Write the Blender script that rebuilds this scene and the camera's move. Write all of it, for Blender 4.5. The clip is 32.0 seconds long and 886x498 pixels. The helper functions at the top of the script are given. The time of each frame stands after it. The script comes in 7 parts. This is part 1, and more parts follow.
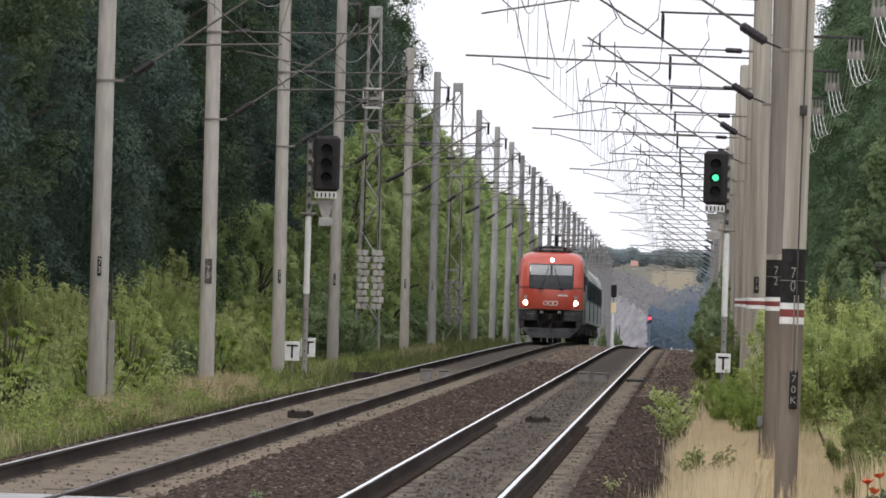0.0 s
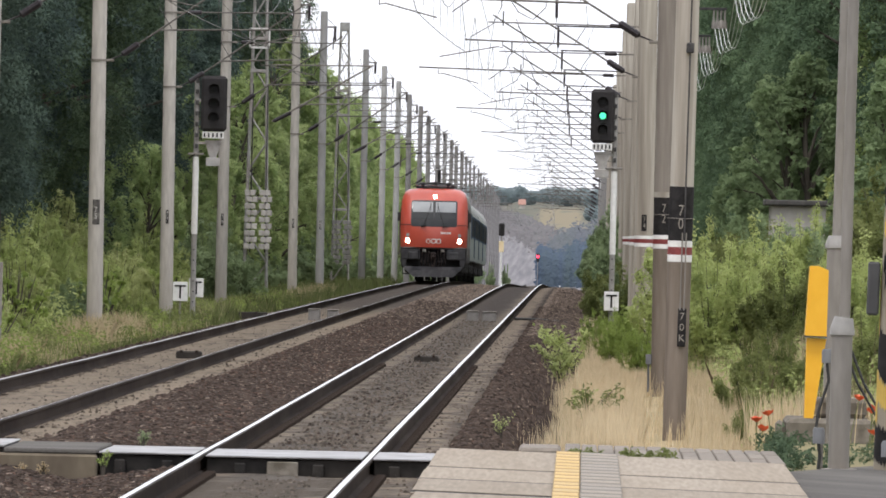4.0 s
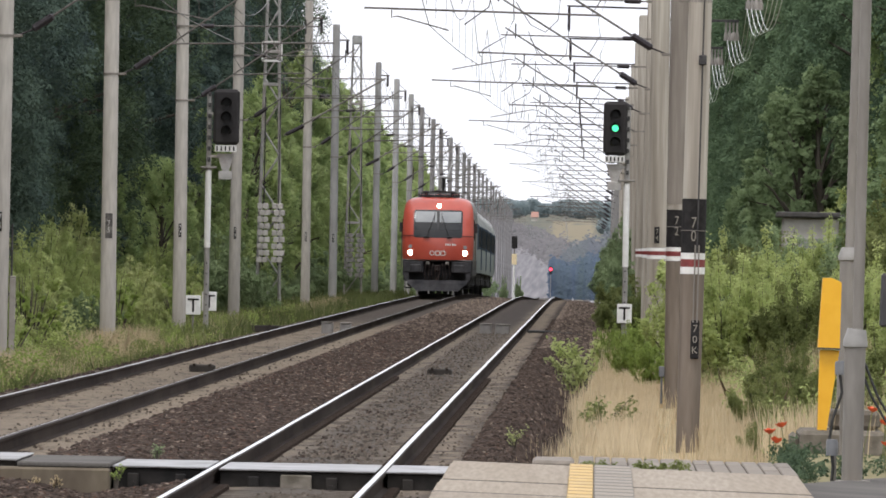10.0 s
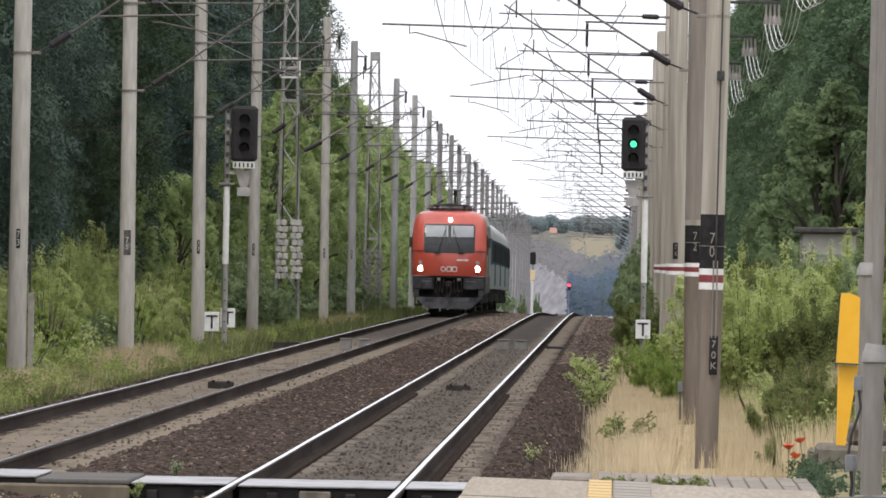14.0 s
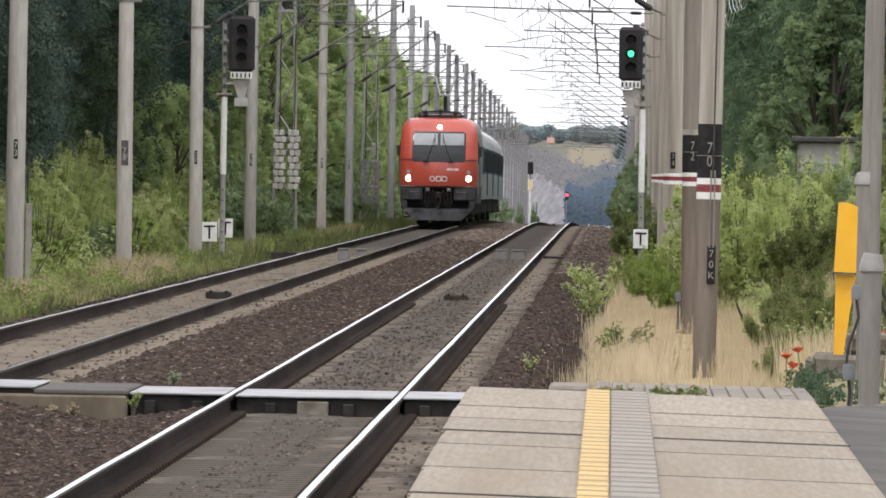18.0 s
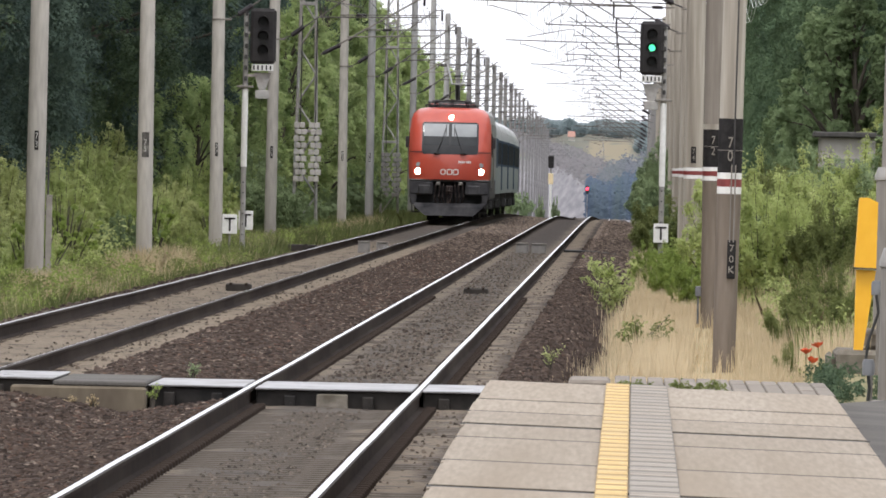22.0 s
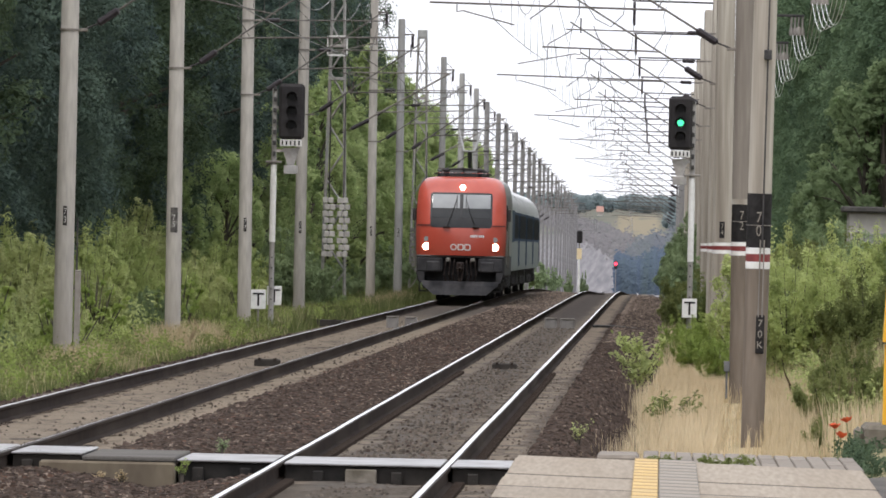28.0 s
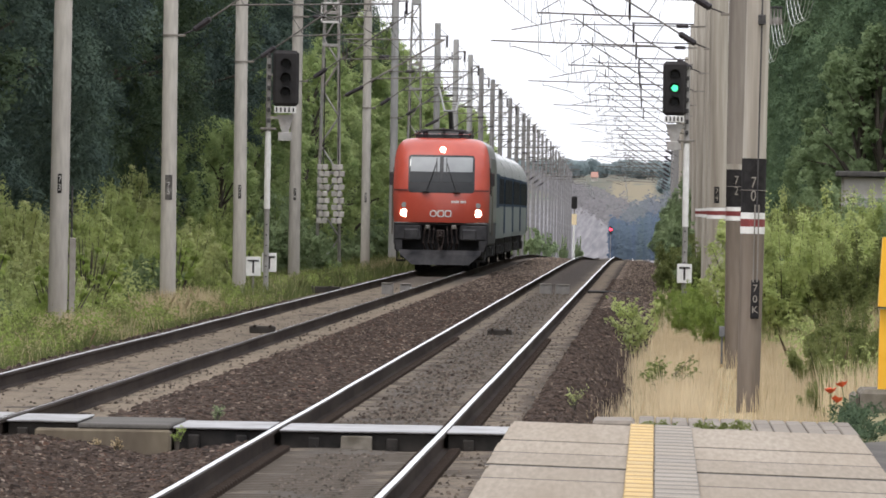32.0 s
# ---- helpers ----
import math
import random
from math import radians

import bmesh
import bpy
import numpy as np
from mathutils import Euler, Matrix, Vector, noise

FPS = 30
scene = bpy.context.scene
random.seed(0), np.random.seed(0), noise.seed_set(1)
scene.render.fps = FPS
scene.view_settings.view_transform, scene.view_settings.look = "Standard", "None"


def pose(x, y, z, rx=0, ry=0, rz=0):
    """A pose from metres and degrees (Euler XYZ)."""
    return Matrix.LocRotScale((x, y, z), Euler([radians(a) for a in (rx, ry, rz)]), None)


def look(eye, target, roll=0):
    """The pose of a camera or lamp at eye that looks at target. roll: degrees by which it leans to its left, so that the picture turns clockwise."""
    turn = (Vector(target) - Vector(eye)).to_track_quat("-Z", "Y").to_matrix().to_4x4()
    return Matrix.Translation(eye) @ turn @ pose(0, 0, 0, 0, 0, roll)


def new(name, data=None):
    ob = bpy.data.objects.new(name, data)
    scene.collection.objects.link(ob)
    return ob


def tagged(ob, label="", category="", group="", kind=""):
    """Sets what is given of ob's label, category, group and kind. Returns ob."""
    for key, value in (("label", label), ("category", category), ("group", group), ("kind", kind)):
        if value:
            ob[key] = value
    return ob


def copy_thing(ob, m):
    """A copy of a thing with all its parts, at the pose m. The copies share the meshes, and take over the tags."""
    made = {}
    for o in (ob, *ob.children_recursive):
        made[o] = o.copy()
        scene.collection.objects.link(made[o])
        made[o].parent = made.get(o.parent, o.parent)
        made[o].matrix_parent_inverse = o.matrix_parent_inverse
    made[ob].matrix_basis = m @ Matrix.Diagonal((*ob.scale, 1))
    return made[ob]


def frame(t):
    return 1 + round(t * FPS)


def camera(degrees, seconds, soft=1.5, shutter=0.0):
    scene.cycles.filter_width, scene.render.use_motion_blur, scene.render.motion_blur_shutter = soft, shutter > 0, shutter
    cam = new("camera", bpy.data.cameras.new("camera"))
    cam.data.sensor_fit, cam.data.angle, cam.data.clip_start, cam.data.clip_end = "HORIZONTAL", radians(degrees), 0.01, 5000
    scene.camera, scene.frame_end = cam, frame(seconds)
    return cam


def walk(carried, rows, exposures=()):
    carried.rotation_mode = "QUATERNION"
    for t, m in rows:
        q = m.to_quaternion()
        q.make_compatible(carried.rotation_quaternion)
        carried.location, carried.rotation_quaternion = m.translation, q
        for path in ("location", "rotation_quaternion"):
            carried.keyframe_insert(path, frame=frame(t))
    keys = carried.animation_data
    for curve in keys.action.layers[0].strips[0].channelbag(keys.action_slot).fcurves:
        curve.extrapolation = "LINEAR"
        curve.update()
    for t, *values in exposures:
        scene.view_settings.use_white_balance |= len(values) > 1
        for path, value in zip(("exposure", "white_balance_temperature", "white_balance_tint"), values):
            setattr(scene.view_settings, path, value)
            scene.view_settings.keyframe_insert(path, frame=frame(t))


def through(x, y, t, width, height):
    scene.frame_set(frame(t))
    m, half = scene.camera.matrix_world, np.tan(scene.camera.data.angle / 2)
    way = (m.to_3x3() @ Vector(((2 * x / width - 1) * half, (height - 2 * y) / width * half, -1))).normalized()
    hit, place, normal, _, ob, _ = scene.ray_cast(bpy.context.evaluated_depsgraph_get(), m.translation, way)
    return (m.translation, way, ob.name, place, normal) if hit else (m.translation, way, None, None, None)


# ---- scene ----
# ---- camera ----
EYE = (0.0, 0.0, 2.0)
cam = camera(3.742, 32.0, soft=1.7)
# seconds, yaw, pitch, roll in degrees
ROWS = [
    (0, 1.0748, 0.1867, 1.57),
    (0.5, 1.1227, 0.1411, 1.45),
    (1.0, 1.1684, 0.017, 1.34),
    (1.5, 1.1308, -0.0014, 1.3),
    (2.0, 1.0549, -0.0133, 1.36),
    (2.5, 1.0451, -0.1054, 1.29),
    (3.0, 0.801, -0.1351, 1.19),
    (3.5, 0.7289, -0.1118, 1.21),
    (4.0, 0.5946, -0.0581, 1.27),
    (4.5, 0.5908, -0.0053, 1.39),
    (6.5, 0.5008, -0.0021, 1.12),
    (7.0, 0.5236, 0.009, 1.12),
    (7.5, 0.505, -0.0026, 1.16),
    (8.0, 0.5319, 0.003, 1.18),
    (8.5, 0.5827, 0.0166, 1.19),
    (9.0, 0.6035, 0.016, 1.16),
    (9.5, 0.6781, -0.0441, 1.04),
    (10.0, 0.65, -0.005, 1.12),
    (10.5, 0.6189, -0.0075, 1.12),
    (11.0, 0.5795, -0.0453, 1.21),
    (11.5, 0.5878, -0.0448, 1.09),
    (12.0, 0.7134, -0.0934, 1.13),
    (12.5, 0.6759, -0.0897, 1.09),
    (13.0, 0.687, -0.0173, 1.13),
    (13.5, 0.687, 0.0392, 1.03),
    (15.5, 0.8157, 0.0776, 0.99),
    (16.0, 0.9388, -0.0221, 0.79),
    (16.5, 0.8529, -0.1059, 0.95),
    (17.0, 0.8535, -0.2446, 0.87),
    (17.5, 0.8014, -0.3371, 0.89),
    (18.0, 0.7126, -0.3186, 0.92),
    (18.5, 0.6653, -0.2281, 1.01),
    (19.0, 0.8158, -0.2532, 1.01),
    (19.5, 0.9156, -0.2035, 0.89),
    (20.0, 0.896, -0.2023, 1.03),
    (20.5, 0.8667, -0.2581, 1.05),
    (21.0, 0.8638, -0.2448, 1.12),
    (21.5, 0.797, -0.3402, 1.21),
    (22.0, 0.7974, -0.3486, 1.2),
    (22.5, 0.9208, -0.2423, 1.11),
    (23.0, 0.9589, -0.2682, 1.05),
    (23.5, 0.8891, -0.2263, 0.97),
    (24.0, 0.9037, -0.24, 1.03),
    (24.5, 0.8094, -0.1844, 1.07),
    (26.5, 0.9251, -0.065, 0.71),
    (27.0, 0.9548, -0.0136, 0.79),
    (27.5, 0.9904, -0.0453, 0.96),
    (28.0, 0.9246, -0.0338, 1.17),
    (28.5, 0.963, -0.0054, 1.11),
    (29.0, 0.9256, -0.0129, 1.17),
    (29.5, 0.8343, 0.0103, 1.14),
    (30.0, 0.8832, -0.0742, 1.17),
    (30.5, 0.9081, -0.162, 1.15),
    (31.0, 0.9651, -0.1403, 1.1),
    (31.5, 0.9435, -0.1375, 0.93),
    (32.0, 0.9001, -0.176, 0.93),
]


def aim(yaw, pitch, roll):
    a, b = radians(yaw), radians(pitch)
    d = Vector((-math.sin(a) * math.cos(b), math.cos(a) * math.cos(b), math.sin(b))) * 1000
    return look(EYE, Vector(EYE) + d, roll)


# the camera's own exposure follows how much sky it sees
EXPOSURES = [(0.0, 0.04), (2.0, 0.16), (4.0, 0.28), (7.0, 0.26), (10.0, 0.2), (12.0, 0.27), (13.0, 0.28), (16.0, 0.18), (18.0, 0.34), (22.0, 0.38), (24.0, 0.36), (27.0, 0.23), (28.0, 0.25), (30.0, 0.23), (32.0, 0.3)]
walk(cam, [(t, aim(a, b, r)) for t, a, b, r in ROWS], EXPOSURES)

# ---- light: a bright overcast sky and a soft high sun ----
SUN_ELEVATION, SUN_ROTATION = 62.0, 205.0
world = bpy.data.worlds.new("overcast_sky")
scene.world = world
world.use_nodes = True
wn, wl = world.node_tree.nodes, world.node_tree.links
sky = wn.new("ShaderNodeTexSky")
sky.sky_type = "NISHITA"
sky.sun_disc = False
sky.sun_elevation, sky.sun_rotation = radians(SUN_ELEVATION), radians(SUN_ROTATION)
sky.dust_density = 4.0
cloud_noise = wn.new("ShaderNodeTexNoise")
cloud_noise.inputs["Scale"].default_value = 2.2
cloud_noise.inputs["Detail"].default_value = 5.0
cloud = wn.new("ShaderNodeValToRGB")
cloud.color_ramp.elements[0].color = (7.1, 7.2, 7.85, 1)
cloud.color_ramp.elements[1].color = (9.25, 9.3, 9.75, 1)
veil = wn.new("ShaderNodeMixRGB")
veil.inputs[0].default_value = 0.9
wl.new(cloud_noise.outputs["Fac"], cloud.inputs[0])
wl.new(sky.outputs[0], veil.inputs[1])
wl.new(cloud.outputs[0], veil.inputs[2])
wl.new(veil.outputs[0], wn["Background"].inputs["Color"])
wn["Background"].inputs["Strength"].default_value = 0.14

sun = new("sun", bpy.data.lights.new("sun", "SUN"))
sun.data.energy, sun.data.angle, sun.data.color = 1.3, radians(14), (1.0, 0.95, 0.92)
az, el = radians(SUN_ROTATION), radians(SUN_ELEVATION)
sun.matrix_world = look((0, 0, 50), Vector((0, 0, 50)) - Vector((math.sin(az) * math.cos(el), math.cos(az) * math.cos(el), math.sin(el))))


# ---- materials ----
def nodes_of(name):
    m = bpy.data.materials.new(name)
    m.use_nodes = True
    return m, m.node_tree.nodes, m.node_tree.links, m.node_tree.nodes["Principled BSDF"]


def ramp(nt, stops):
    r = nt.nodes.new("ShaderNodeValToRGB")
    e = r.color_ramp.elements
    while len(e) < len(stops):
        e.new(0.5)
    for k, (p, c) in zip(e, stops):
        k.position, k.color = p, (*c, 1)
    return r


def mat(name, c1, c2, rough=0.8, metal=0.0, scale=6.0, detail=6.0, stretch=(1, 1, 1), stain=None, stain_scale=0.6,
        stain_amount=0.5, bump=0.2, bump_dist=0.01, island=0.0, coat=0.0, rough_var=0.1, spec=0.5):
    """Two tones mixed by a fine noise, a broad stain over them, fine relief and uneven gloss."""
    m, n, l, p = nodes_of(name)
    nt = m.node_tree
    tc = n.new("ShaderNodeTexCoord")
    mp = n.new("ShaderNodeMapping")
    mp.inputs["Scale"].default_value = stretch
    l.new(tc.outputs["Object"], mp.inputs[0])
    nz = n.new("ShaderNodeTexNoise")
    nz.inputs["Scale"].default_value, nz.inputs["Detail"].default_value = scale, detail
    l.new(mp.outputs[0], nz.inputs["Vector"])
    r = ramp(nt, [(0.32, c1), (0.68, c2)])
    l.new(nz.outputs["Fac"], r.inputs[0])
    col = r.outputs[0]
    if stain:
        n2 = n.new("ShaderNodeTexNoise")
        n2.inputs["Scale"].default_value, n2.inputs["Detail"].default_value = stain_scale, 4.0
        l.new(mp.outputs[0], n2.inputs["Vector"])
        r2 = ramp(nt, [(0.42, (0, 0, 0)), (0.66, (stain_amount,) * 3)])
        l.new(n2.outputs["Fac"], r2.inputs[0])
        mx = n.new("ShaderNodeMixRGB")
        mx.inputs[2].default_value = (*stain, 1)
        l.new(r2.outputs[0], mx.inputs[0])
        l.new(col, mx.inputs[1])
        col = mx.outputs[0]
    if island:
        g = n.new("ShaderNodeNewGeometry")
        oi = n.new("ShaderNodeObjectInfo")
        ad = n.new("ShaderNodeMath")
        ad.operation = "ADD"
        l.new(g.outputs["Random Per Island"], ad.inputs[0])
        l.new(oi.outputs["Random"], ad.inputs[1])
        fr = n.new("ShaderNodeMath")
        fr.operation = "FRACT"
        l.new(ad.outputs[0], fr.inputs[0])
        mr = n.new("ShaderNodeMapRange")
        mr.inputs["To Min"].default_value, mr.inputs["To Max"].default_value = 1 - island, 1 + island
        l.new(fr.outputs[0], mr.inputs["Value"])
        hv = n.new("ShaderNodeHueSaturation")
        l.new(mr.outputs[0], hv.inputs["Value"])
        l.new(col, hv.inputs["Color"])
        col = hv.outputs[0]
    l.new(col, p.inputs["Base Color"])
    mr = n.new("ShaderNodeMapRange")
    mr.inputs["To Min"].default_value, mr.inputs["To Max"].default_value = max(rough - rough_var, 0.02), min(rough + rough_var, 1)
    l.new(nz.outputs["Fac"], mr.inputs["Value"])
    l.new(mr.outputs[0], p.inputs["Roughness"])
    p.inputs["Metallic"].default_value = metal
    p.inputs["Coat Weight"].default_value = coat
    p.inputs["Coat Roughness"].default_value = 0.12
    p.inputs["Specular IOR Level"].default_value = spec
    if bump:
        b = n.new("ShaderNodeBump")
        b.inputs["Strength"].default_value, b.inputs["Distance"].default_value = bump, bump_dist
        l.new(nz.outputs["Fac"], b.inputs["Height"])
        l.new(b.outputs[0], p.inputs["Normal"])
    return m


def leaf_mat(name, dark, mid, light, through=0.3):
    """Leaves: each one its own tone, drifting over some metres, with light passing through."""
    m, n, l, p = nodes_of(name)
    nt = m.node_tree
    g = n.new("ShaderNodeNewGeometry")
    oi = n.new("ShaderNodeObjectInfo")
    tc = n.new("ShaderNodeTexCoord")
    nz = n.new("ShaderNodeTexNoise")
    nz.inputs["Scale"].default_value, nz.inputs["Detail"].default_value = 1.1, 4.0
    l.new(tc.outputs["Object"], nz.inputs["Vector"])
    mx = n.new("ShaderNodeMath")
    mx.operation = "MULTIPLY_ADD"
    mx.inputs[1].default_value, mx.inputs[2].default_value = 0.16, -0.42
    l.new(g.outputs["Random Per Island"], mx.inputs[0])
    ad = n.new("ShaderNodeMath")
    ad.operation = "MULTIPLY_ADD"
    ad.inputs[1].default_value = 1.4
    l.new(nz.outputs["Fac"], ad.inputs[0])
    l.new(mx.outputs[0], ad.inputs[2])
    a2 = n.new("ShaderNodeMath")
    a2.operation = "MULTIPLY_ADD"
    a2.inputs[1].default_value = 0.3
    l.new(oi.outputs["Random"], a2.inputs[0])
    l.new(ad.outputs[0], a2.inputs[2])
    r = ramp(nt, [(0.1, dark), (0.45, mid), (0.85, light)])
    l.new(a2.outputs[0], r.inputs[0])
    l.new(r.outputs[0], p.inputs["Base Color"])
    p.inputs["Roughness"].default_value = 0.6
    p.inputs["Specular IOR Level"].default_value = 0.04
    tr = n.new("ShaderNodeBsdfTranslucent")
    l.new(r.outputs[0], tr.inputs["Color"])
    ms = n.new("ShaderNodeMixShader")
    ms.inputs[0].default_value = through
    l.new(p.outputs[0], ms.inputs[1])
    l.new(tr.outputs[0], ms.inputs[2])
    l.new(ms.outputs[0], n["Material Output"].inputs["Surface"])
    return m


def glow_mat(name, colour, strength):
    m, n, l, p = nodes_of(name)
    p.inputs["Base Color"].default_value = (*colour, 1)
    p.inputs["Emission Color"].default_value = (*colour, 1)
    p.inputs["Emission Strength"].default_value = strength
    return m


CONCRETE_RIGHT = mat("weathered_mast_concrete", (0.37, 0.338, 0.29), (0.51, 0.472, 0.41), 0.88, scale=17, stain=(0.17, 0.14, 0.112), stain_scale=3.4, stretch=(1, 1, 0.05), stain_amount=0.75, spec=0.2, bump=0.3)
CONCRETE_TAN = mat("tan_mast_concrete", (0.27, 0.238, 0.185), (0.37, 0.33, 0.265), 0.9, scale=12, stain=(0.2, 0.17, 0.13), stain_scale=3.0, stretch=(1, 1, 0.3), stain_amount=0.6, spec=0.15, bump=0.35)
CONCRETE_DARK = mat("dark_weathered_concrete", (0.24, 0.213, 0.185), (0.33, 0.3, 0.263), 0.9, scale=14, stain=(0.14, 0.115, 0.1), stain_scale=2.2, stretch=(1, 1, 0.07), stain_amount=0.6, spec=0.15, bump=0.3)
CONCRETE = mat("mast_concrete", (0.41, 0.385, 0.35), (0.54, 0.51, 0.465), 0.88, scale=14, stain=(0.27, 0.24, 0.21), stain_scale=1.6, stretch=(1, 1, 0.16), stain_amount=0.55, spec=0.2, bump=0.3)
CONCRETE_BROWN = mat("mast_base_paint", (0.155, 0.127, 0.102), (0.225, 0.188, 0.155), 0.85, scale=11, stain=(0.1, 0.076, 0.06), stain_scale=1.5, stain_amount=0.7, stretch=(1, 1, 0.12), bump=0.35, spec=0.2)
BLACK_PAINT = mat("black_paint", (0.014, 0.013, 0.0135), (0.03, 0.028, 0.028), 0.7, spec=0.15, scale=12, bump=0.1)
PATCH_GREY = mat("worn_dark_paint", (0.06, 0.056, 0.052), (0.2, 0.188, 0.172), 0.85, scale=16, detail=9, stain=(0.04, 0.037, 0.035), stain_scale=6.0, stain_amount=0.9, bump=0.1)
WHITE_PAINT = mat("white_paint", (0.72, 0.72, 0.7), (0.84, 0.84, 0.82), 0.55, scale=10, stain=(0.5, 0.47, 0.42), stain_amount=0.35, bump=0.1)
RED_PAINT = mat("red_paint", (0.17, 0.028, 0.028), (0.25, 0.045, 0.043), 0.55, scale=10, bump=0.1)
FLAKED_YELLOW = mat("flaked_yellow_paint", (0.5, 0.33, 0.06), (0.6, 0.42, 0.1), 0.7, scale=8, bump=0.1)
SCRAWL_RED = mat("spray_red", (0.36, 0.02, 0.025), (0.48, 0.04, 0.045), 0.6, scale=12, bump=0.05)
YELLOW_PAINT = mat("yellow_paint", (0.78, 0.4, 0.015), (0.86, 0.47, 0.03), 0.45, scale=5, stain=(0.6, 0.3, 0.03), stain_amount=0.3, bump=0.05)
GALV = mat("galvanised_steel", (0.185, 0.171, 0.155), (0.265, 0.247, 0.226), 0.6, metal=0.15, scale=14, stretch=(1, 1, 0.2), stain=(0.2, 0.17, 0.135), stain_scale=2.0, stain_amount=0.6, bump=0.08)
DARK_STEEL = mat("dark_steel", (0.04, 0.039, 0.042), (0.085, 0.081, 0.078), 0.65, spec=0.25, metal=0.2, scale=12, bump=0.1)
LATTICE_STEEL = mat("weathered_lattice_steel", (0.336, 0.343, 0.336), (0.504, 0.504, 0.49), 0.6, metal=0.3, scale=8, stain=(0.308, 0.196, 0.14), stain_amount=0.4, bump=0.1)
BRACKET = mat("weathered_bracket_tube", (0.12, 0.112, 0.104), (0.2, 0.187, 0.172), 0.65, metal=0.2, scale=9, stain=(0.075, 0.055, 0.045), stain_amount=0.5, spec=0.25, bump=0.05)
INSULATOR = mat("brown_insulator", (0.022, 0.019, 0.023), (0.045, 0.038, 0.042), 0.45, spec=0.25, scale=20, bump=0)
WIRE = mat("copper_wire", (0.07, 0.07, 0.07), (0.13, 0.125, 0.12), 0.45, metal=0.6, scale=3, bump=0)
BRIGHT_WIRE = mat("aluminium_wire", (0.75, 0.76, 0.77), (0.85, 0.86, 0.87), 0.35, metal=0.25, scale=3, bump=0)
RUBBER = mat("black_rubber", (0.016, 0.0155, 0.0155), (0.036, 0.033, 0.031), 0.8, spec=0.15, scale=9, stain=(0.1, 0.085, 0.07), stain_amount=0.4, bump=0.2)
RAIL_SIDE = mat("rail_rust", (0.02, 0.0142, 0.0115), (0.038, 0.028, 0.0225), 0.9, spec=0.05, scale=5, stretch=(1, 0.4, 1), stain=(0.075, 0.06, 0.05), stain_scale=0.3, stain_amount=0.5, bump=0.2)
RAIL_TOP = mat("polished_rail_head", (0.78, 0.78, 0.79), (0.92, 0.92, 0.92), 0.34, metal=1.0, scale=4, bump=0.03)
RAIL_WORN = mat("worn_rail_head", (0.75, 0.75, 0.76), (0.9, 0.9, 0.9), 0.4, metal=1.0, scale=4, bump=0.03)
RAIL_EDGE = mat("dull_rail_head", (0.034, 0.028, 0.025), (0.058, 0.048, 0.042), 0.7, spec=0.1, scale=4, bump=0.05)
STONE_BROWN = mat("ballast_stone", (0.038, 0.0275, 0.022), (0.071, 0.053, 0.043), 0.95, spec=0.1, scale=18, island=0.6, bump=0.3)
STONE_RUST = mat("rusty_ballast_stone", (0.056, 0.034, 0.025), (0.1, 0.062, 0.046), 0.95, spec=0.1, scale=18, island=0.5, bump=0.3)
STONE_GREY = mat("grey_ballast_stone", (0.072, 0.06, 0.049), (0.125, 0.105, 0.087), 0.95, spec=0.1, scale=18, island=0.5, bump=0.3)
SLEEPER = mat("sleeper_concrete", (0.08, 0.068, 0.056), (0.13, 0.112, 0.094), 0.95, spec=0.1, scale=8, stain=(0.055, 0.045, 0.036), bump=0.3)
SLAB = mat("platform_slab", (0.255, 0.217, 0.172), (0.36, 0.31, 0.25), 0.88, scale=34, stain=(0.22, 0.175, 0.125), stain_scale=0.7, stain_amount=0.75, spec=0.25, bump=0.15, stretch=(1, 0.03, 1), island=0.06)
ASPHALT = mat("worn_asphalt", (0.07, 0.065, 0.06), (0.11, 0.103, 0.095), 0.92, scale=40, stain=(0.16, 0.148, 0.132), stain_amount=0.5, spec=0.2, bump=0.3)
BLOCK_TAN = mat("earth_stained_concrete", (0.135, 0.11, 0.075), (0.2, 0.165, 0.118), 0.92, scale=7, stain=(0.09, 0.07, 0.05), stain_scale=2.6, stretch=(1, 1, 0.4), stain_amount=0.8, bump=0.5)
PAVER = mat("grey_paver", (0.175, 0.15, 0.123), (0.245, 0.212, 0.176), 0.9, scale=14, island=0.12, bump=0.3)
TACTILE_YELLOW = mat("tactile_yellow", (0.5, 0.335, 0.12), (0.61, 0.43, 0.18), 0.75, scale=12, stain=(0.42, 0.33, 0.19), stain_scale=1.4, stain_amount=0.5, island=0.1, bump=0.2)
TACTILE_GREY = mat("tactile_grey", (0.235, 0.203, 0.163), (0.305, 0.266, 0.217), 0.8, scale=12, island=0.1, stain=(0.28, 0.26, 0.23), bump=0.2)
TACTILE_OCHRE = mat("worn_ochre_joint", (0.26, 0.17, 0.06), (0.36, 0.25, 0.1), 0.85, scale=12, bump=0.2)
TACTILE_GAP = mat("dirty_grey_joint", (0.13, 0.115, 0.098), (0.19, 0.17, 0.145), 0.85, scale=12, bump=0.2)
PALE_BLOCK = mat("pale_weight_block", (0.468, 0.448, 0.416), (0.611, 0.585, 0.552), 0.9, scale=8, stain=(0.39, 0.364, 0.325), stain_amount=0.5, bump=0.3, island=0.12)
DARK_BLOCK = mat("dark_grey_block", (0.221, 0.212, 0.202), (0.325, 0.312, 0.296), 0.9, scale=8, stain=(0.13, 0.117, 0.111), stain_amount=0.5, bump=0.3)
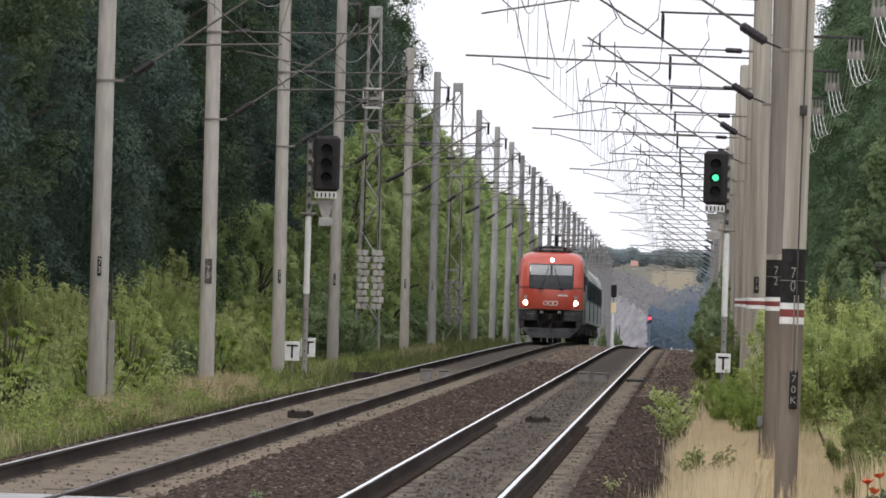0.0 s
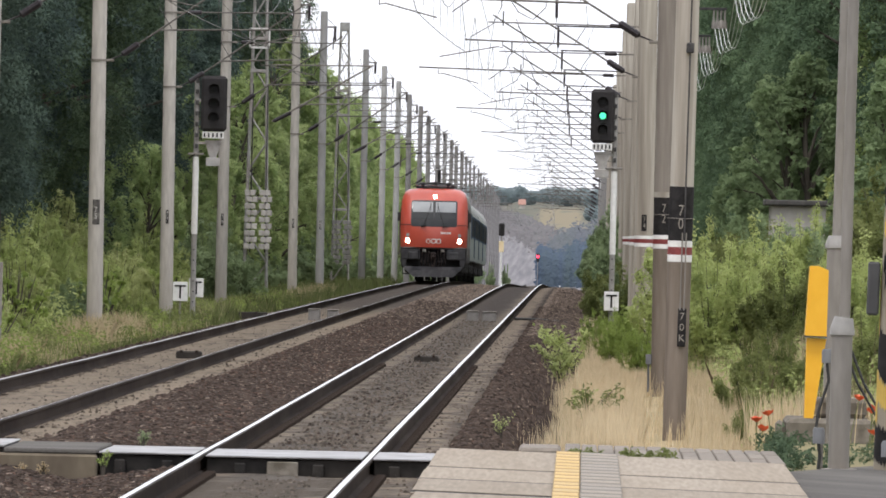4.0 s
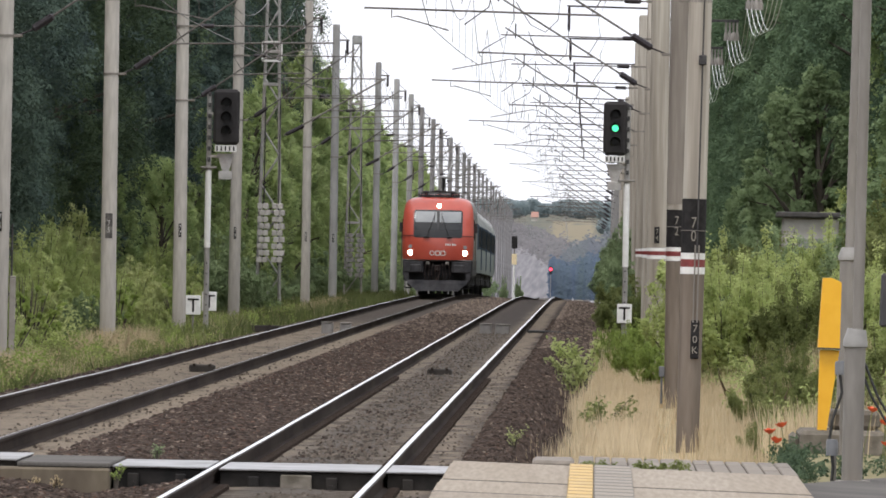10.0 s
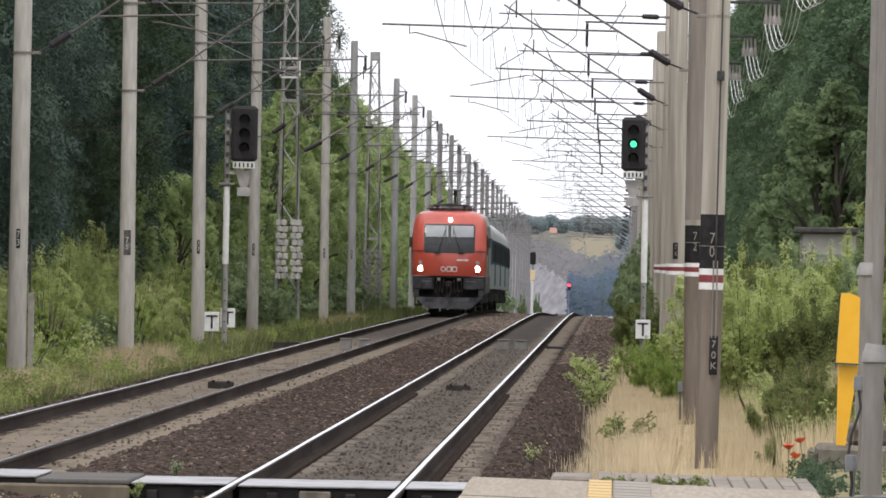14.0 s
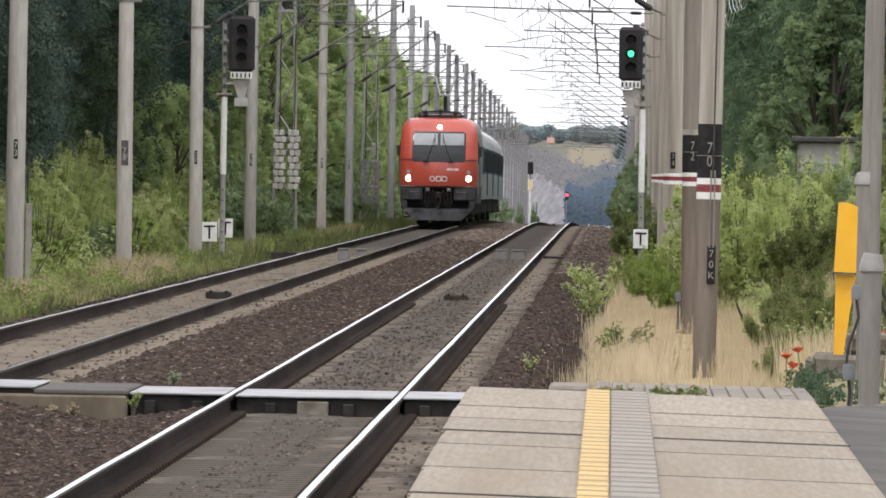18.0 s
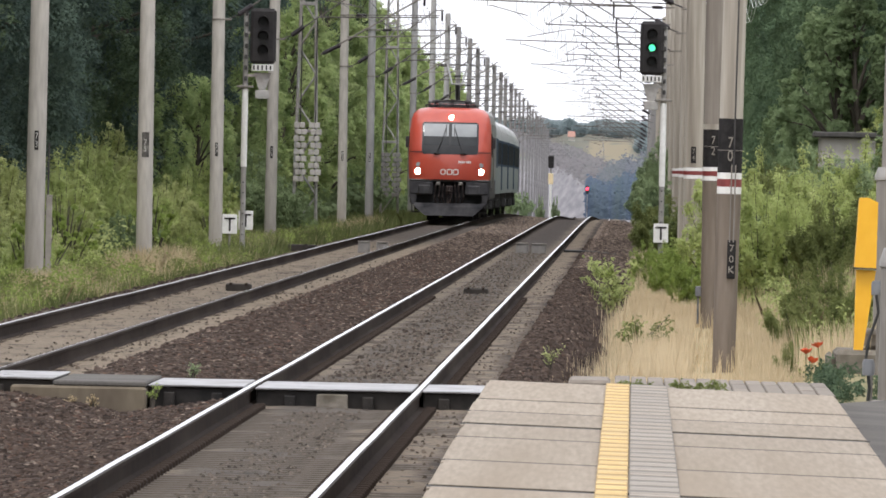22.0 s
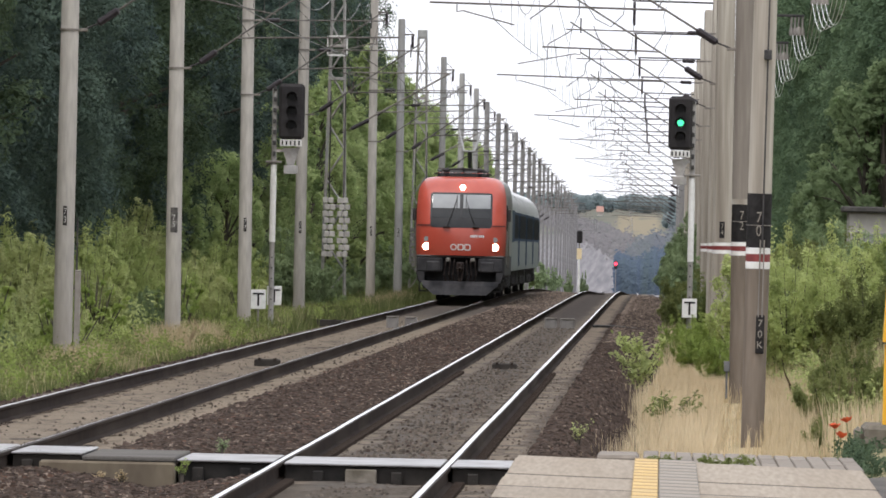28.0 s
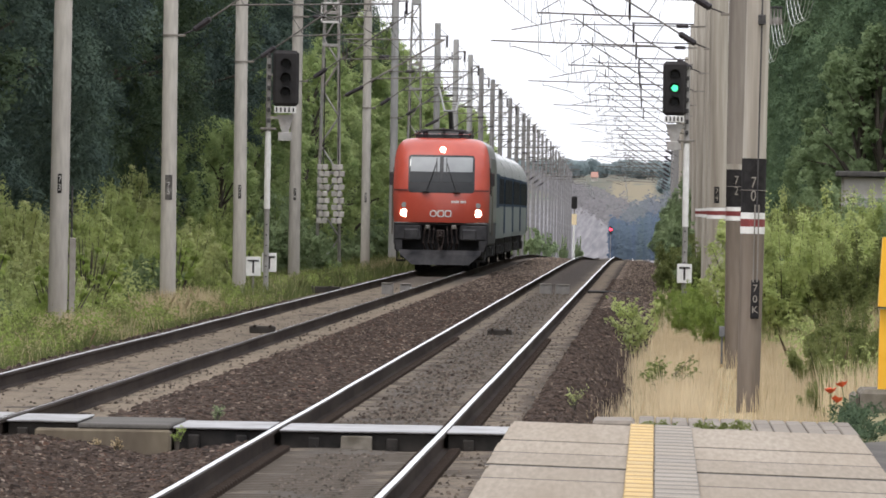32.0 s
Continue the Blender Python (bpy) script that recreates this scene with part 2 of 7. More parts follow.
BLOCK_WORN = mat("mossy_concrete", (0.15, 0.132, 0.108), (0.24, 0.215, 0.18), 0.95, scale=9, stain=(0.085, 0.075, 0.055), stain_scale=4.0, stain_amount=0.8, bump=0.7, bump_dist=0.03, spec=0.15)
BLOCK = mat("weathered_concrete_block", (0.34, 0.31, 0.28), (0.46, 0.43, 0.39), 0.9, scale=8, stain=(0.22, 0.2, 0.17), stain_amount=0.6, bump=0.4, island=0.1)
# Pale base colour paints the grazing sky sheen on the rubber tops.
CROSS_SHEEN = mat("crossing_panel_sheen", (0.2, 0.196, 0.198), (0.33, 0.325, 0.325), 0.36, scale=3.5, stretch=(1, 0.5, 1), stain=(0.1, 0.092, 0.085), stain_scale=2.4, stain_amount=0.85, rough_var=0.22, bump=0.15)
WALL_PLASTER = mat("shed_plaster", (0.36, 0.34, 0.31), (0.47, 0.45, 0.415), 0.9, scale=4, stain=(0.3, 0.28, 0.25), stain_amount=0.6, bump=0.2)
ROOF_FELT = mat("roof_felt", (0.05, 0.048, 0.046), (0.09, 0.085, 0.08), 0.9, scale=9, bump=0.3)
# Orange dulled towards grey: the distance haze sits in the tile colour.
ROOF_TILE = mat("orange_roof_tile", (0.33, 0.185, 0.15), (0.39, 0.225, 0.18), 0.85, scale=3, bump=0.2)
BARK = mat("bark", (0.055, 0.046, 0.037), (0.11, 0.095, 0.078), 0.95, scale=10, stretch=(1, 1, 0.2), bump=0.6)
PLUG_LIGHT = mat("pale_zinc", (0.27, 0.262, 0.25), (0.36, 0.35, 0.335), 0.55, metal=0.15, scale=9, stain=(0.2, 0.18, 0.15), stain_amount=0.4, bump=0.05)
PLUG_GREY = mat("grey_plastic", (0.115, 0.12, 0.128), (0.165, 0.17, 0.178), 0.5, scale=9, bump=0.05)
CABLE = mat("black_cable", (0.015, 0.015, 0.016), (0.03, 0.03, 0.031), 0.5, scale=9, bump=0)
POPPY = mat("poppy_petal", (0.66, 0.085, 0.03), (0.78, 0.14, 0.05), 0.6, scale=30, bump=0, island=0.15)

# Darkest tone is lifted and blued, so some haze is in the colour.
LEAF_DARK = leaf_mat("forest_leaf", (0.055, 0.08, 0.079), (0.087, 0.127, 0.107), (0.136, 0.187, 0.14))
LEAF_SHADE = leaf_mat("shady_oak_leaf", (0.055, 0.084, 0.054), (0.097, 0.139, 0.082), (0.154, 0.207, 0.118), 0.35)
LEAF_WOOD = leaf_mat("bank_tree_leaf", (0.067, 0.109, 0.07), (0.124, 0.186, 0.107), (0.196, 0.275, 0.155))
LEAF_MID = leaf_mat("tree_leaf", (0.192, 0.264, 0.117), (0.354, 0.444, 0.192), (0.541, 0.619, 0.306), 0.52)
LEAF_BUSH = leaf_mat("bush_leaf", (0.229, 0.276, 0.113), (0.425, 0.472, 0.204), (0.605, 0.631, 0.329), 0.52)
LEAF_FRESH = leaf_mat("fresh_leaf", (0.189, 0.256, 0.065), (0.326, 0.412, 0.122), (0.45, 0.534, 0.2), 0.52)
# Olive leaf tones scaled darker: shade of the bank put into the colour.
LEAF_OLIVE_SHADED = leaf_mat("shaded_olive_leaf", (0.105, 0.129, 0.047), (0.191, 0.222, 0.082), (0.289, 0.316, 0.133), 0.5)
LEAF_GREY = leaf_mat("greyish_leaf", (0.164, 0.226, 0.118), (0.258, 0.34, 0.18), (0.353, 0.446, 0.249), 0.5)
# Pale blue-green tones carry the haze over the far woods in their colour.
LEAF_FAR = leaf_mat("leaf_with_painted_haze", (0.28, 0.34, 0.355), (0.3, 0.362, 0.375), (0.325, 0.385, 0.39), 0.6)
GRASS_GREEN = leaf_mat("green_grass", (0.081, 0.104, 0.038), (0.149, 0.177, 0.07), (0.23, 0.244, 0.119))
GRASS_PALE = leaf_mat("pale_straw", (0.465, 0.367, 0.228), (0.707, 0.586, 0.391), (0.837, 0.725, 0.521), 0.42)
GRASS_DRY = leaf_mat("dry_grass", (0.306, 0.236, 0.14), (0.54, 0.436, 0.275), (0.72, 0.612, 0.423), 0.4)
GRASS_BROWN = leaf_mat("dead_stalk", (0.12, 0.085, 0.06), (0.19, 0.14, 0.1), (0.28, 0.215, 0.155), 0.2)
GRASS_SEED = leaf_mat("seeding_grass", (0.24, 0.25, 0.12), (0.36, 0.35, 0.19), (0.48, 0.44, 0.26), 0.35)
LEAF_OLIVE = leaf_mat("olive_bush_leaf", (0.226, 0.275, 0.105), (0.414, 0.482, 0.189), (0.594, 0.651, 0.296), 0.52)
LEAF_DEEP = leaf_mat("deep_bush_leaf", (0.124, 0.171, 0.092), (0.23, 0.297, 0.159), (0.341, 0.424, 0.232), 0.4)


def ballast_mat():
    """Crushed stone: brown heaps between and beside the tracks, pale dust and sand along the rails."""
    m, n, l, p = nodes_of("ballast_bed")
    nt = m.node_tree
    tc = n.new("ShaderNodeTexCoord")
    sep = n.new("ShaderNodeSeparateXYZ")
    l.new(tc.outputs["Object"], sep.inputs[0])
    wob = n.new("ShaderNodeTexNoise")
    wob.inputs["Scale"].default_value, wob.inputs["Detail"].default_value = 1.1, 5.0
    mp = n.new("ShaderNodeMapping")
    mp.inputs["Scale"].default_value = (1, 0.25, 1)
    l.new(tc.outputs["Object"], mp.inputs[0])
    l.new(mp.outputs[0], wob.inputs["Vector"])
    ad = n.new("ShaderNodeMath")
    ad.operation = "MULTIPLY_ADD"
    ad.inputs[1].default_value = 0.55
    l.new(wob.outputs["Fac"], ad.inputs[0])
    l.new(sep.outputs["X"], ad.inputs[2])
    mr = n.new("ShaderNodeMapRange")
    mr.inputs["From Min"].default_value, mr.inputs["From Max"].default_value = -8.6, 1.2
    l.new(ad.outputs[0], mr.inputs["Value"])

    def at(x):
        return (x + 0.275 + 8.6) / 9.8
    sand, sand2, brown, grey = (0.2, 0.163, 0.122), (0.15, 0.122, 0.094), (0.031, 0.0225, 0.0175), (0.09, 0.078, 0.066)
    r = ramp(nt, [(at(-8.55), brown), (at(-7.5), sand), (at(-6.6), (0.175, 0.144, 0.11)), (at(-5.3), sand), (at(-5.1), brown), (at(-3.75), brown),
                  (at(-3.55), sand2), (at(-3.15), (0.15, 0.124, 0.097)), (at(-2.95), grey), (at(-2.3), grey), (at(-2.1), (0.15, 0.122, 0.094)), (at(-1.5), (0.165, 0.134, 0.103)), (at(-1.3), brown), (at(-0.2), (0.07, 0.053, 0.044))])
    l.new(mr.outputs[0], r.inputs[0])
    grit = n.new("ShaderNodeTexNoise")
    grit.inputs["Scale"].default_value, grit.inputs["Detail"].default_value = 16.0, 8.0
    l.new(tc.outputs["Object"], grit.inputs["Vector"])
    gr = ramp(nt, [(0.28, (0.62, 0.61, 0.6)), (0.5, (0.97, 0.97, 0.97)), (0.72, (1.14, 1.13, 1.12))])
    l.new(grit.outputs["Fac"], gr.inputs[0])
    mx = n.new("ShaderNodeMixRGB")
    mx.blend_type = "MULTIPLY"
    mx.inputs[0].default_value = 1.0
    blot = n.new("ShaderNodeTexNoise")
    blot.inputs["Scale"].default_value, blot.inputs["Detail"].default_value, blot.inputs["Roughness"].default_value = 2.6, 7.0, 0.7
    mp2 = n.new("ShaderNodeMapping")
    mp2.inputs["Scale"].default_value = (1, 0.14, 1)
    l.new(tc.outputs["Object"], mp2.inputs[0])
    l.new(mp2.outputs[0], blot.inputs["Vector"])
    br = ramp(nt, [(0.36, (0.5, 0.47, 0.45)), (0.47, (0.93, 0.92, 0.9)), (0.7, (1.12, 1.1, 1.07))])
    l.new(blot.outputs["Fac"], br.inputs[0])
    mb = n.new("ShaderNodeMixRGB")
    mb.blend_type = "MULTIPLY"
    mb.inputs[0].default_value = 1.0
    l.new(r.outputs[0], mb.inputs[1])
    l.new(br.outputs[0], mb.inputs[2])
    oil = n.new("ShaderNodeMapRange")
    oil.interpolation_type = "SMOOTHSTEP"
    oil.inputs["From Min"].default_value, oil.inputs["From Max"].default_value, oil.inputs["To Max"].default_value = 335, 400, 0.8
    l.new(sep.outputs["Y"], oil.inputs["Value"])
    side = n.new("ShaderNodeMapRange")
    side.interpolation_type = "SMOOTHSTEP"
    side.inputs["From Min"].default_value, side.inputs["From Max"].default_value = -1.9, -2.15
    l.new(ad.outputs[0], side.inputs["Value"])
    om = n.new("ShaderNodeMath")
    om.operation = "MULTIPLY"
    l.new(oil.outputs[0], om.inputs[0])
    l.new(side.outputs[0], om.inputs[1])
    mo = n.new("ShaderNodeMixRGB")
    mo.inputs[2].default_value = (0.045, 0.036, 0.032, 1)
    l.new(om.outputs[0], mo.inputs[0])
    l.new(mb.outputs[0], mo.inputs[1])
    l.new(mo.outputs[0], mx.inputs[1])
    l.new(gr.outputs[0], mx.inputs[2])
    l.new(mx.outputs[0], p.inputs["Base Color"])
    p.inputs["Roughness"].default_value = 0.95
    p.inputs["Specular IOR Level"].default_value = 0.2
    b = n.new("ShaderNodeBump")
    b.inputs["Strength"].default_value, b.inputs["Distance"].default_value = 0.6, 0.03
    l.new(grit.outputs["Fac"], b.inputs["Height"])
    l.new(b.outputs[0], p.inputs["Normal"])
    return m


def far_ground_mat():
    """Ground in painted haze greys along the far line, then meadows, and a stubble field before the woods."""
    m, n, l, p = nodes_of("far_fields")
    nt = m.node_tree
    tc = n.new("ShaderNodeTexCoord")
    sep = n.new("ShaderNodeSeparateXYZ")
    l.new(tc.outputs["Object"], sep.inputs[0])

    def noise_of(scale, stretch, detail):
        mp = n.new("ShaderNodeMapping")
        mp.inputs["Scale"].default_value = stretch
        l.new(tc.outputs["Object"], mp.inputs[0])
        z = n.new("ShaderNodeTexNoise")
        z.inputs["Scale"].default_value, z.inputs["Detail"].default_value = scale, detail
        l.new(mp.outputs[0], z.inputs["Vector"])
        return z.outputs["Fac"]

    def math_of(op, a, b, c=None):
        q = n.new("ShaderNodeMath")
        q.operation = op
        for k, v in enumerate((a, b, c)):
            if v is None:
                continue
            if isinstance(v, float):
                q.inputs[k].default_value = v
            else:
                l.new(v, q.inputs[k])
        return q.outputs[0]

    def band_of(v, a, b, c, d):
        up, down = n.new("ShaderNodeMapRange"), n.new("ShaderNodeMapRange")
        for q, lo, hi in ((up, a, b), (down, d, c)):
            q.interpolation_type = "SMOOTHSTEP"
            q.inputs["From Min"].default_value, q.inputs["From Max"].default_value = lo, hi
            l.new(v, q.inputs["Value"])
        return math_of("MULTIPLY", up.outputs[0], down.outputs[0])

    def mix_of(f, a, b):
        q = n.new("ShaderNodeMixRGB")
        l.new(f, q.inputs[0])
        for k, v in ((1, a), (2, b)):
            if isinstance(v, tuple):
                q.inputs[k].default_value = (*v, 1)
            else:
                l.new(v, q.inputs[k])
        return q.outputs[0]
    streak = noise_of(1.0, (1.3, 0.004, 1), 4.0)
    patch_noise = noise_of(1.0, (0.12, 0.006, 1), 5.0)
    # streaked lilac greys that put the heat haze into the ground colour
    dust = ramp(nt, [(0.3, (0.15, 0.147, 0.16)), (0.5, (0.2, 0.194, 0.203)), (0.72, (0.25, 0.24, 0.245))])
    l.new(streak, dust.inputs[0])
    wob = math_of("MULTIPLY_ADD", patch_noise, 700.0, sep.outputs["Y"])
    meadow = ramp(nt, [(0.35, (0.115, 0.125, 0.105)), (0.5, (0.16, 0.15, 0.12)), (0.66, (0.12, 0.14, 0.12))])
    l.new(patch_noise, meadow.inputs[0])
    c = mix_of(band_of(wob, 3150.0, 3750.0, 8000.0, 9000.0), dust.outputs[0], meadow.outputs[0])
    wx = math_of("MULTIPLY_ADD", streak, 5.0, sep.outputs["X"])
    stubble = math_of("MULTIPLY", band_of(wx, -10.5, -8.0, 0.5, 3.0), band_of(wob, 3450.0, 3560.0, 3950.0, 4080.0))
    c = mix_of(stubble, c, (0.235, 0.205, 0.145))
    l.new(c, p.inputs["Base Color"])
    p.inputs["Roughness"].default_value = 1.0
    p.inputs["Specular IOR Level"].default_value = 0.05
    return m


FAR_GROUND = far_ground_mat()
PALE_STONE = mat("pale_ballast_stone", (0.115, 0.088, 0.07), (0.19, 0.152, 0.125), 0.95, spec=0.1, scale=18, island=0.5, bump=0.2)
PEBBLE = mat("dusty_pebble", (0.07, 0.056, 0.044), (0.11, 0.09, 0.07), 0.95, spec=0.1, scale=18, island=0.6, bump=0.2)
BALLAST = ballast_mat()
SOIL = mat("grassy_soil", (0.1, 0.1, 0.045), (0.2, 0.19, 0.09), 0.95, scale=1.2, detail=10, stain=(0.27, 0.22, 0.12), stain_scale=0.12, stain_amount=0.7, bump=0.4, bump_dist=0.05, spec=0.2)
STRAW_SOIL = mat("straw_covered_soil", (0.3, 0.236, 0.14), (0.44, 0.352, 0.22), 0.95, scale=9, stain=(0.2, 0.19, 0.1), stain_scale=0.5, stain_amount=0.5, bump=0.5, bump_dist=0.03, spec=0.1)
LOCO_RED = mat("glossy_red_paint", (0.5, 0.076, 0.046), (0.56, 0.096, 0.058), 0.35, scale=2.5, stain=(0.42, 0.06, 0.045), stain_amount=0.4, coat=0.5, bump=0.02)
LOCO_GREY = mat("dark_grey_paint", (0.035, 0.036, 0.039), (0.065, 0.065, 0.068), 0.6, scale=4, stain=(0.07, 0.06, 0.054), stain_amount=0.5, bump=0.05)
# Far masts' haze is mixed into this base grey.
FAR_MAST = mat("haze_toned_steel_mast", (0.17, 0.165, 0.165), (0.23, 0.224, 0.222), 0.8, scale=5, spec=0.2, bump=0)
STEEL_MAST = mat("grey_steel_mast", (0.273, 0.273, 0.27), (0.377, 0.377, 0.37), 0.7, scale=5, stain=(0.156, 0.13, 0.117), stain_amount=0.4, stretch=(1, 1, 0.3), bump=0.1)
DIGIT_WHITE = mat("white_digit", (0.5, 0.49, 0.46), (0.62, 0.6, 0.57), 0.7, scale=20, bump=0)
DIGIT = mat("faded_white_digit", (0.2, 0.18, 0.155), (0.3, 0.275, 0.24), 0.7, scale=20, bump=0)
COACH_GLASS = mat("dusty_coach_glass", (0.02, 0.024, 0.027), (0.04, 0.044, 0.047), 0.6, scale=3, bump=0, spec=0.05)
RAIL_STRIP = mat("dark_red_strip", (0.1, 0.022, 0.018), (0.14, 0.032, 0.027), 0.5, scale=6, bump=0.02)
LOCO_SKIRT = mat("dusty_grey_paint", (0.045, 0.045, 0.05), (0.08, 0.078, 0.082), 0.75, scale=5, stain=(0.03, 0.028, 0.03), stain_scale=1.4, stain_amount=0.6, spec=0.2, bump=0.1)
HOSE = mat("rusty_hose", (0.03, 0.024, 0.024), (0.062, 0.046, 0.042), 0.8, scale=9, spec=0.15, bump=0.1)
LOCO_DIRT = mat("underframe_dirt", (0.012, 0.0115, 0.013), (0.026, 0.025, 0.028), 0.8, scale=8, bump=0.2)
LOCO_LIGHT = mat("light_grey_paint", (0.24, 0.24, 0.235), (0.31, 0.31, 0.305), 0.35, scale=3, stain=(0.33, 0.31, 0.29), stain_amount=0.5, coat=0.3, bump=0.02)
# Blue, brown and grey of the distant haze, put into base colours.
HAZE_SLOPE = mat("painted_haze_blue", (0.068, 0.092, 0.135), (0.09, 0.116, 0.155), 1.0, scale=1.1, stretch=(1, 0.01, 0.06), stain=(0.09, 0.118, 0.115), stain_scale=0.7, stain_amount=0.6, bump=0, spec=0.0)
HAZE_HEDGE = mat("painted_haze_brown", (0.15, 0.144, 0.152), (0.185, 0.176, 0.18), 1.0, scale=0.5, stretch=(1, 0.04, 1), stain=(0.15, 0.155, 0.15), stain_scale=0.3, stain_amount=0.5, bump=0, spec=0.0)
HAZE_SCRUB = mat("painted_haze_grey", (0.115, 0.125, 0.146), (0.145, 0.153, 0.168), 1.0, scale=0.6, stretch=(1, 0.02, 0.4), stain=(0.13, 0.15, 0.14), stain_scale=0.5, stain_amount=0.5, bump=0, spec=0.0)
COACH_BLUE = mat("coach_blue_paint", (0.04, 0.07, 0.12), (0.055, 0.09, 0.15), 0.6, scale=3, spec=0.15, bump=0.02)
COACH_GREY = mat("coach_grey_paint", (0.3, 0.34, 0.33), (0.37, 0.41, 0.4), 0.6, scale=3, stain=(0.24, 0.26, 0.25), stain_amount=0.4, spec=0.15, bump=0.02)
ROOF_SILVER = mat("silver_roof_paint", (0.72, 0.73, 0.74), (0.82, 0.83, 0.84), 0.3, metal=0.1, scale=3, stain=(0.36, 0.36, 0.36), stain_amount=0.4, bump=0.03)
CAB_BLACK = mat("black_windscreen_surround", (0.02, 0.022, 0.025), (0.034, 0.036, 0.04), 0.4, scale=4, spec=0.3, bump=0)
GLASS_DARK = mat("tinted_glass", (0.015, 0.018, 0.02), (0.025, 0.028, 0.03), 0.06, scale=2, bump=0, rough_var=0.02)
# Pale grey of the painted sky reflection, also of the unlit marker lamps.
PALE_GREY = mat("pale_grey", (0.28, 0.3, 0.315), (0.36, 0.38, 0.395), 0.5, scale=2, bump=0)
LAMP_ON = glow_mat("headlight_glow", (1.0, 0.93, 0.78), 9.0)
GREEN_ON = glow_mat("green_signal_glow", (0.08, 0.85, 0.42), 1.3)
RED_ON = glow_mat("red_signal_glow", (1.0, 0.04, 0.08), 3.0)
SIGNAL_BLACK = mat("matt_black_signal", (0.026, 0.024, 0.025), (0.042, 0.04, 0.041), 0.8, spec=0.15, scale=7, stain=(0.055, 0.05, 0.048), stain_amount=0.4, bump=0.05)
LENS_OFF = mat("dark_signal_lens", (0.012, 0.012, 0.013), (0.02, 0.02, 0.021), 0.3, spec=0.15, scale=4, bump=0)
SIGN_YELLOW = mat("faded_yellow_board", (0.75, 0.6, 0.35), (0.82, 0.68, 0.45), 0.6, scale=4, bump=0.05)


# ---- mesh building ----
class Geo:
    """Collects the vertices and faces of one mesh."""

    def __init__(self):
        self.v, self.f, self.k = [], [], []

    def add(self, verts, faces, slot=0):
        o = len(self.v)
        self.v += [tuple(p) for p in verts]
        self.f += [tuple(i + o for i in q) for q in faces]
        self.k += [slot] * len(faces)
        return self

    def box(self, x0, x1, y0, y1, z0, z1, c=0.0, slot=0):
        """A box with its edges cut by c."""
        c = min(c, 0.45 * min(x1 - x0, y1 - y0, z1 - z0))
        if c <= 0:
            vs = [(x, y, z) for z in (z0, z1) for y in (y0, y1) for x in (x0, x1)]
            return self.add(vs, [(0, 2, 3, 1), (4, 5, 7, 6), (0, 1, 5, 4), (2, 6, 7, 3), (0, 4, 6, 2), (1, 3, 7, 5)], slot)
        bm = bmesh.new()
        bmesh.ops.create_cube(bm, size=1)
        for v in bm.verts:
            v.co = Vector(((x0 + x1) / 2 + v.co.x * (x1 - x0), (y0 + y1) / 2 + v.co.y * (y1 - y0), (z0 + z1) / 2 + v.co.z * (z1 - z0)))
        bmesh.ops.bevel(bm, geom=bm.edges[:], offset=c, segments=1, affect="EDGES")
        return self.take(bm, slot)

    def take(self, bm, slot=0):
        bm.verts.index_update()
        self.add([v.co for v in bm.verts], [[v.index for v in f.verts] for f in bm.faces], slot)
        bm.free()
        return self

    def tube(self, points, r, seg=8, slot=0, caps=True):
        """A round bar along points; r: one radius, or one a point."""
        pts = [Vector(p) for p in points]
        rs = r if isinstance(r, (list, tuple)) else [r] * len(pts)
        vs, fs = [], []
        for i, p in enumerate(pts):
            d = (pts[min(i + 1, len(pts) - 1)] - pts[max(i - 1, 0)]).normalized()
            a = d.orthogonal().normalized() if abs(d.z) < 0.98 else Vector((1, 0, 0)).cross(d).normalized()
            if abs(d.z) < 0.98:
                a = d.cross(Vector((0, 0, 1))).normalized()
            b = d.cross(a)
            vs += [p + (a * math.cos(2 * math.pi * j / seg) + b * math.sin(2 * math.pi * j / seg)) * rs[i] for j in range(seg)]
        for i in range(len(pts) - 1):
            fs += [(i * seg + j, i * seg + (j + 1) % seg, (i + 1) * seg + (j + 1) % seg, (i + 1) * seg + j) for j in range(seg)]
        if caps:
            fs += [tuple(range(seg))[::-1], tuple(range((len(pts) - 1) * seg, len(pts) * seg))]
        return self.add(vs, fs, slot)

    def sweep(self, profile, stations, slots=None, closed=True, caps=True):
        """A profile of (x, z) carried through stations of (dx, y, dz, scale x, scale z)."""
        n = len(profile)
        vs = [(px * sx + dx, y, pz * sz + dz) for dx, y, dz, sx, sz in stations for px, pz in profile]
        o = len(self.v)
        self.v += vs
        m = n if closed else n - 1
        for i in range(len(stations) - 1):
            for j in range(m):
                self.f.append((o + i * n + j, o + (i + 1) * n + j, o + (i + 1) * n + (j + 1) % n, o + i * n + (j + 1) % n))
                self.k.append(slots[j] if slots else 0)
        if caps and closed:
            self.f += [tuple(o + j for j in range(n)), tuple(o + (len(stations) - 1) * n + j for j in reversed(range(n)))]
            self.k += [0, 0]
        return self

    def mesh(self, name, materials, smooth=False):
        me = bpy.data.meshes.new(name)
        me.from_pydata(self.v, [], self.f)
        for m in materials if isinstance(materials, (list, tuple)) else [materials]:
            me.materials.append(m)
        me.polygons.foreach_set("material_index", self.k)
        if smooth:
            me.shade_smooth()
            me.set_sharp_from_angle(angle=radians(38))
        me.update()
        return me


def part(name, geo, material, parent=None, label="", smooth=False, at=None):
    """One mesh object under a thing or a part, or at top level."""
    ob = new(name, geo if isinstance(geo, bpy.types.Mesh) else geo.mesh(name, material, smooth))
    if parent:
        ob.parent = parent
    if at:
        ob.matrix_basis = at
    if label:
        tagged(ob, label)
    return ob


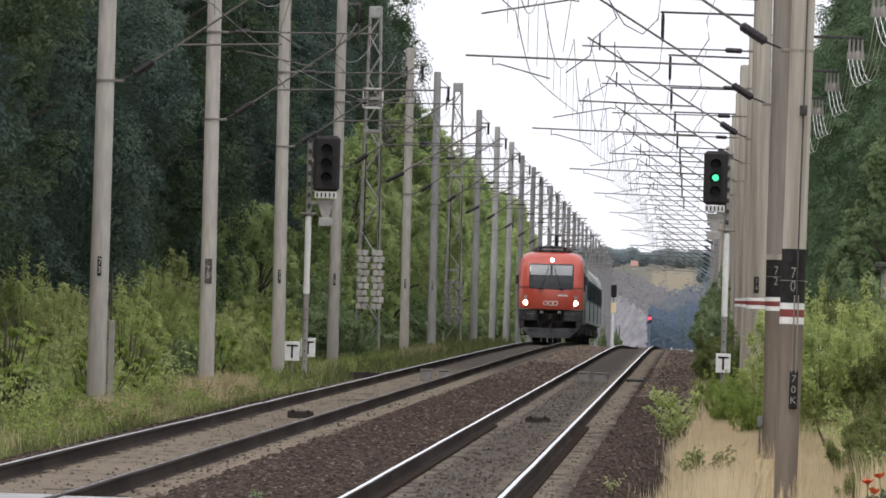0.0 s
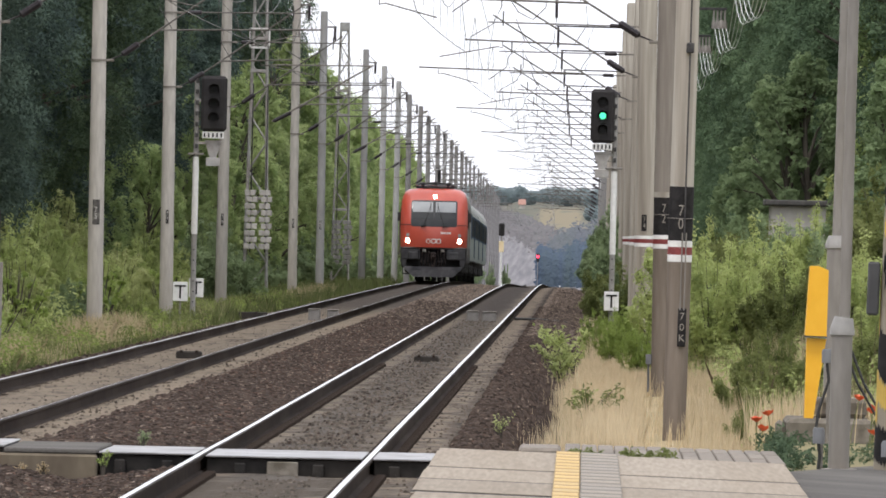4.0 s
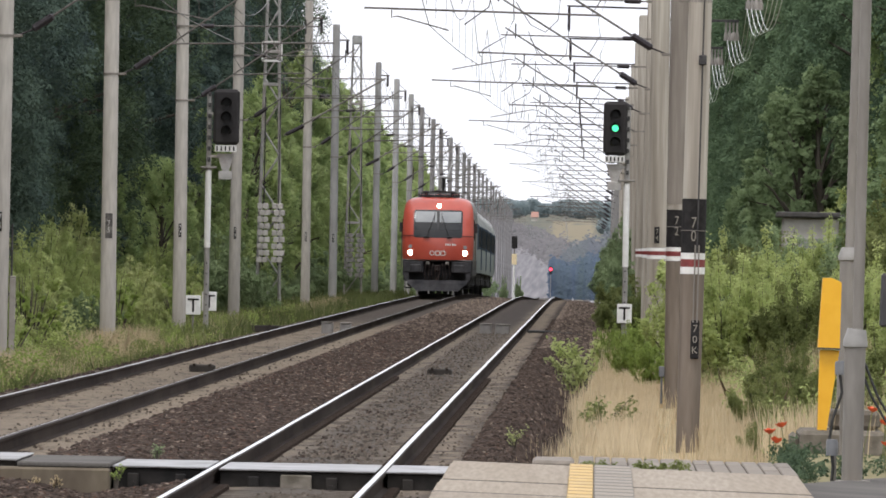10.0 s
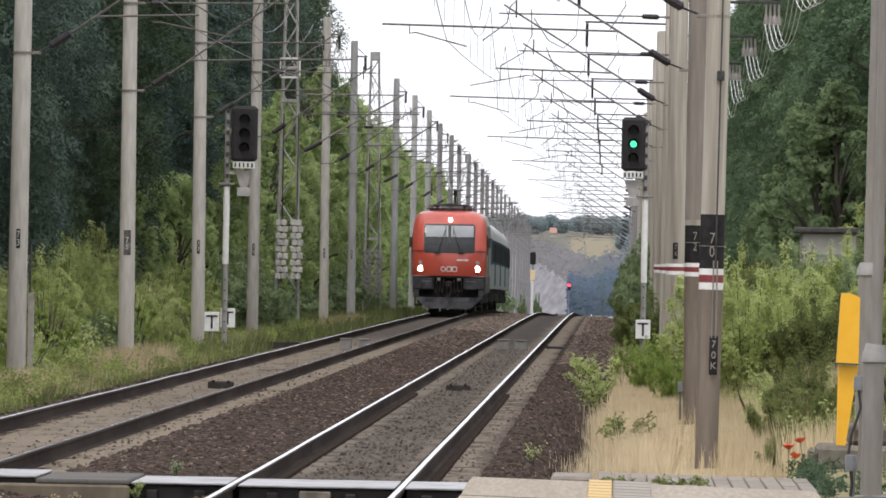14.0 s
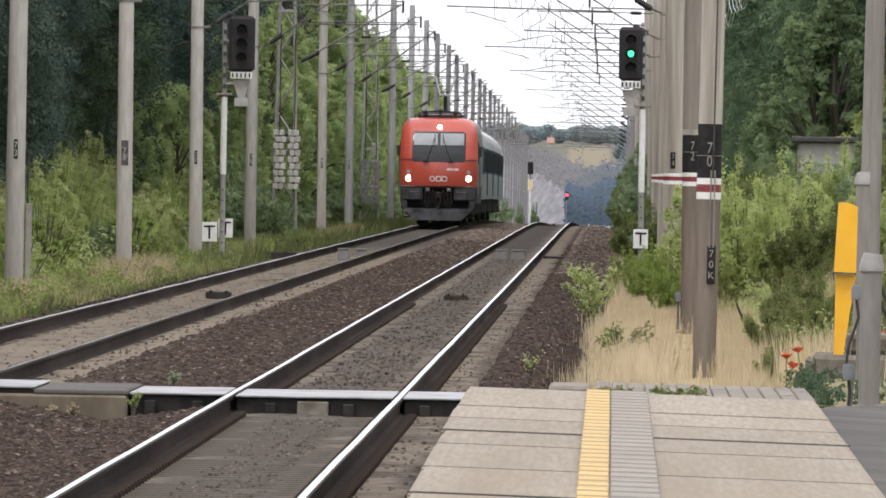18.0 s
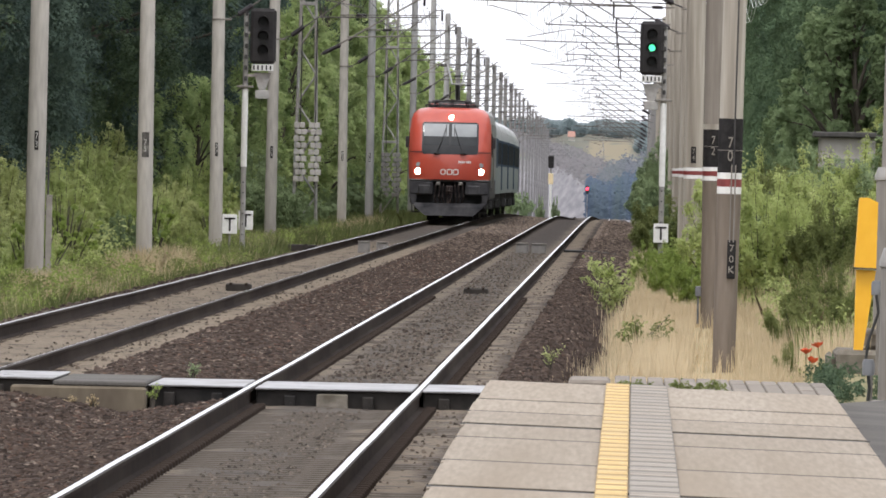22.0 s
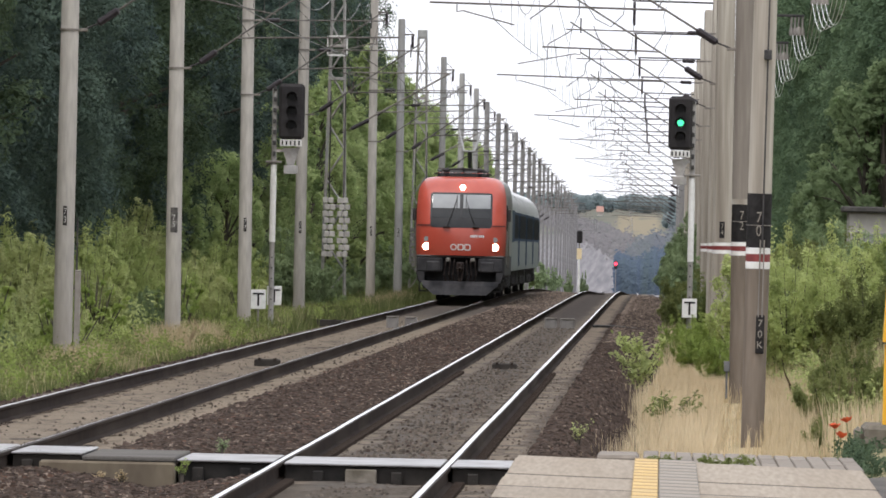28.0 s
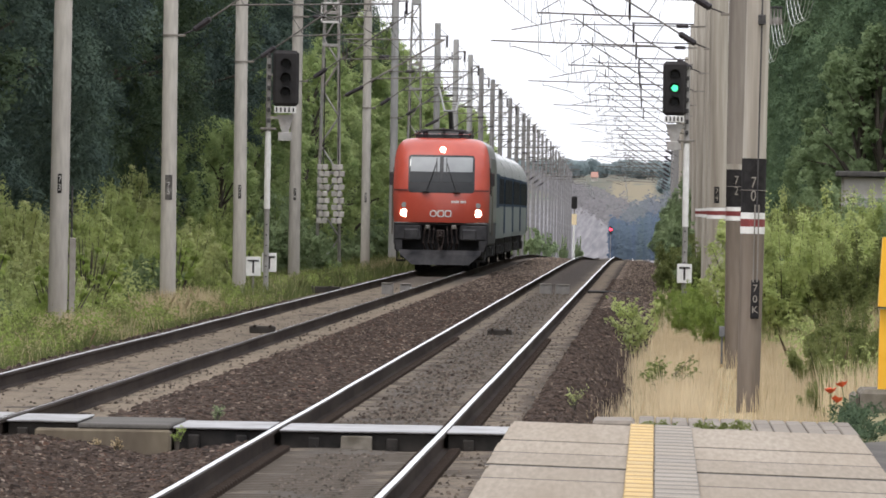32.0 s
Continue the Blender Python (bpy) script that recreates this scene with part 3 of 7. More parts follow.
def thing(name, m, label, category, group="", kind=""):
    ob = new(name)
    ob.empty_display_size = 0.2
    ob.matrix_basis = m
    return tagged(ob, label, category, group, kind)


def diamonds(name, centres, normals, length, width, rng, material, twist=None):
    """A mesh of many loose leaves: one four-cornered blade at each centre."""
    n = len(centres)
    normals = normals / np.linalg.norm(normals, axis=1, keepdims=True)
    u = np.cross(normals, rng.normal(size=(n, 3)))
    u /= np.linalg.norm(u, axis=1, keepdims=True)
    w = np.cross(normals, u)
    L = (length * rng.uniform(0.7, 1.3, n))[:, None]
    W = (width * rng.uniform(0.7, 1.3, n))[:, None]
    bend = normals * L * 0.18
    co = np.stack([centres - u * L - bend, centres + w * W, centres + u * L - bend, centres - w * W], 1).reshape(-1, 3)
    return loose_quads(name, co, 4, material)


def loose_quads(name, co, k, material):
    n = len(co) // k
    me = bpy.data.meshes.new(name)
    me.vertices.add(n * k)
    me.vertices.foreach_set("co", co.astype(np.float32).ravel())
    me.loops.add(n * k)
    me.loops.foreach_set("vertex_index", np.arange(n * k, dtype=np.int32))
    me.polygons.add(n)
    me.polygons.foreach_set("loop_start", np.arange(0, n * k, k, dtype=np.int32))
    me.update(calc_edges=True)
    me.materials.append(material)
    return me


def blades(name, xy, z, height, width, rng, material, lean=0.3):
    """Grass: thin bent blades, each of two faces' height, standing at xy."""
    n = len(xy)
    h = height * rng.uniform(0.45, 1.15, n)
    a = rng.uniform(0, 2 * np.pi, n)
    side = np.stack([np.cos(a), np.sin(a), np.zeros(n)], 1) * (width * rng.uniform(0.6, 1.3, n) / 2)[:, None]
    tilt = rng.normal(0, lean, (n, 2)) * h[:, None]
    base = np.column_stack([xy, z])
    mid = base + np.column_stack([tilt * 0.35, h * 0.55])
    tip = base + np.column_stack([tilt, h])
    co = np.stack([base - side, base + side, mid + side * 0.8, tip, mid - side * 0.8], 1).reshape(-1, 3)
    return loose_quads(name, co, 5, material)


# ---- the lie of the line ----
MAST_STEP, MAST_FIRST = 48.0, 175.0
LEFT_X, RIGHT_X = -6.56, -2.63
LEFT_MAST_X, RIGHT_MAST_X = -9.8, 1.22
PROFILE_Y = [-400, 500, 600, 660, 800, 1000, 1200, 1500, 2000, 3000, 5000]
PROFILE_Z = [0, 0, -0.06, -0.3, -0.95, -1.75, -2.5, -3.4, -4.6, -6.0, -7.0]
LINE_Z = [0, 0, -0.06, -0.24, -0.78, -1.4, -1.83, -2.7, -4.0, -5.5, -6.5]


def track_z(y):
    return float(np.mean([np.interp(y + o, PROFILE_Y, PROFILE_Z) for o in (-36, -18, 0, 18, 36)]))


def line_z(y):
    """The level that the overhead line keeps, a little above the dip of the track."""
    return float(np.mean([np.interp(y + o, PROFILE_Y, LINE_Z) for o in (-36, -18, 0, 18, 36)]))


def bend(y):
    return -1.4e-6 * max(y - 800, 0) ** 2


CROSS_X = [-900, -60, -30, -18, -13, -10.5, -9.0, -8.2, -7.9, -0.9, -0.2, 0.6, 2.2, 4.0, 8.0, 20.0, 60.0, 900]
CROSS_Z = [6, 3.0, 1.6, 0.7, 0.05, -0.36, -0.33, -0.22, -0.6, -0.75, -0.62, -0.6, -0.55, -0.2, 0.7, 2.6, 6, 12]


def ground_z(x, y):
    far = max(min(y, 3900) - 2200, 0) * 0.0112
    k = max(0.0, 1 - max(y - 1500, 0) / 900)
    z = track_z(y) + (float(np.interp(x - bend(y), CROSS_X, CROSS_Z)) * k - 0.5 * (1 - k)) + far
    return max(z, 0.26) if x > 1.5 and 90 < y < 125 else z


def ballast_z(x, y):
    xs = [-8.8, -8.25, -7.4, -5.7, -5.3, -4.5, -3.7, -3.3, -1.9, -1.2, -0.9, -0.2]
    zs = [-0.5, -0.14, -0.108, -0.108, -0.09, -0.06, -0.13, -0.172, -0.172, -0.172, -0.24, -0.75]
    k = min(1.0, max(0.0, (y - 230) / 120))
    xs[-3:] = [-1.2 + 0.2 * k, -0.9 + 1.0 * k, -0.2 + 0.8 * k]
    zs[-2] = -0.24 - 0.02 * k
    cut = 0.22 * max(0.0, 1 - abs(x + 4.5) / 0.95) if y < 121 else 0.0
    if y < 120.5 and -3.4 < x < -1.85:
        cut += 0.01
    return float(np.interp(x, xs, zs)) + track_z(y) - cut


def grid(name, xs, ys, height, material, shift=True):
    g = Geo()
    vs = [(x + (bend(y) if shift else 0), y, height(x, y)) for y in ys for x in xs]
    n = len(xs)
    g.add(vs, [(j * n + i, j * n + i + 1, (j + 1) * n + i + 1, (j + 1) * n + i) for j in range(len(ys) - 1) for i in range(n - 1)])
    return part(name, g, material, smooth=True)


def build_ground():
    xs = sorted(set(CROSS_X + [-40, -24, -15.5, -11.7, 1.2, 1.7, 3, 5.5, 12, 30, 120, -120, 300, -300]))
    ys = list(range(-400, 0, 100)) + list(range(0, 900, 12)) + list(range(900, 2400, 60)) + list(range(2400, 4901, 100))

    def z(x, y):
        b = bend(y)
        rough = 0.0 if -8.6 < x < -0.1 else 0.06 * noise.noise((x * 0.8, y * 0.2, 0))
        return ground_z(x + b, y) + rough
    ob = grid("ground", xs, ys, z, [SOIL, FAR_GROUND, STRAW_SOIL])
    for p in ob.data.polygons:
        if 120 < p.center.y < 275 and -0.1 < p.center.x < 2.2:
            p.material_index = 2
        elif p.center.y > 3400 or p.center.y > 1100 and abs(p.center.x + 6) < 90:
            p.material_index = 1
    tagged(ob, "uneven grassy ground rising to far stubble fields", "ground", kind="structure")

    xs = [-8.8 + 0.2 * i for i in range(48)]
    ys = [40 + 0.8 * i for i in range(400)] + list(range(360, 700, 5)) + list(range(700, 1601, 50))
    ys = [-60, 0, 20] + ys

    def bz(x, y):
        lump = noise.noise((x * 2.1, y * 0.7, 3)) * 0.035 + noise.noise((x * 5, y * 2.2, 7)) * 0.02
        near_rail = min(abs(x - r) for r in (LEFT_X - 0.75, LEFT_X + 0.75, RIGHT_X - 0.75, RIGHT_X + 0.75))
        return ballast_z(x, y) + lump * min(1, near_rail * 2.5)
    tagged(grid("ballast_bed", xs, ys, bz, BALLAST), "brown crushed-stone ballast with pale dust along the rails", "ballast", kind="structure")


SHINE = 0.02
RAIL = [(-0.075, -0.172), (0.075, -0.172), (0.075, -0.16), (0.012, -0.14), (0.009, -0.05), (0.036, -0.036), (0.036, -0.008), (0.026, -0.001), (SHINE, 0.0), (-SHINE, 0.0),
        (-0.026, -0.001), (-0.036, -0.008), (-0.036, -0.036), (-0.009, -0.05), (-0.012, -0.14), (-0.075, -0.16)]
RAIL_SLOTS = [0, 0, 0, 0, 0, 0, 2, 2, 1, 2, 2, 0, 0, 0, 0, 0]


def build_track(name, x, lift, label, shines):
    t = thing(name, pose(x, 0, lift), label, "railway track", kind="structure")
    ys = [-60, 20] + [40 + 2.5 * i for i in range(270)] + list(range(720, 1601, 30))
    for s, shine in zip((-0.753, 0.753), shines):
        prof = [(math.copysign(shine, a) if abs(a) == SHINE else a, b) for a, b in RAIL]
        st = [(s + bend(y) + 0.004 * noise.noise((s, y * 0.13, x)), y, track_z(y) + 0.006 * noise.noise((s, y * 0.09, 9 + x)), 1, 1) for y in ys]
        part("rail", Geo().sweep(prof, st, RAIL_SLOTS), [RAIL_SIDE, RAIL_WORN if lift else RAIL_TOP, RAIL_EDGE], t)
    top = -0.181 if lift else -0.172
    clip = -0.165 if lift else -0.125
    g = Geo().box(-1.3, 1.3, -0.13, 0.13, -0.42, top, 0.02)
    for s in (-0.753, 0.753):
        for d in (-0.13, 0.13):
            g.box(s + d - 0.05, s + d + 0.05, -0.07, 0.07, -0.21, clip, 0.012, slot=1)
    me = g.mesh("sleeper", [SLEEPER, RAIL_SIDE])
    for i in range(260):
        y = 62 + 0.62 * i
        if not 120 < y < 127.5:
            part("sleeper", me, None, t, at=pose(0, y, track_z(y), 0, 0, 0))
    return t


def build_stones():
    """Loose ballast lying on the bed."""
    rng = np.random.default_rng(4)
    base = np.array([(-1.2, -0.9, -0.5), (1.2, -0.8, -0.5), (1.0, 0.9, -0.5), (-0.9, 0.8, -0.5), (-0.7, -0.5, 0.65), (0.65, -0.5, 0.75), (0.5, 0.4, 0.8), (-0.5, 0.45, 0.6)], float)
    faces = np.array([(0, 1, 5, 4), (1, 2, 6, 5), (2, 3, 7, 6), (3, 0, 4, 7), (4, 5, 6, 7)])

    def heap(name, bands, material, label):
        cs, rs = [], []
        for x0, x1, y0, y1, n, r0, r1 in bands:
            ys = y0 * (y1 / y0) ** rng.random(n)
            xs = rng.uniform(x0, x1, n)
            cs += [(a, b, ballast_z(a, b) + 0.012) for a, b in zip(xs, ys)]
            rs += list(rng.uniform(r0, r1, n))
        cs, rs = np.array(cs), np.array(rs)
        n = len(cs)
        shape = base[None] * rng.uniform(0.6, 1.25, (n, 8, 3))
        a = rng.uniform(0, 6.28, n)
        c, s = np.cos(a)[:, None], np.sin(a)[:, None]
        x = shape[..., 0] * c - shape[..., 1] * s
        y = shape[..., 0] * s + shape[..., 1] * c
        pts = np.stack([x, y, shape[..., 2]], 2) * rs[:, None, None] + cs[:, None]
        co = pts.reshape(-1, 3)
        idx = (faces[None] + (np.arange(n) * 8)[:, None, None]).reshape(-1)
        me = bpy.data.meshes.new(name)
        me.vertices.add(len(co))
        me.vertices.foreach_set("co", co.astype(np.float32).ravel())
        me.loops.add(len(idx))
        me.loops.foreach_set("vertex_index", idx.astype(np.int32))
        me.polygons.add(len(idx) // 4)
        me.polygons.foreach_set("loop_start", np.arange(0, len(idx), 4, dtype=np.int32))
        me.update(calc_edges=True)
        me.materials.append(material)
        tagged(new(name, me), label, "ballast stones", kind="stuff")
    heap("ballast_stones", [(-5.1, -3.5, 76, 420, 42000, 0.02, 0.045), (-5.2, -3.5, 76, 190, 9000, 0.025, 0.052), (-1.0, 0.4, 300, 600, 6000, 0.03, 0.05), (-1.3, -0.12, 80, 420, 24000, 0.02, 0.05), (-8.4, -7.6, 100, 300, 1500, 0.015, 0.035), (-6.6, -5.0, 76, 120.4, 6000, 0.016, 0.04), (-3.05, -2.2, 128, 300, 300, 0.012, 0.024)],
         STONE_BROWN, "brown crushed stones heaped between the tracks")
    heap("grey_ballast_stones", [(-3.05, -2.2, 126, 350, 2600, 0.01, 0.024), (-2.95, -2.3, 76, 120, 800, 0.008, 0.018), (-3.35, -1.9, 126, 350, 240, 0.012, 0.026)],
         STONE_GREY, "grey crushed stones scattered between the rails")
    heap("pale_stones", [(-5.15, -3.5, 76, 420, 8000, 0.02, 0.042), (-1.3, -0.5, 80, 420, 1800, 0.018, 0.035), (-6.4, -5.0, 76, 120, 500, 0.02, 0.04), (-1.2, 0.3, 290, 600, 5000, 0.03, 0.055), (-5.2, -3.5, 330, 600, 3000, 0.03, 0.05)], PALE_STONE, "paler rusty stones among the brown ballast")
    heap("rusty_stones", [(-5.15, -3.5, 76, 330, 9000, 0.018, 0.042), (-6.5, -5.0, 76, 120, 900, 0.016, 0.036), (-1.25, -0.15, 80, 330, 2000, 0.018, 0.036)], STONE_RUST, "rust-red stones among the brown ballast")
    heap("grey_stones", [(-5.15, -3.5, 76, 330, 4500, 0.016, 0.04), (-6.5, -5.0, 76, 120, 500, 0.016, 0.036)], STONE_GREY, "grey stones among the brown ballast")
    heap("dark_pebbles", [(-1.8, -1.3, 90, 300, 500, 0.008, 0.018), (-7.2, -5.9, 100, 350, 800, 0.006, 0.016), (-5.7, -5.2, 100, 300, 300, 0.01, 0.022)], PEBBLE, "dark pebbles scattered on pale dust beside the rails")


# ---- the platform end and the crossing ----
def platform_z(x, y):
    return 0.545 - 0.0037 * (93 - y) - 0.025 * (x + 0.98)


def build_platform():
    p = thing("platform", pose(0, 0, 0), "pale concrete slab platform with wide joints, low beside the track", "platform", kind="structure")
    joints = [-40, -20, -5, 8, 20, 31, 40, 48, 57.5, 62, 66, 71.2, 76.4, 79.6, 83.2, 86.7, 93]
    rng = random.Random(3)
    for a, b in zip(joints, joints[1:]):
        x0, x1 = -0.98 + rng.uniform(-0.01, 0.01), 1.42
        step = rng.choice((0.002, 0.005, 0.009))
        g = Geo()
        vs = []
        c = 0.03
        for low in (0, 1):
            for (x, y) in ((x0, a + c), (x1, a + c), (x1, b - c), (x0, b - c)):
                vs.append((x, y, -0.9 if low else platform_z(x, y) + (step if y < (a + b) / 2 else 0)))
        g.add(vs, [(0, 1, 2, 3), (7, 6, 5, 4), (0, 4, 5, 1), (1, 5, 6, 2), (2, 6, 7, 3), (3, 7, 4, 0)])
        bm = bmesh.new()
        bm.from_mesh(g.mesh("tmp", SLAB))
        bmesh.ops.bevel(bm, geom=[e for e in bm.edges if all(v.co.z > -0.5 for v in e.verts)], offset=0.02, segments=2, affect="EDGES")
        part("slab", Geo().take(bm), SLAB, p)
        z0, z1 = platform_z(x0, a), platform_z(x1, a)
        part("joint", Geo().add([(x0, a + 0.01, z0 - 0.004), (x1, a + 0.01, z1 - 0.004), (x1, a + 0.01, z1 + step - 0.003), (x0, a + 0.01, z0 + step - 0.003)], [(0, 1, 2, 3)])
             .add([(x0, a - 0.04, z0 - 0.001), (x1, a - 0.04, z1 - 0.001), (x1, a + 0.01, z1 + 0.0015), (x0, a + 0.01, z0 + 0.0015)], [(0, 1, 2, 3)]), ROOF_FELT, p, "dark open joint between slabs")
    # grooved guide strips: a yellow edge line and a grey one beside it
    for name, x0, x1, m, gap, label in (("warning_strip", -0.155, 0.005, TACTILE_YELLOW, TACTILE_OCHRE, "worn yellow warning strip of ribbed tiles"),
                                        ("guide_strip", 0.012, 0.26, TACTILE_GREY, TACTILE_GAP, "grey ribbed guide strip of tiles")):
        s = part(name, Geo().box(x0, x1, -30, 93, 0, 0.004), gap, p, label)
        s.matrix_basis = Matrix.Identity(4)
        for v in s.data.vertices:
            v.co.z += platform_z(v.co.x, v.co.y) + 0.011
        for i in range(46):
            y = 49.2 + i * 0.952
            g = Geo()
            for j in range(2):
                o = rng.uniform(-0.003, 0.003)
                g.box(x0 + o + 0.004, x1 + o - 0.004, y + j * 0.33, y + j * 0.33 + 0.3, 0, 0.005, 0.001)
            t = part("tile", g, m, s)
            for v in t.data.vertices:
                v.co.z += platform_z(v.co.x, v.co.y) + 0.012


def build_crossing():
    c = thing("crossing", pose(0, 0, 0), "worn level crossing of glossy rubber panels between the rails", "level crossing", kind="structure")
    y0, y1 = 120.8, 124.5
    L = 0.06
    for x0, x1, lift in ((-3.33, -1.93, 0), (-1.84, -0.95, 0), (-4.28, -3.43, 0.01), (-5.76, -5.13, 0.05), (-7.26, -5.86, L), (-8.3, -7.36, L)):
        q = part("panel", Geo().box(x0, x1, y0, y1, lift - 0.022, lift - 0.004, 0.006), CROSS_SHEEN, c, "scuffed rubber panel with its pale sky sheen painted in")
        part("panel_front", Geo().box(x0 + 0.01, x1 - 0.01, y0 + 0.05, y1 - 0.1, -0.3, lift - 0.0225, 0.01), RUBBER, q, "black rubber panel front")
        w = x1 - x0
        g = Geo()
        for f in (0.22, 0.72):
            g.box(x0 + f * w - 0.05, x0 + f * w + 0.05, y0 - 0.03, y0 + 0.06, -0.24, lift - 0.07, 0.01)
            g.tube([(x0 + f * w, y0 - 0.06, -0.16), (x0 + f * w, y0, -0.16)], 0.028, 8)
        part("bracket", g, RUBBER, q, "dark steel bracket")
    q = part("concrete_block", Geo().box(-5.5, -4.29, y0 - 0.25, y1 - 0.2, -0.45, -0.02, 0.02), BLOCK_TAN, c, "stained concrete block between the tracks")
    part("asphalt_cover", Geo().box(-5.12, -4.29, y0 - 0.22, y1, -0.018, 0.028, 0.012), ASPHALT, q, "grey asphalt cover")
    part("plate", Geo().box(-2.78, -2.5, y0 - 0.05, y0 + 0.045, -0.23, -0.05, 0.01), BLOCK_WORN, c, "grey steel plate on the panel front")
    g = Geo()
    for i in range(4):
        g.box(-2.76 + i * 0.07, -2.72 + i * 0.07, y0 - 0.06, y0 + 0.02, -0.3, -0.22, 0.005)
    part("anchor", g, DARK_STEEL, c, "dark steel anchor comb")
    part("anchor_clip", Geo().box(-3.8, -3.55, y0 - 0.3, y0 - 0.1, -0.24, -0.19, 0.01).box(-3.75, -3.7, y0 - 0.3, y0 - 0.1, -0.2, -0.13, 0.005).box(-3.64, -3.59, y0 - 0.3, y0 - 0.1, -0.2, -0.13, 0.005), RAIL_SIDE, c)


def build_paving():
    p = thing("paving", pose(0, 0, 0), "grey block paving with weedy joints at the platform end", "paving", kind="structure")
    me = Geo().box(-0.055, 0.055, -0.9, 0.9, -0.1, 0, 0.008).mesh("paver", PAVER)
    rng = random.Random(5)
    for i in range(-6, 7):
        for j in range(3):
            y = 94.1 + 1.86 * j + rng.uniform(-0.03, 0.03)
            part("paver", me, None, p, at=pose(0.66 + 0.118 * i + 0.002 * (j % 2), y, 0.501 - 0.016 * (0.56 + 0.118 * i) + rng.uniform(-0.002, 0.002)))
    part("kerb", Geo().box(-0.1, 1.42, 93.03, 93.18, 0.2, 0.47, 0.02), PAVER, p, "low concrete kerb at the platform end")
    part("kerb_stone", Geo().box(-0.42, -0.13, 93.7, 95.5, 0.2, 0.545, 0.02), PAVER, p, "pale concrete kerb stone")
    a = part("asphalt_path", Geo().add([(1.44, 40, 0.26), (3.6, 40, 0.2), (3.6, 112, 0.28), (1.44, 97, 0.36)], [(0, 1, 2, 3)]).add(
        [(1.44, 40, -0.9), (3.6, 40, -0.9), (3.6, 112, -0.9), (1.44, 97, -0.9), (1.44, 40, 0.26), (3.6, 40, 0.2), (3.6, 112, 0.28), (1.44, 97, 0.36)],
        [(0, 1, 5, 4), (1, 2, 6, 5), (2, 3, 7, 6), (3, 0, 4, 7)]), ASPHALT)
    tagged(a, "grey worn asphalt path beside the platform", "path", kind="structure")


# ---- catenary ----
def insulator(g, a, b, r=0.055, sheds=7, slot=0):
    a, b = Vector(a), Vector(b)
    pts, rs = [], []
    for i in range(sheds * 2 + 1):
        pts.append(a.lerp(b, i / (sheds * 2)))
        rs.append(r if i % 2 else r * (0.88 if 0 < i < sheds * 2 else 0.45))
    return g.tube(pts, rs, 8, slot)


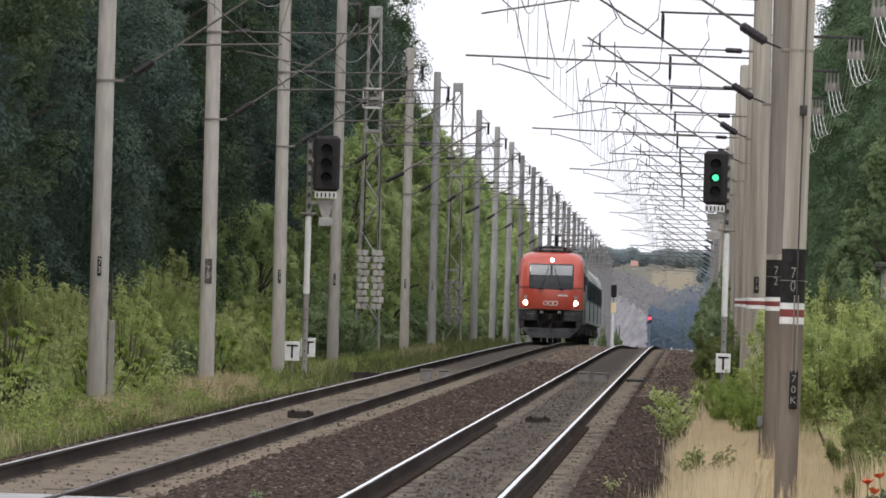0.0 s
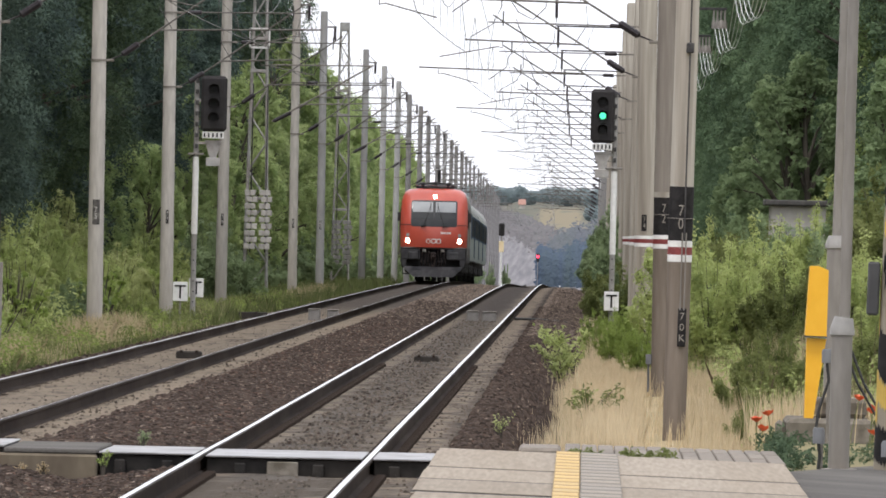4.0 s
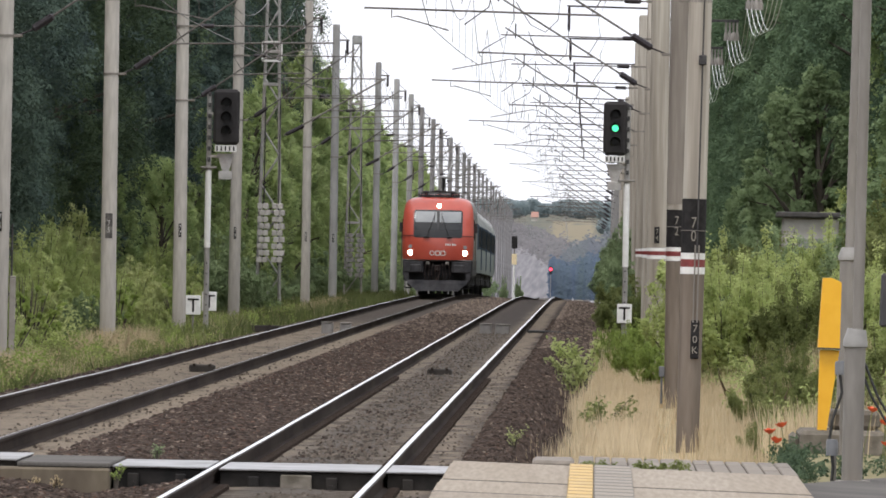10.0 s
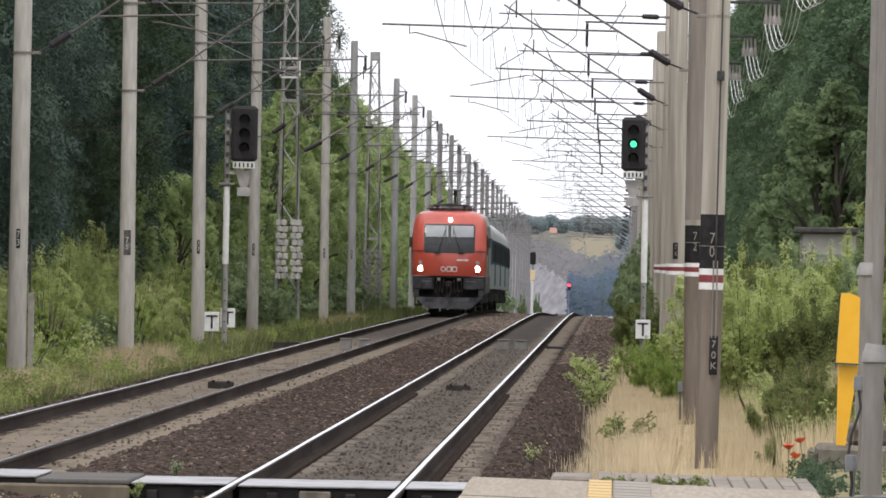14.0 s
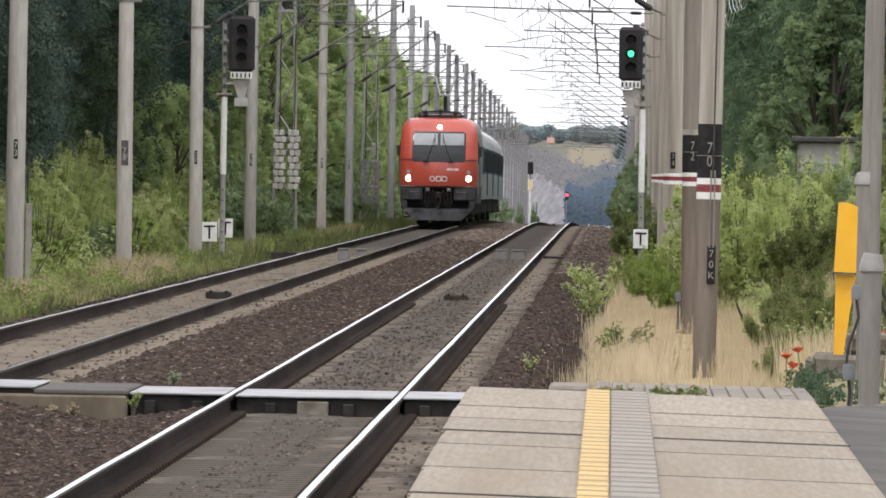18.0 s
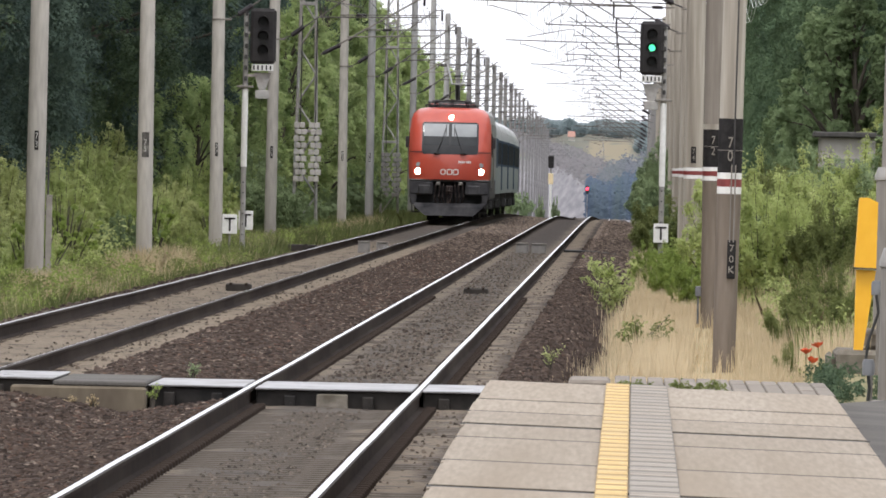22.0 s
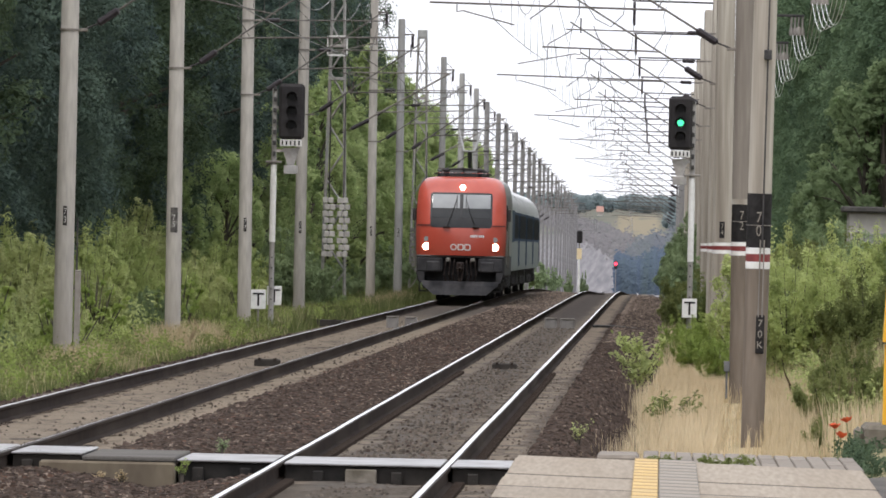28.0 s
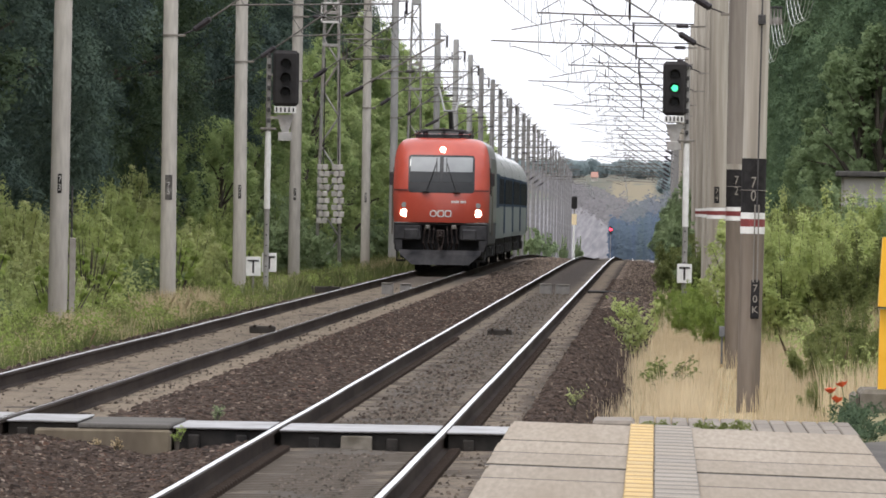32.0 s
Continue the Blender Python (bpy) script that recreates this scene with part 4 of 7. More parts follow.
def build_mast(left, push, steel=0, bare=False):
    """A round concrete mast with its hinged bracket. Local x points to the track, z = 0 is the rail top."""
    reach = (LEFT_X - LEFT_MAST_X) if left else (RIGHT_MAST_X - RIGHT_X)
    top = 10.35 if left else 8.4
    m = thing("catenary_mast", pose(0, 0, -50), ("round grey steel" if steel else "round pale grey concrete") + " catenary mast with a hinged tubular bracket", "catenary mast",
              "catenary masts along the line")
    part("shaft", Geo().tube([(0, 0, -0.95), (0, 0, 2.0), (0, 0, top - 0.06), (0, 0, top)], [0.162, 0.156, 0.135, 0.12] if left else [0.148, 0.165, 0.158, 0.12], 20), (CONCRETE if left else CONCRETE_RIGHT, STEEL_MAST, FAR_MAST)[steel], m, smooth=True)
    if bare:
        for v in m.children[0].data.vertices:
            v.co.x, v.co.y = v.co.x * 0.7, v.co.y * 0.7
        part("tie", Geo().tube([(0.1, 0, 7.1), (reach, 0, 7.13)], 0.014, 6), DARK_STEEL, m)
        return m
    for z in (5.35, 7.1):
        part("clamp", Geo().tube([(0, 0, z - 0.02), (0, 0, z + 0.02)], 0.163, 16).box(0.14, 0.3, -0.025, 0.025, z - 0.025, z + 0.025, 0.008), GALV, m)
    end = reach - (0.35 if left else 0.6)
    thick = 1.0 if steel == 0 else 1.4
    z_at = lambda x: 5.35 + (x - 0.3) * (7.15 - 5.35) / (end - 0.3)
    part("strut_insulator", insulator(Geo(), (0.46, 0, z_at(0.46)), (0.8, 0, z_at(0.8)), 0.066, 6).tube([(0.2, 0, 5.35), (0.46, 0, z_at(0.46))], 0.016, 6), INSULATOR, m, "dark ribbed insulator", smooth=True)
    part("strut", Geo().tube([(0.8, 0, z_at(0.8)), (end + 0.25, 0, z_at(end + 0.25))], 0.018 * thick, 8), BRACKET, m)
    part("tie_insulator", insulator(Geo(), (0.4, 0, 7.1), (0.74, 0, 7.11), 0.055, 6).tube([(0.2, 0, 7.1), (0.4, 0, 7.1)], 0.018, 6), INSULATOR, m, "dark ribbed insulator", smooth=True)
    part("tie", Geo().tube([(0.74, 0, 7.11), (end + 0.35, 0, 7.13)], 0.016 * thick, 8), BRACKET, m)
    x0 = 0.3 + (5.97 - 5.35) / (7.15 - 5.35) * (end - 0.3)
    low = 0.0 if left else 0.15
    far = (reach + 1.2 if push else reach - 0.35) + low
    part("registration_tube", Geo().tube([(x0, 0, 5.97), (far, 0, 6.03)], 0.017 * thick, 8), BRACKET, m)
    joint = (reach + 0.75 if push else reach - 1.1) + low
    tip = (reach - 0.2 if push else reach - 0.35 + 0.5) + low
    part("steady_arm", Geo().tube([(joint, 0, 6.0), (joint, 0, 5.88), (joint + (-0.1 if push else 0.1), 0, 5.9), (tip, 0, 5.68)], 0.013 * thick, 6), BRACKET, m)
    hx = end + 0.2
    sw = -1 if push else 1
    part("jumper_wire", Geo().tube([(1.1, 0, 7.11), (1.25, 0.1, 6.7), (1.2, 0, 6.4), (1.45, 0, 6.0)], 0.009, 5), WIRE, m)
    part("slack_wire", Geo().tube([(hx - 0.5, 0, 7.12), (hx - 0.62 + 0.1 * sw, 0.1, 6.6), (hx - 0.35, 0, 6.25), (hx - 0.1 + 0.2 * sw, 0, 5.98), (hx + 0.1, 0, 5.68)], 0.011, 5), WIRE, m)
    part("hanger", Geo().tube([(hx, 0, 7.13), (hx + (0.15 if push else -0.3), 0, 6.02)], 0.006, 5).tube([(end, 0, 7.3), (end, 0, 6.95)], 0.02, 6), WIRE, m)
    if left:
        arm = part("feeder_arm", Geo().box(-0.12, 0.5, -0.03, 0.03, top - 0.62, top - 0.56, 0.008).tube([(0.1, 0, top - 0.25), (0.45, 0, top - 0.58)], 0.015, 6), BRACKET, m)
        part("feeder_insulator", insulator(Geo(), (0.42, 0, top - 0.6), (0.42, 0, top - 1.1), 0.055, 5), INSULATOR, arm, "dark hanging insulator", smooth=True)
    else:
        arm = part("feeder_arm", Geo().box(-2.55, 0.1, -0.035, 0.035, top - 0.16, top - 0.09, 0.008), DARK_STEEL, m)
        if not steel:
            drop = part("drop_arm", Geo().tube([(0.1, 0, 7.72), (2.05, 0, 7.74)], 0.025, 6), DARK_STEEL, m)
            part("drop_insulator", insulator(Geo(), (2.0, 0, 7.72), (2.0, 0, 7.15), 0.036), INSULATOR, drop, "dark hanging insulator", smooth=True)
            part("jumper", Geo().tube([(2.0, 0, 7.15), (2.05, 0, 6.6), (2.3, 0, 6.35), (2.6, 0, 6.5), (2.9, 0, 6.95)], 0.01, 5), WIRE, drop)
        g = Geo()
        for i in range(4):
            x = -2.5 + 0.1 * i
            g.tube([(x, 0, top - 0.15), (x, 0, top - 0.42), (x, 0, top - 0.5), (x, 0, top - 0.66)], [0.03, 0.03, 0.1 if i == 1 else 0.06, 0.11 if i == 1 else 0.07], 10)
        part("feeder_insulator", g, GALV, arm, "grey bell-shaped insulators", smooth=True)
        for c in m.children:
            if c.name.startswith(("strut", "tie", "clamp", "jumper_wire", "registration", "steady")):
                c.location.z -= 0.1
    return m


def text_mesh(text, size, material, depth=0.004):
    cu = bpy.data.curves.new("text", "FONT")
    cu.body, cu.size, cu.extrude, cu.align_x, cu.align_y = text, size, depth, "CENTER", "CENTER"
    ob = bpy.data.objects.new("text", cu)
    me = bpy.data.meshes.new_from_object(ob)
    bpy.data.objects.remove(ob)
    me.materials.append(material)
    return me


def band(r, z0, z1, a0=0, a1=360, n=24):
    """A thin coat of paint round a mast."""
    g = Geo()
    pts = [radians(a0 + (a1 - a0) * i / n) for i in range(n + 1)]
    vs = [(r * math.cos(a), r * math.sin(a), z) for z in (z0, z1) for a in pts]
    g.add(vs, [(i, i + 1, n + 2 + i, n + 1 + i) for i in range(n)])
    return g


def number_on(mast, digits, z, size, turn, paint, r=0.174):
    """Painted digits, one over the other, on the side of the mast that faces the platform."""
    for i, d in enumerate(digits):
        dz = (len(digits) - 1) / 2 - i
        part("digit", text_mesh(d, size, paint), None, mast, at=pose(0, 0, 0, 0, 0, turn) @ pose(0, -r, z + dz * size * 0.86, 90, 0, 0) @ Matrix.Diagonal((0.72, 1, 1, 1)))


LATTICE = {4, 7}
# masts that stand a little off the line of the others
LEFT_SHIFT = {1: -0.03, 2: 0.05, 6: -0.13, 7: -0.13, 9: -0.12}
RIGHT_SHIFT = {0: 0.0, 1: 0.085, 2: -0.02}
RIGHT_RADIUS = {0: 0.156, 2: 0.195}


def build_masts():
    protos = {(s, p, k): build_mast(s, p, k) for s in (True, False) for p in (True, False) for k in (0, 1, 2)}
    far = {s: build_mast(s, True, 2, True) for s in (True, False)}
    rng = random.Random(11)
    for i in range(34):
        y = MAST_FIRST + MAST_STEP * i
        b, z = bend(y), line_z(y)
        if i and i - 1 not in LATTICE:
            m = copy_thing(protos[True, i % 2 == 0, 0 if i < 7 else 1 if i < 12 else 2] if i < 20 else far[True], pose(LEFT_MAST_X + b + LEFT_SHIFT.get(i, 0), y, z, rng.uniform(-0.3, 0.3), rng.uniform(-0.35, 0.25)))
            if i < 9:
                d = str(71 + 2 * i)
                big = i == 2
                part("number_patch", band(0.1605, 2.13 if not big else 2.06, 2.45 if not big else 2.56, 258 if not big else 244, 282 if not big else 298, 8), BLACK_PAINT if not big else PATCH_GREY, m, "black paint patch")
                number_on(m, d, 2.29, 0.155, 0, DIGIT_WHITE, 0.163)
        if i > 19:
            continue
        m = copy_thing(protos[False, i % 2 == 1, 0 if i < 12 else 2] if i < 20 else far[False], pose(RIGHT_MAST_X + b + RIGHT_SHIFT.get(i, 0), y, z, rng.uniform(-0.3, 0.3), rng.uniform(-0.2, 0.3) if i else -0.6, 180))
        r = RIGHT_RADIUS.get(i, 0.166)
        if i > 10:
            for c in m.children:
                if c.name.startswith(("shaft", "clamp")):
                    c.scale = (0.36, 0.36, 1)
        if i == 0:
            for c in m.children:
                if c.name.startswith(("shaft", "clamp")):
                    c.scale = (0.93, 0.93, 1)
        if i < 5:
            part("base_paint", Geo().tube([(0, 0, -0.9), (0, 0, 1.72 if i == 0 else 1.9)], [r - 0.012, r], 24, caps=False), CONCRETE_BROWN if i < 2 else CONCRETE_RIGHT, m, "brown stained lower part")
            zb = 1.725 if i == 0 else 1.86
            tall = 1.0 if i == 0 else 0.82
            for k, (c, h0, h1) in enumerate(((WHITE_PAINT, 0, 0.09), (RED_PAINT, 0.09, 0.19), (WHITE_PAINT, 0.19, 0.27))):
                part("painted_ring", band(r + 0.003, zb + h0 * tall, zb + h1 * tall), c, m, ("white", "dark red", "white")[k] + " painted ring")
            if i < 2:
                part("number_patch", band(r + 0.002, zb + 0.272 * tall, zb + (0.97, 0.84)[i]), BLACK_PAINT, m, "black paint patch")
                number_on(m, ("70", "72")[i], zb + 0.57, 0.2, 180, DIGIT, r + 0.008)
                part("tie_wire", Geo().tube([((r + 0.012) * math.cos(k * math.pi / 12), (r + 0.012) * math.sin(k * math.pi / 12), zb + 0.56) for k in range(25)], 0.004, 4), GALV, m, "thin wire tied round the mast")
            elif i < 4:
                part("number_patch", band(r + 0.003, 2.17, 2.5, 74, 104, 8), BLACK_PAINT, m, "black paint patch")
                number_on(m, str(70 + 2 * i), 2.34, 0.15, 180, DIGIT, r + 0.008)
        if i == 0:
            # a switch rod with its dark tag
            part("rod", Geo().tube([(-0.05, 0.2, 2.0), (-0.05, 0.2, 8.2)], 0.012, 6), DARK_STEEL, m)
            part("guide", Geo().box(-0.1, 0.0, 0.15, 0.24, 4.42, 4.55, 0.01), DARK_STEEL, m)
            for rx in (-0.075, -0.025):
                part("pull_rod", Geo().tube([(rx, 0.2, 2.1), (rx, 0.2, 1.1)], 0.01, 6), GALV, m)
            tag = part("tag", Geo().box(-0.11, 0.0, 0.17, 0.2, 0.63, 1.13, 0.01), BLACK_PAINT, m, "black tag with white letters")
            for k, d in enumerate("70K"):
                part("letter", text_mesh(d, 0.13, DIGIT), None, tag, at=pose(-0.055, 0.205, 1.02 - 0.14 * k, 90, 0, 180))
        if i == 2:
            part("weathered_coat", Geo().tube([(0, 0, 1.89), (0, 0, 8.3)], [r, r - 0.01], 24, caps=False), CONCRETE_RIGHT, m, "pale weathered upper part", smooth=True)
        if i == 1:
            part("weathered_coat", Geo().tube([(0, 0, zb + 0.93), (0, 0, 8.3)], [0.168, 0.1605], 24, caps=False), CONCRETE_DARK, m, "dark weathered upper part", smooth=True)
            part("earth_clamp", Geo().box(0.15, 0.25, -0.06, 0.06, -0.05, 0.12, 0.01).tube([(0.2, 0, -0.05), (0.2, 0, -0.5)], 0.02, 6), PLUG_GREY, m, "grey earthing clamp")
    for o in [*protos.values(), *far.values()]:
        for c in list(o.children_recursive):
            bpy.data.objects.remove(c)
        bpy.data.objects.remove(o)


def build_lattice_mast(y, weights_z, white):
    """A steel lattice mast that carries the tensioning weights of the overhead line."""
    x = LEFT_MAST_X + bend(y) - 0.24
    m = thing("lattice_mast", pose(x, y, track_z(y)), "tapered galvanised lattice mast with a stack of concrete tension weights", "lattice mast", "lattice masts along the line")
    w = lambda z: 0.37 - 0.02 * z
    top = 10.4
    for sx in (-1, 1):
        for sy in (-1, 1):
            part("leg", Geo().tube([(sx * w(0), sy * w(0), -0.8), (sx * w(top), sy * w(top), top)], 0.045, 4), LATTICE_STEEL, m)
    zs = [0.0]
    while zs[-1] < top - 0.4:
        zs.append(min(top, zs[-1] + w(zs[-1]) * 2.1 + 0.25))
    for sy in (-1, 1):
        for k, (a, b) in enumerate(zip(zs, zs[1:])):
            s = 1 if k % 2 else -1
            part("diagonal", Geo().tube([(s * w(a), sy * w(a), a), (-s * w(b), sy * w(b), b)], 0.025, 4), LATTICE_STEEL, m)
    for z in (3.0, 6.9, 7.9, top):
        for s in (-1, 1):
            part("cross_bar", Geo().box(-w(z) - 0.04, w(z) + 0.04, s * w(z) - 0.03, s * w(z) + 0.03, z - 0.05, z + 0.05, 0.008), LATTICE_STEEL, m)
    part("top_box", Geo().box(-w(top) - 0.04, w(top) + 0.04, -w(top) - 0.04, w(top) + 0.04, top - 0.04, top + 0.32, 0.02), LATTICE_STEEL, m)
    g = Geo()
    zf = 7.9
    g.box(-0.32, 0.32, -0.6, -0.55, zf - 0.32, zf - 0.25).box(-0.32, 0.32, -0.6, -0.55, zf + 0.26, zf + 0.32).box(-0.32, -0.27, -0.6, -0.55, zf - 0.32, zf + 0.32).box(0.27, 0.32, -0.6, -0.55, zf - 0.32, zf + 0.32)
    part("white_frame", g, WHITE_PAINT, m, "white painted frame")
    for sx in (-0.16, 0.29):
        st = part("weight_carrier", Geo().tube([(sx, -0.75, weights_z - 0.1), (sx, -0.75, 6.5)], 0.02, 6), DARK_STEEL, m)
        n = 9
        for k in range(n):
            g = Geo()
            z = weights_z + k * 0.205
            o = 0.035 if k % 2 else -0.025
            g.box(sx - 0.165 + o, sx - 0.02 + o, -0.95, -0.55, z, z + 0.17, 0.015).box(sx + 0.02 + o, sx + 0.165 + o, -0.95, -0.55, z, z + 0.17, 0.015)
            g.box(sx - 0.03 + o, sx + 0.03 + o, -0.9, -0.55, z + 0.01, z + 0.16)
            part("weight", g, white, st)
    reach = LEFT_X - x
    part("strut", Geo().tube([(0.4, 0, 5.35), (reach, 0, 7.15)], 0.028, 8), GALV, m)
    part("tie", Geo().tube([(0.35, 0, 7.1), (reach, 0, 7.13)], 0.02, 8), GALV, m)
    part("strut_insulator", insulator(Geo(), (0.45, 0, 5.37), (1.0, 0, 5.66), 0.065), INSULATOR, m, "dark ribbed insulator", smooth=True)
    part("registration_tube", Geo().tube([(1.2, 0, 5.9), (reach + 0.6, 0, 6.0)], 0.019, 8), GALV, m)


def wire_path(x, z0, sag, y0, y1, stagger=0.0, steps=8, base=0):
    pts = []
    y = y0
    i = base
    while y < y1:
        for k in range(steps):
            f = k / steps
            yy = y + f * MAST_STEP
            sx = stagger * ((1 if i % 2 else -1) * (1 - f) + (-1 if i % 2 else 1) * f)
            pts.append((x + sx + bend(yy), yy, line_z(yy) + z0 - sag * 4 * f * (1 - f)))
        y += MAST_STEP
        i += 1
    return pts


def build_wires():
    y0, y1 = MAST_FIRST - 3 * MAST_STEP, MAST_FIRST + 30 * MAST_STEP
    for name, x in (("left", LEFT_X), ("right", RIGHT_X)):
        line = thing("overhead_line", pose(0, 0, 0), "contact and messenger wires with droppers strung above the track", "overhead line", "overhead lines")
        part("contact_wire", Geo().tube(wire_path(x, 5.66, 0.04, y0, y1, 0.2, 4), 0.0075, 5), WIRE, line)
        part("messenger_wire", Geo().tube(wire_path(x, 7.15, 0.95, y0, y1, 0.05, 10), 0.0075, 5), WIRE, line)
        y = y0
        while y < 800:
            for f in (0.14, 0.36, 0.6, 0.84):
                yy = y + f * MAST_STEP
                xx, zz = x + bend(yy), line_z(yy)
                part("dropper", Geo().tube([(xx, yy, zz + 5.64), (xx, yy, zz + 7.15 - 0.95 * 4 * f * (1 - f))], 0.004, 4), WIRE, line)
            y += MAST_STEP
    line = thing("feeder_line", pose(0, 0, 0), "bright aluminium feeder wires sagging between mast arms", "feeder line", "overhead lines")
    for k in range(4):
        part("feeder_wire", Geo().tube(wire_path(RIGHT_MAST_X + 2.5 - 0.1 * k, 7.76, 0.85 + 0.05 * k, y0 + 2 * MAST_STEP, 470, 0, 10), 0.009, 5), BRIGHT_WIRE, line)
    line = thing("feeder_line", pose(0, 0, 0), "dark feeder wire hung from the mast tops", "feeder line", "overhead lines")
    part("feeder_wire", Geo().tube(wire_path(LEFT_MAST_X + 0.42, 9.24, 0.9, y0, y1, 0, 8), 0.009, 5), WIRE, line)


# ---- vegetation ----
def fans(name, rng, centres, ways, radius, per, leaf, material, slim=0.5):
    """Sprays of leaves: flat fans at the centres, whose leaves all lie much alike and face the fan's way."""
    k = len(centres)
    ways = ways / np.linalg.norm(ways, axis=1, keepdims=True)
    u = np.cross(ways, rng.normal(size=(k, 3)))
    u /= np.linalg.norm(u, axis=1, keepdims=True)
    w = np.cross(ways, u)
    radius = radius * rng.uniform(0.6, 1.35, k)
    a, r = rng.uniform(0, 2 * np.pi, (k, per)), np.sqrt(rng.random((k, per)))
    off = (r * np.cos(a))[..., None] * u[:, None] + (r * np.sin(a))[..., None] * w[:, None]
    off -= ways[:, None] * ((r * r)[..., None] * 0.45 + rng.normal(0, 0.14, (k, per))[..., None])
    c = (centres[:, None] + off * radius[:, None, None]).reshape(-1, 3)
    n = (ways[:, None] + off * 0.35 + rng.normal(0, 0.27, (k, per, 3))).reshape(-1, 3)
    keep = c[:, 2] > 0.04
    return diamonds(name, c[keep], n[keep], leaf, leaf * slim, rng, material)


def leafy(name, rng, blobs, n, leaf, material, shell=0.6, spray=0.42, per=30, up=0.35, loose=0.45):
    """Sprays of leaves near the skin of a heap of round clumps, with gaps and ragged edges."""
    b = np.array(blobs, float)
    k = n // per
    vol = np.prod(b[:, 3:6], axis=1) ** (2 / 3)
    pick = rng.choice(len(b), k, p=vol / vol.sum())
    d = rng.normal(size=(k, 3)) + np.array([0, 0, up])
    d /= np.linalg.norm(d, axis=1, keepdims=True)
    r = (1 - shell * rng.random(k) ** 1.5) * rng.normal(1.0, 0.1, k)
    c = b[pick, :3] + d * b[pick, 3:6] * r[:, None]
    ways = d * 0.8 + rng.normal(size=(k, 3)) * loose + np.array([0, -0.1, 0.45])
    return fans(name, rng, c, ways, spray * b[pick, 3:6].mean(1), per, leaf, material)


def tree_meshes(seed, h, spread, leaf, n, material, low=0.12, clumps=34, tall=1.0, lobed=False):
    """Trunk with limbs, and a crown of clumps with gaps between them."""
    rng = np.random.default_rng(seed)
    g = Geo()
    lean = rng.normal(0, 0.02, 2)
    trunk = [(lean[0] * z + 0.08 * math.sin(z * 0.7 + seed), lean[1] * z + 0.08 * math.cos(z * 0.5), z) for z in np.linspace(-0.4, h * 0.85, 8)]
    r0 = 0.022 * h
    g.tube(trunk, [r0 * (1.15 - 0.95 * i / 7) for i in range(8)], 8)
    blobs = []
    for i in range(clumps):
        f = low + (0.97 - low) * (i + rng.random()) / clumps
        z = f * h
        env = spread * (0.55 + 0.6 * math.sin(math.pi * min(1, (f - low) / (1 - low) * 0.85 + 0.12))) * (1 - 0.55 * max(0, f - 0.7) / 0.3)
        a = i * 2.4 + rng.normal(0, 0.5)
        rr = env * (rng.uniform(0.62, 1.02) if lobed else rng.uniform(0.45, 0.95))
        x, y = rr * math.cos(a), rr * math.sin(a)
        s = spread * (rng.uniform(0.12, 0.23) if lobed else rng.uniform(0.17, 0.32)) / tall ** 0.5
        blobs.append((x, y, z, s, s, s * rng.uniform(0.8, 1.25) * tall))
        if i % (5 if lobed else 2) == 0:
            k = min(7, max(1, int(f * 7)))
            t = Vector(trunk[k])
            g.tube([t, t.lerp(Vector((x, y, z)), 0.5) + Vector((0, 0, 0.25)), (x, y, z)], [r0 * 0.4, r0 * 0.22, r0 * 0.06], 5)
    crown = leafy("crown", rng, blobs, n, leaf, material, 0.45, 0.4, 24, 0.95, 0.25) if lobed else leafy("crown", rng, blobs, n, leaf, material)
    return g.mesh("trunk", BARK, True), crown


def bush_mesh(seed, h, w, leaf, n, material):
    """Many leafy shoots that rise from one foot and spread, some taller than the rest."""
    rng = np.random.default_rng(seed)
    g = Geo()
    cs, ns = [], []
    shoots = 26
    for i in range(shoots):
        a = i * 2.4 + rng.normal(0, 0.3)
        f = math.sqrt((i + 0.5) / shoots)
        out = w * 0.9 * f * rng.uniform(0.75, 1.1)
        top = h * (1.05 - 0.45 * f * f) * rng.uniform(0.75, 1.1)
        tip = np.array([math.cos(a) * out, math.sin(a) * out, top])
        mid = np.array([tip[0] * 0.55, tip[1] * 0.55, top * 0.5])
        g.tube([(0.1 * math.cos(a), 0.1 * math.sin(a), -0.2), tuple(mid), tuple(tip)], [0.025, 0.015, 0.005], 4)
        m = int(n / shoots / 26 * (0.6 + 0.8 * f))
        t = 0.12 + 0.88 * rng.random(m) ** 0.8
        p = np.where(t[:, None] < 0.4, mid * (t / 0.4)[:, None], mid + (tip - mid) * ((t - 0.4) / 0.6)[:, None])
        d = rng.normal(size=(m, 3))
        d /= np.linalg.norm(d, axis=1, keepdims=True)
        r = w * 0.26 * (1.05 - 0.85 * t) * (0.4 + 0.6 * rng.random(m))
        cs.append(p + d * r[:, None])
        ns.append(d * 0.8 + rng.normal(size=(m, 3)) * 0.3 + np.array([math.cos(a) * f * 0.5, math.sin(a) * f * 0.5 - 0.1, 0.6]))
    return g.mesh("woody_base", BARK), fans("foliage", rng, np.concatenate(cs), np.concatenate(ns), w * 0.105, 26, leaf, material, 0.55)


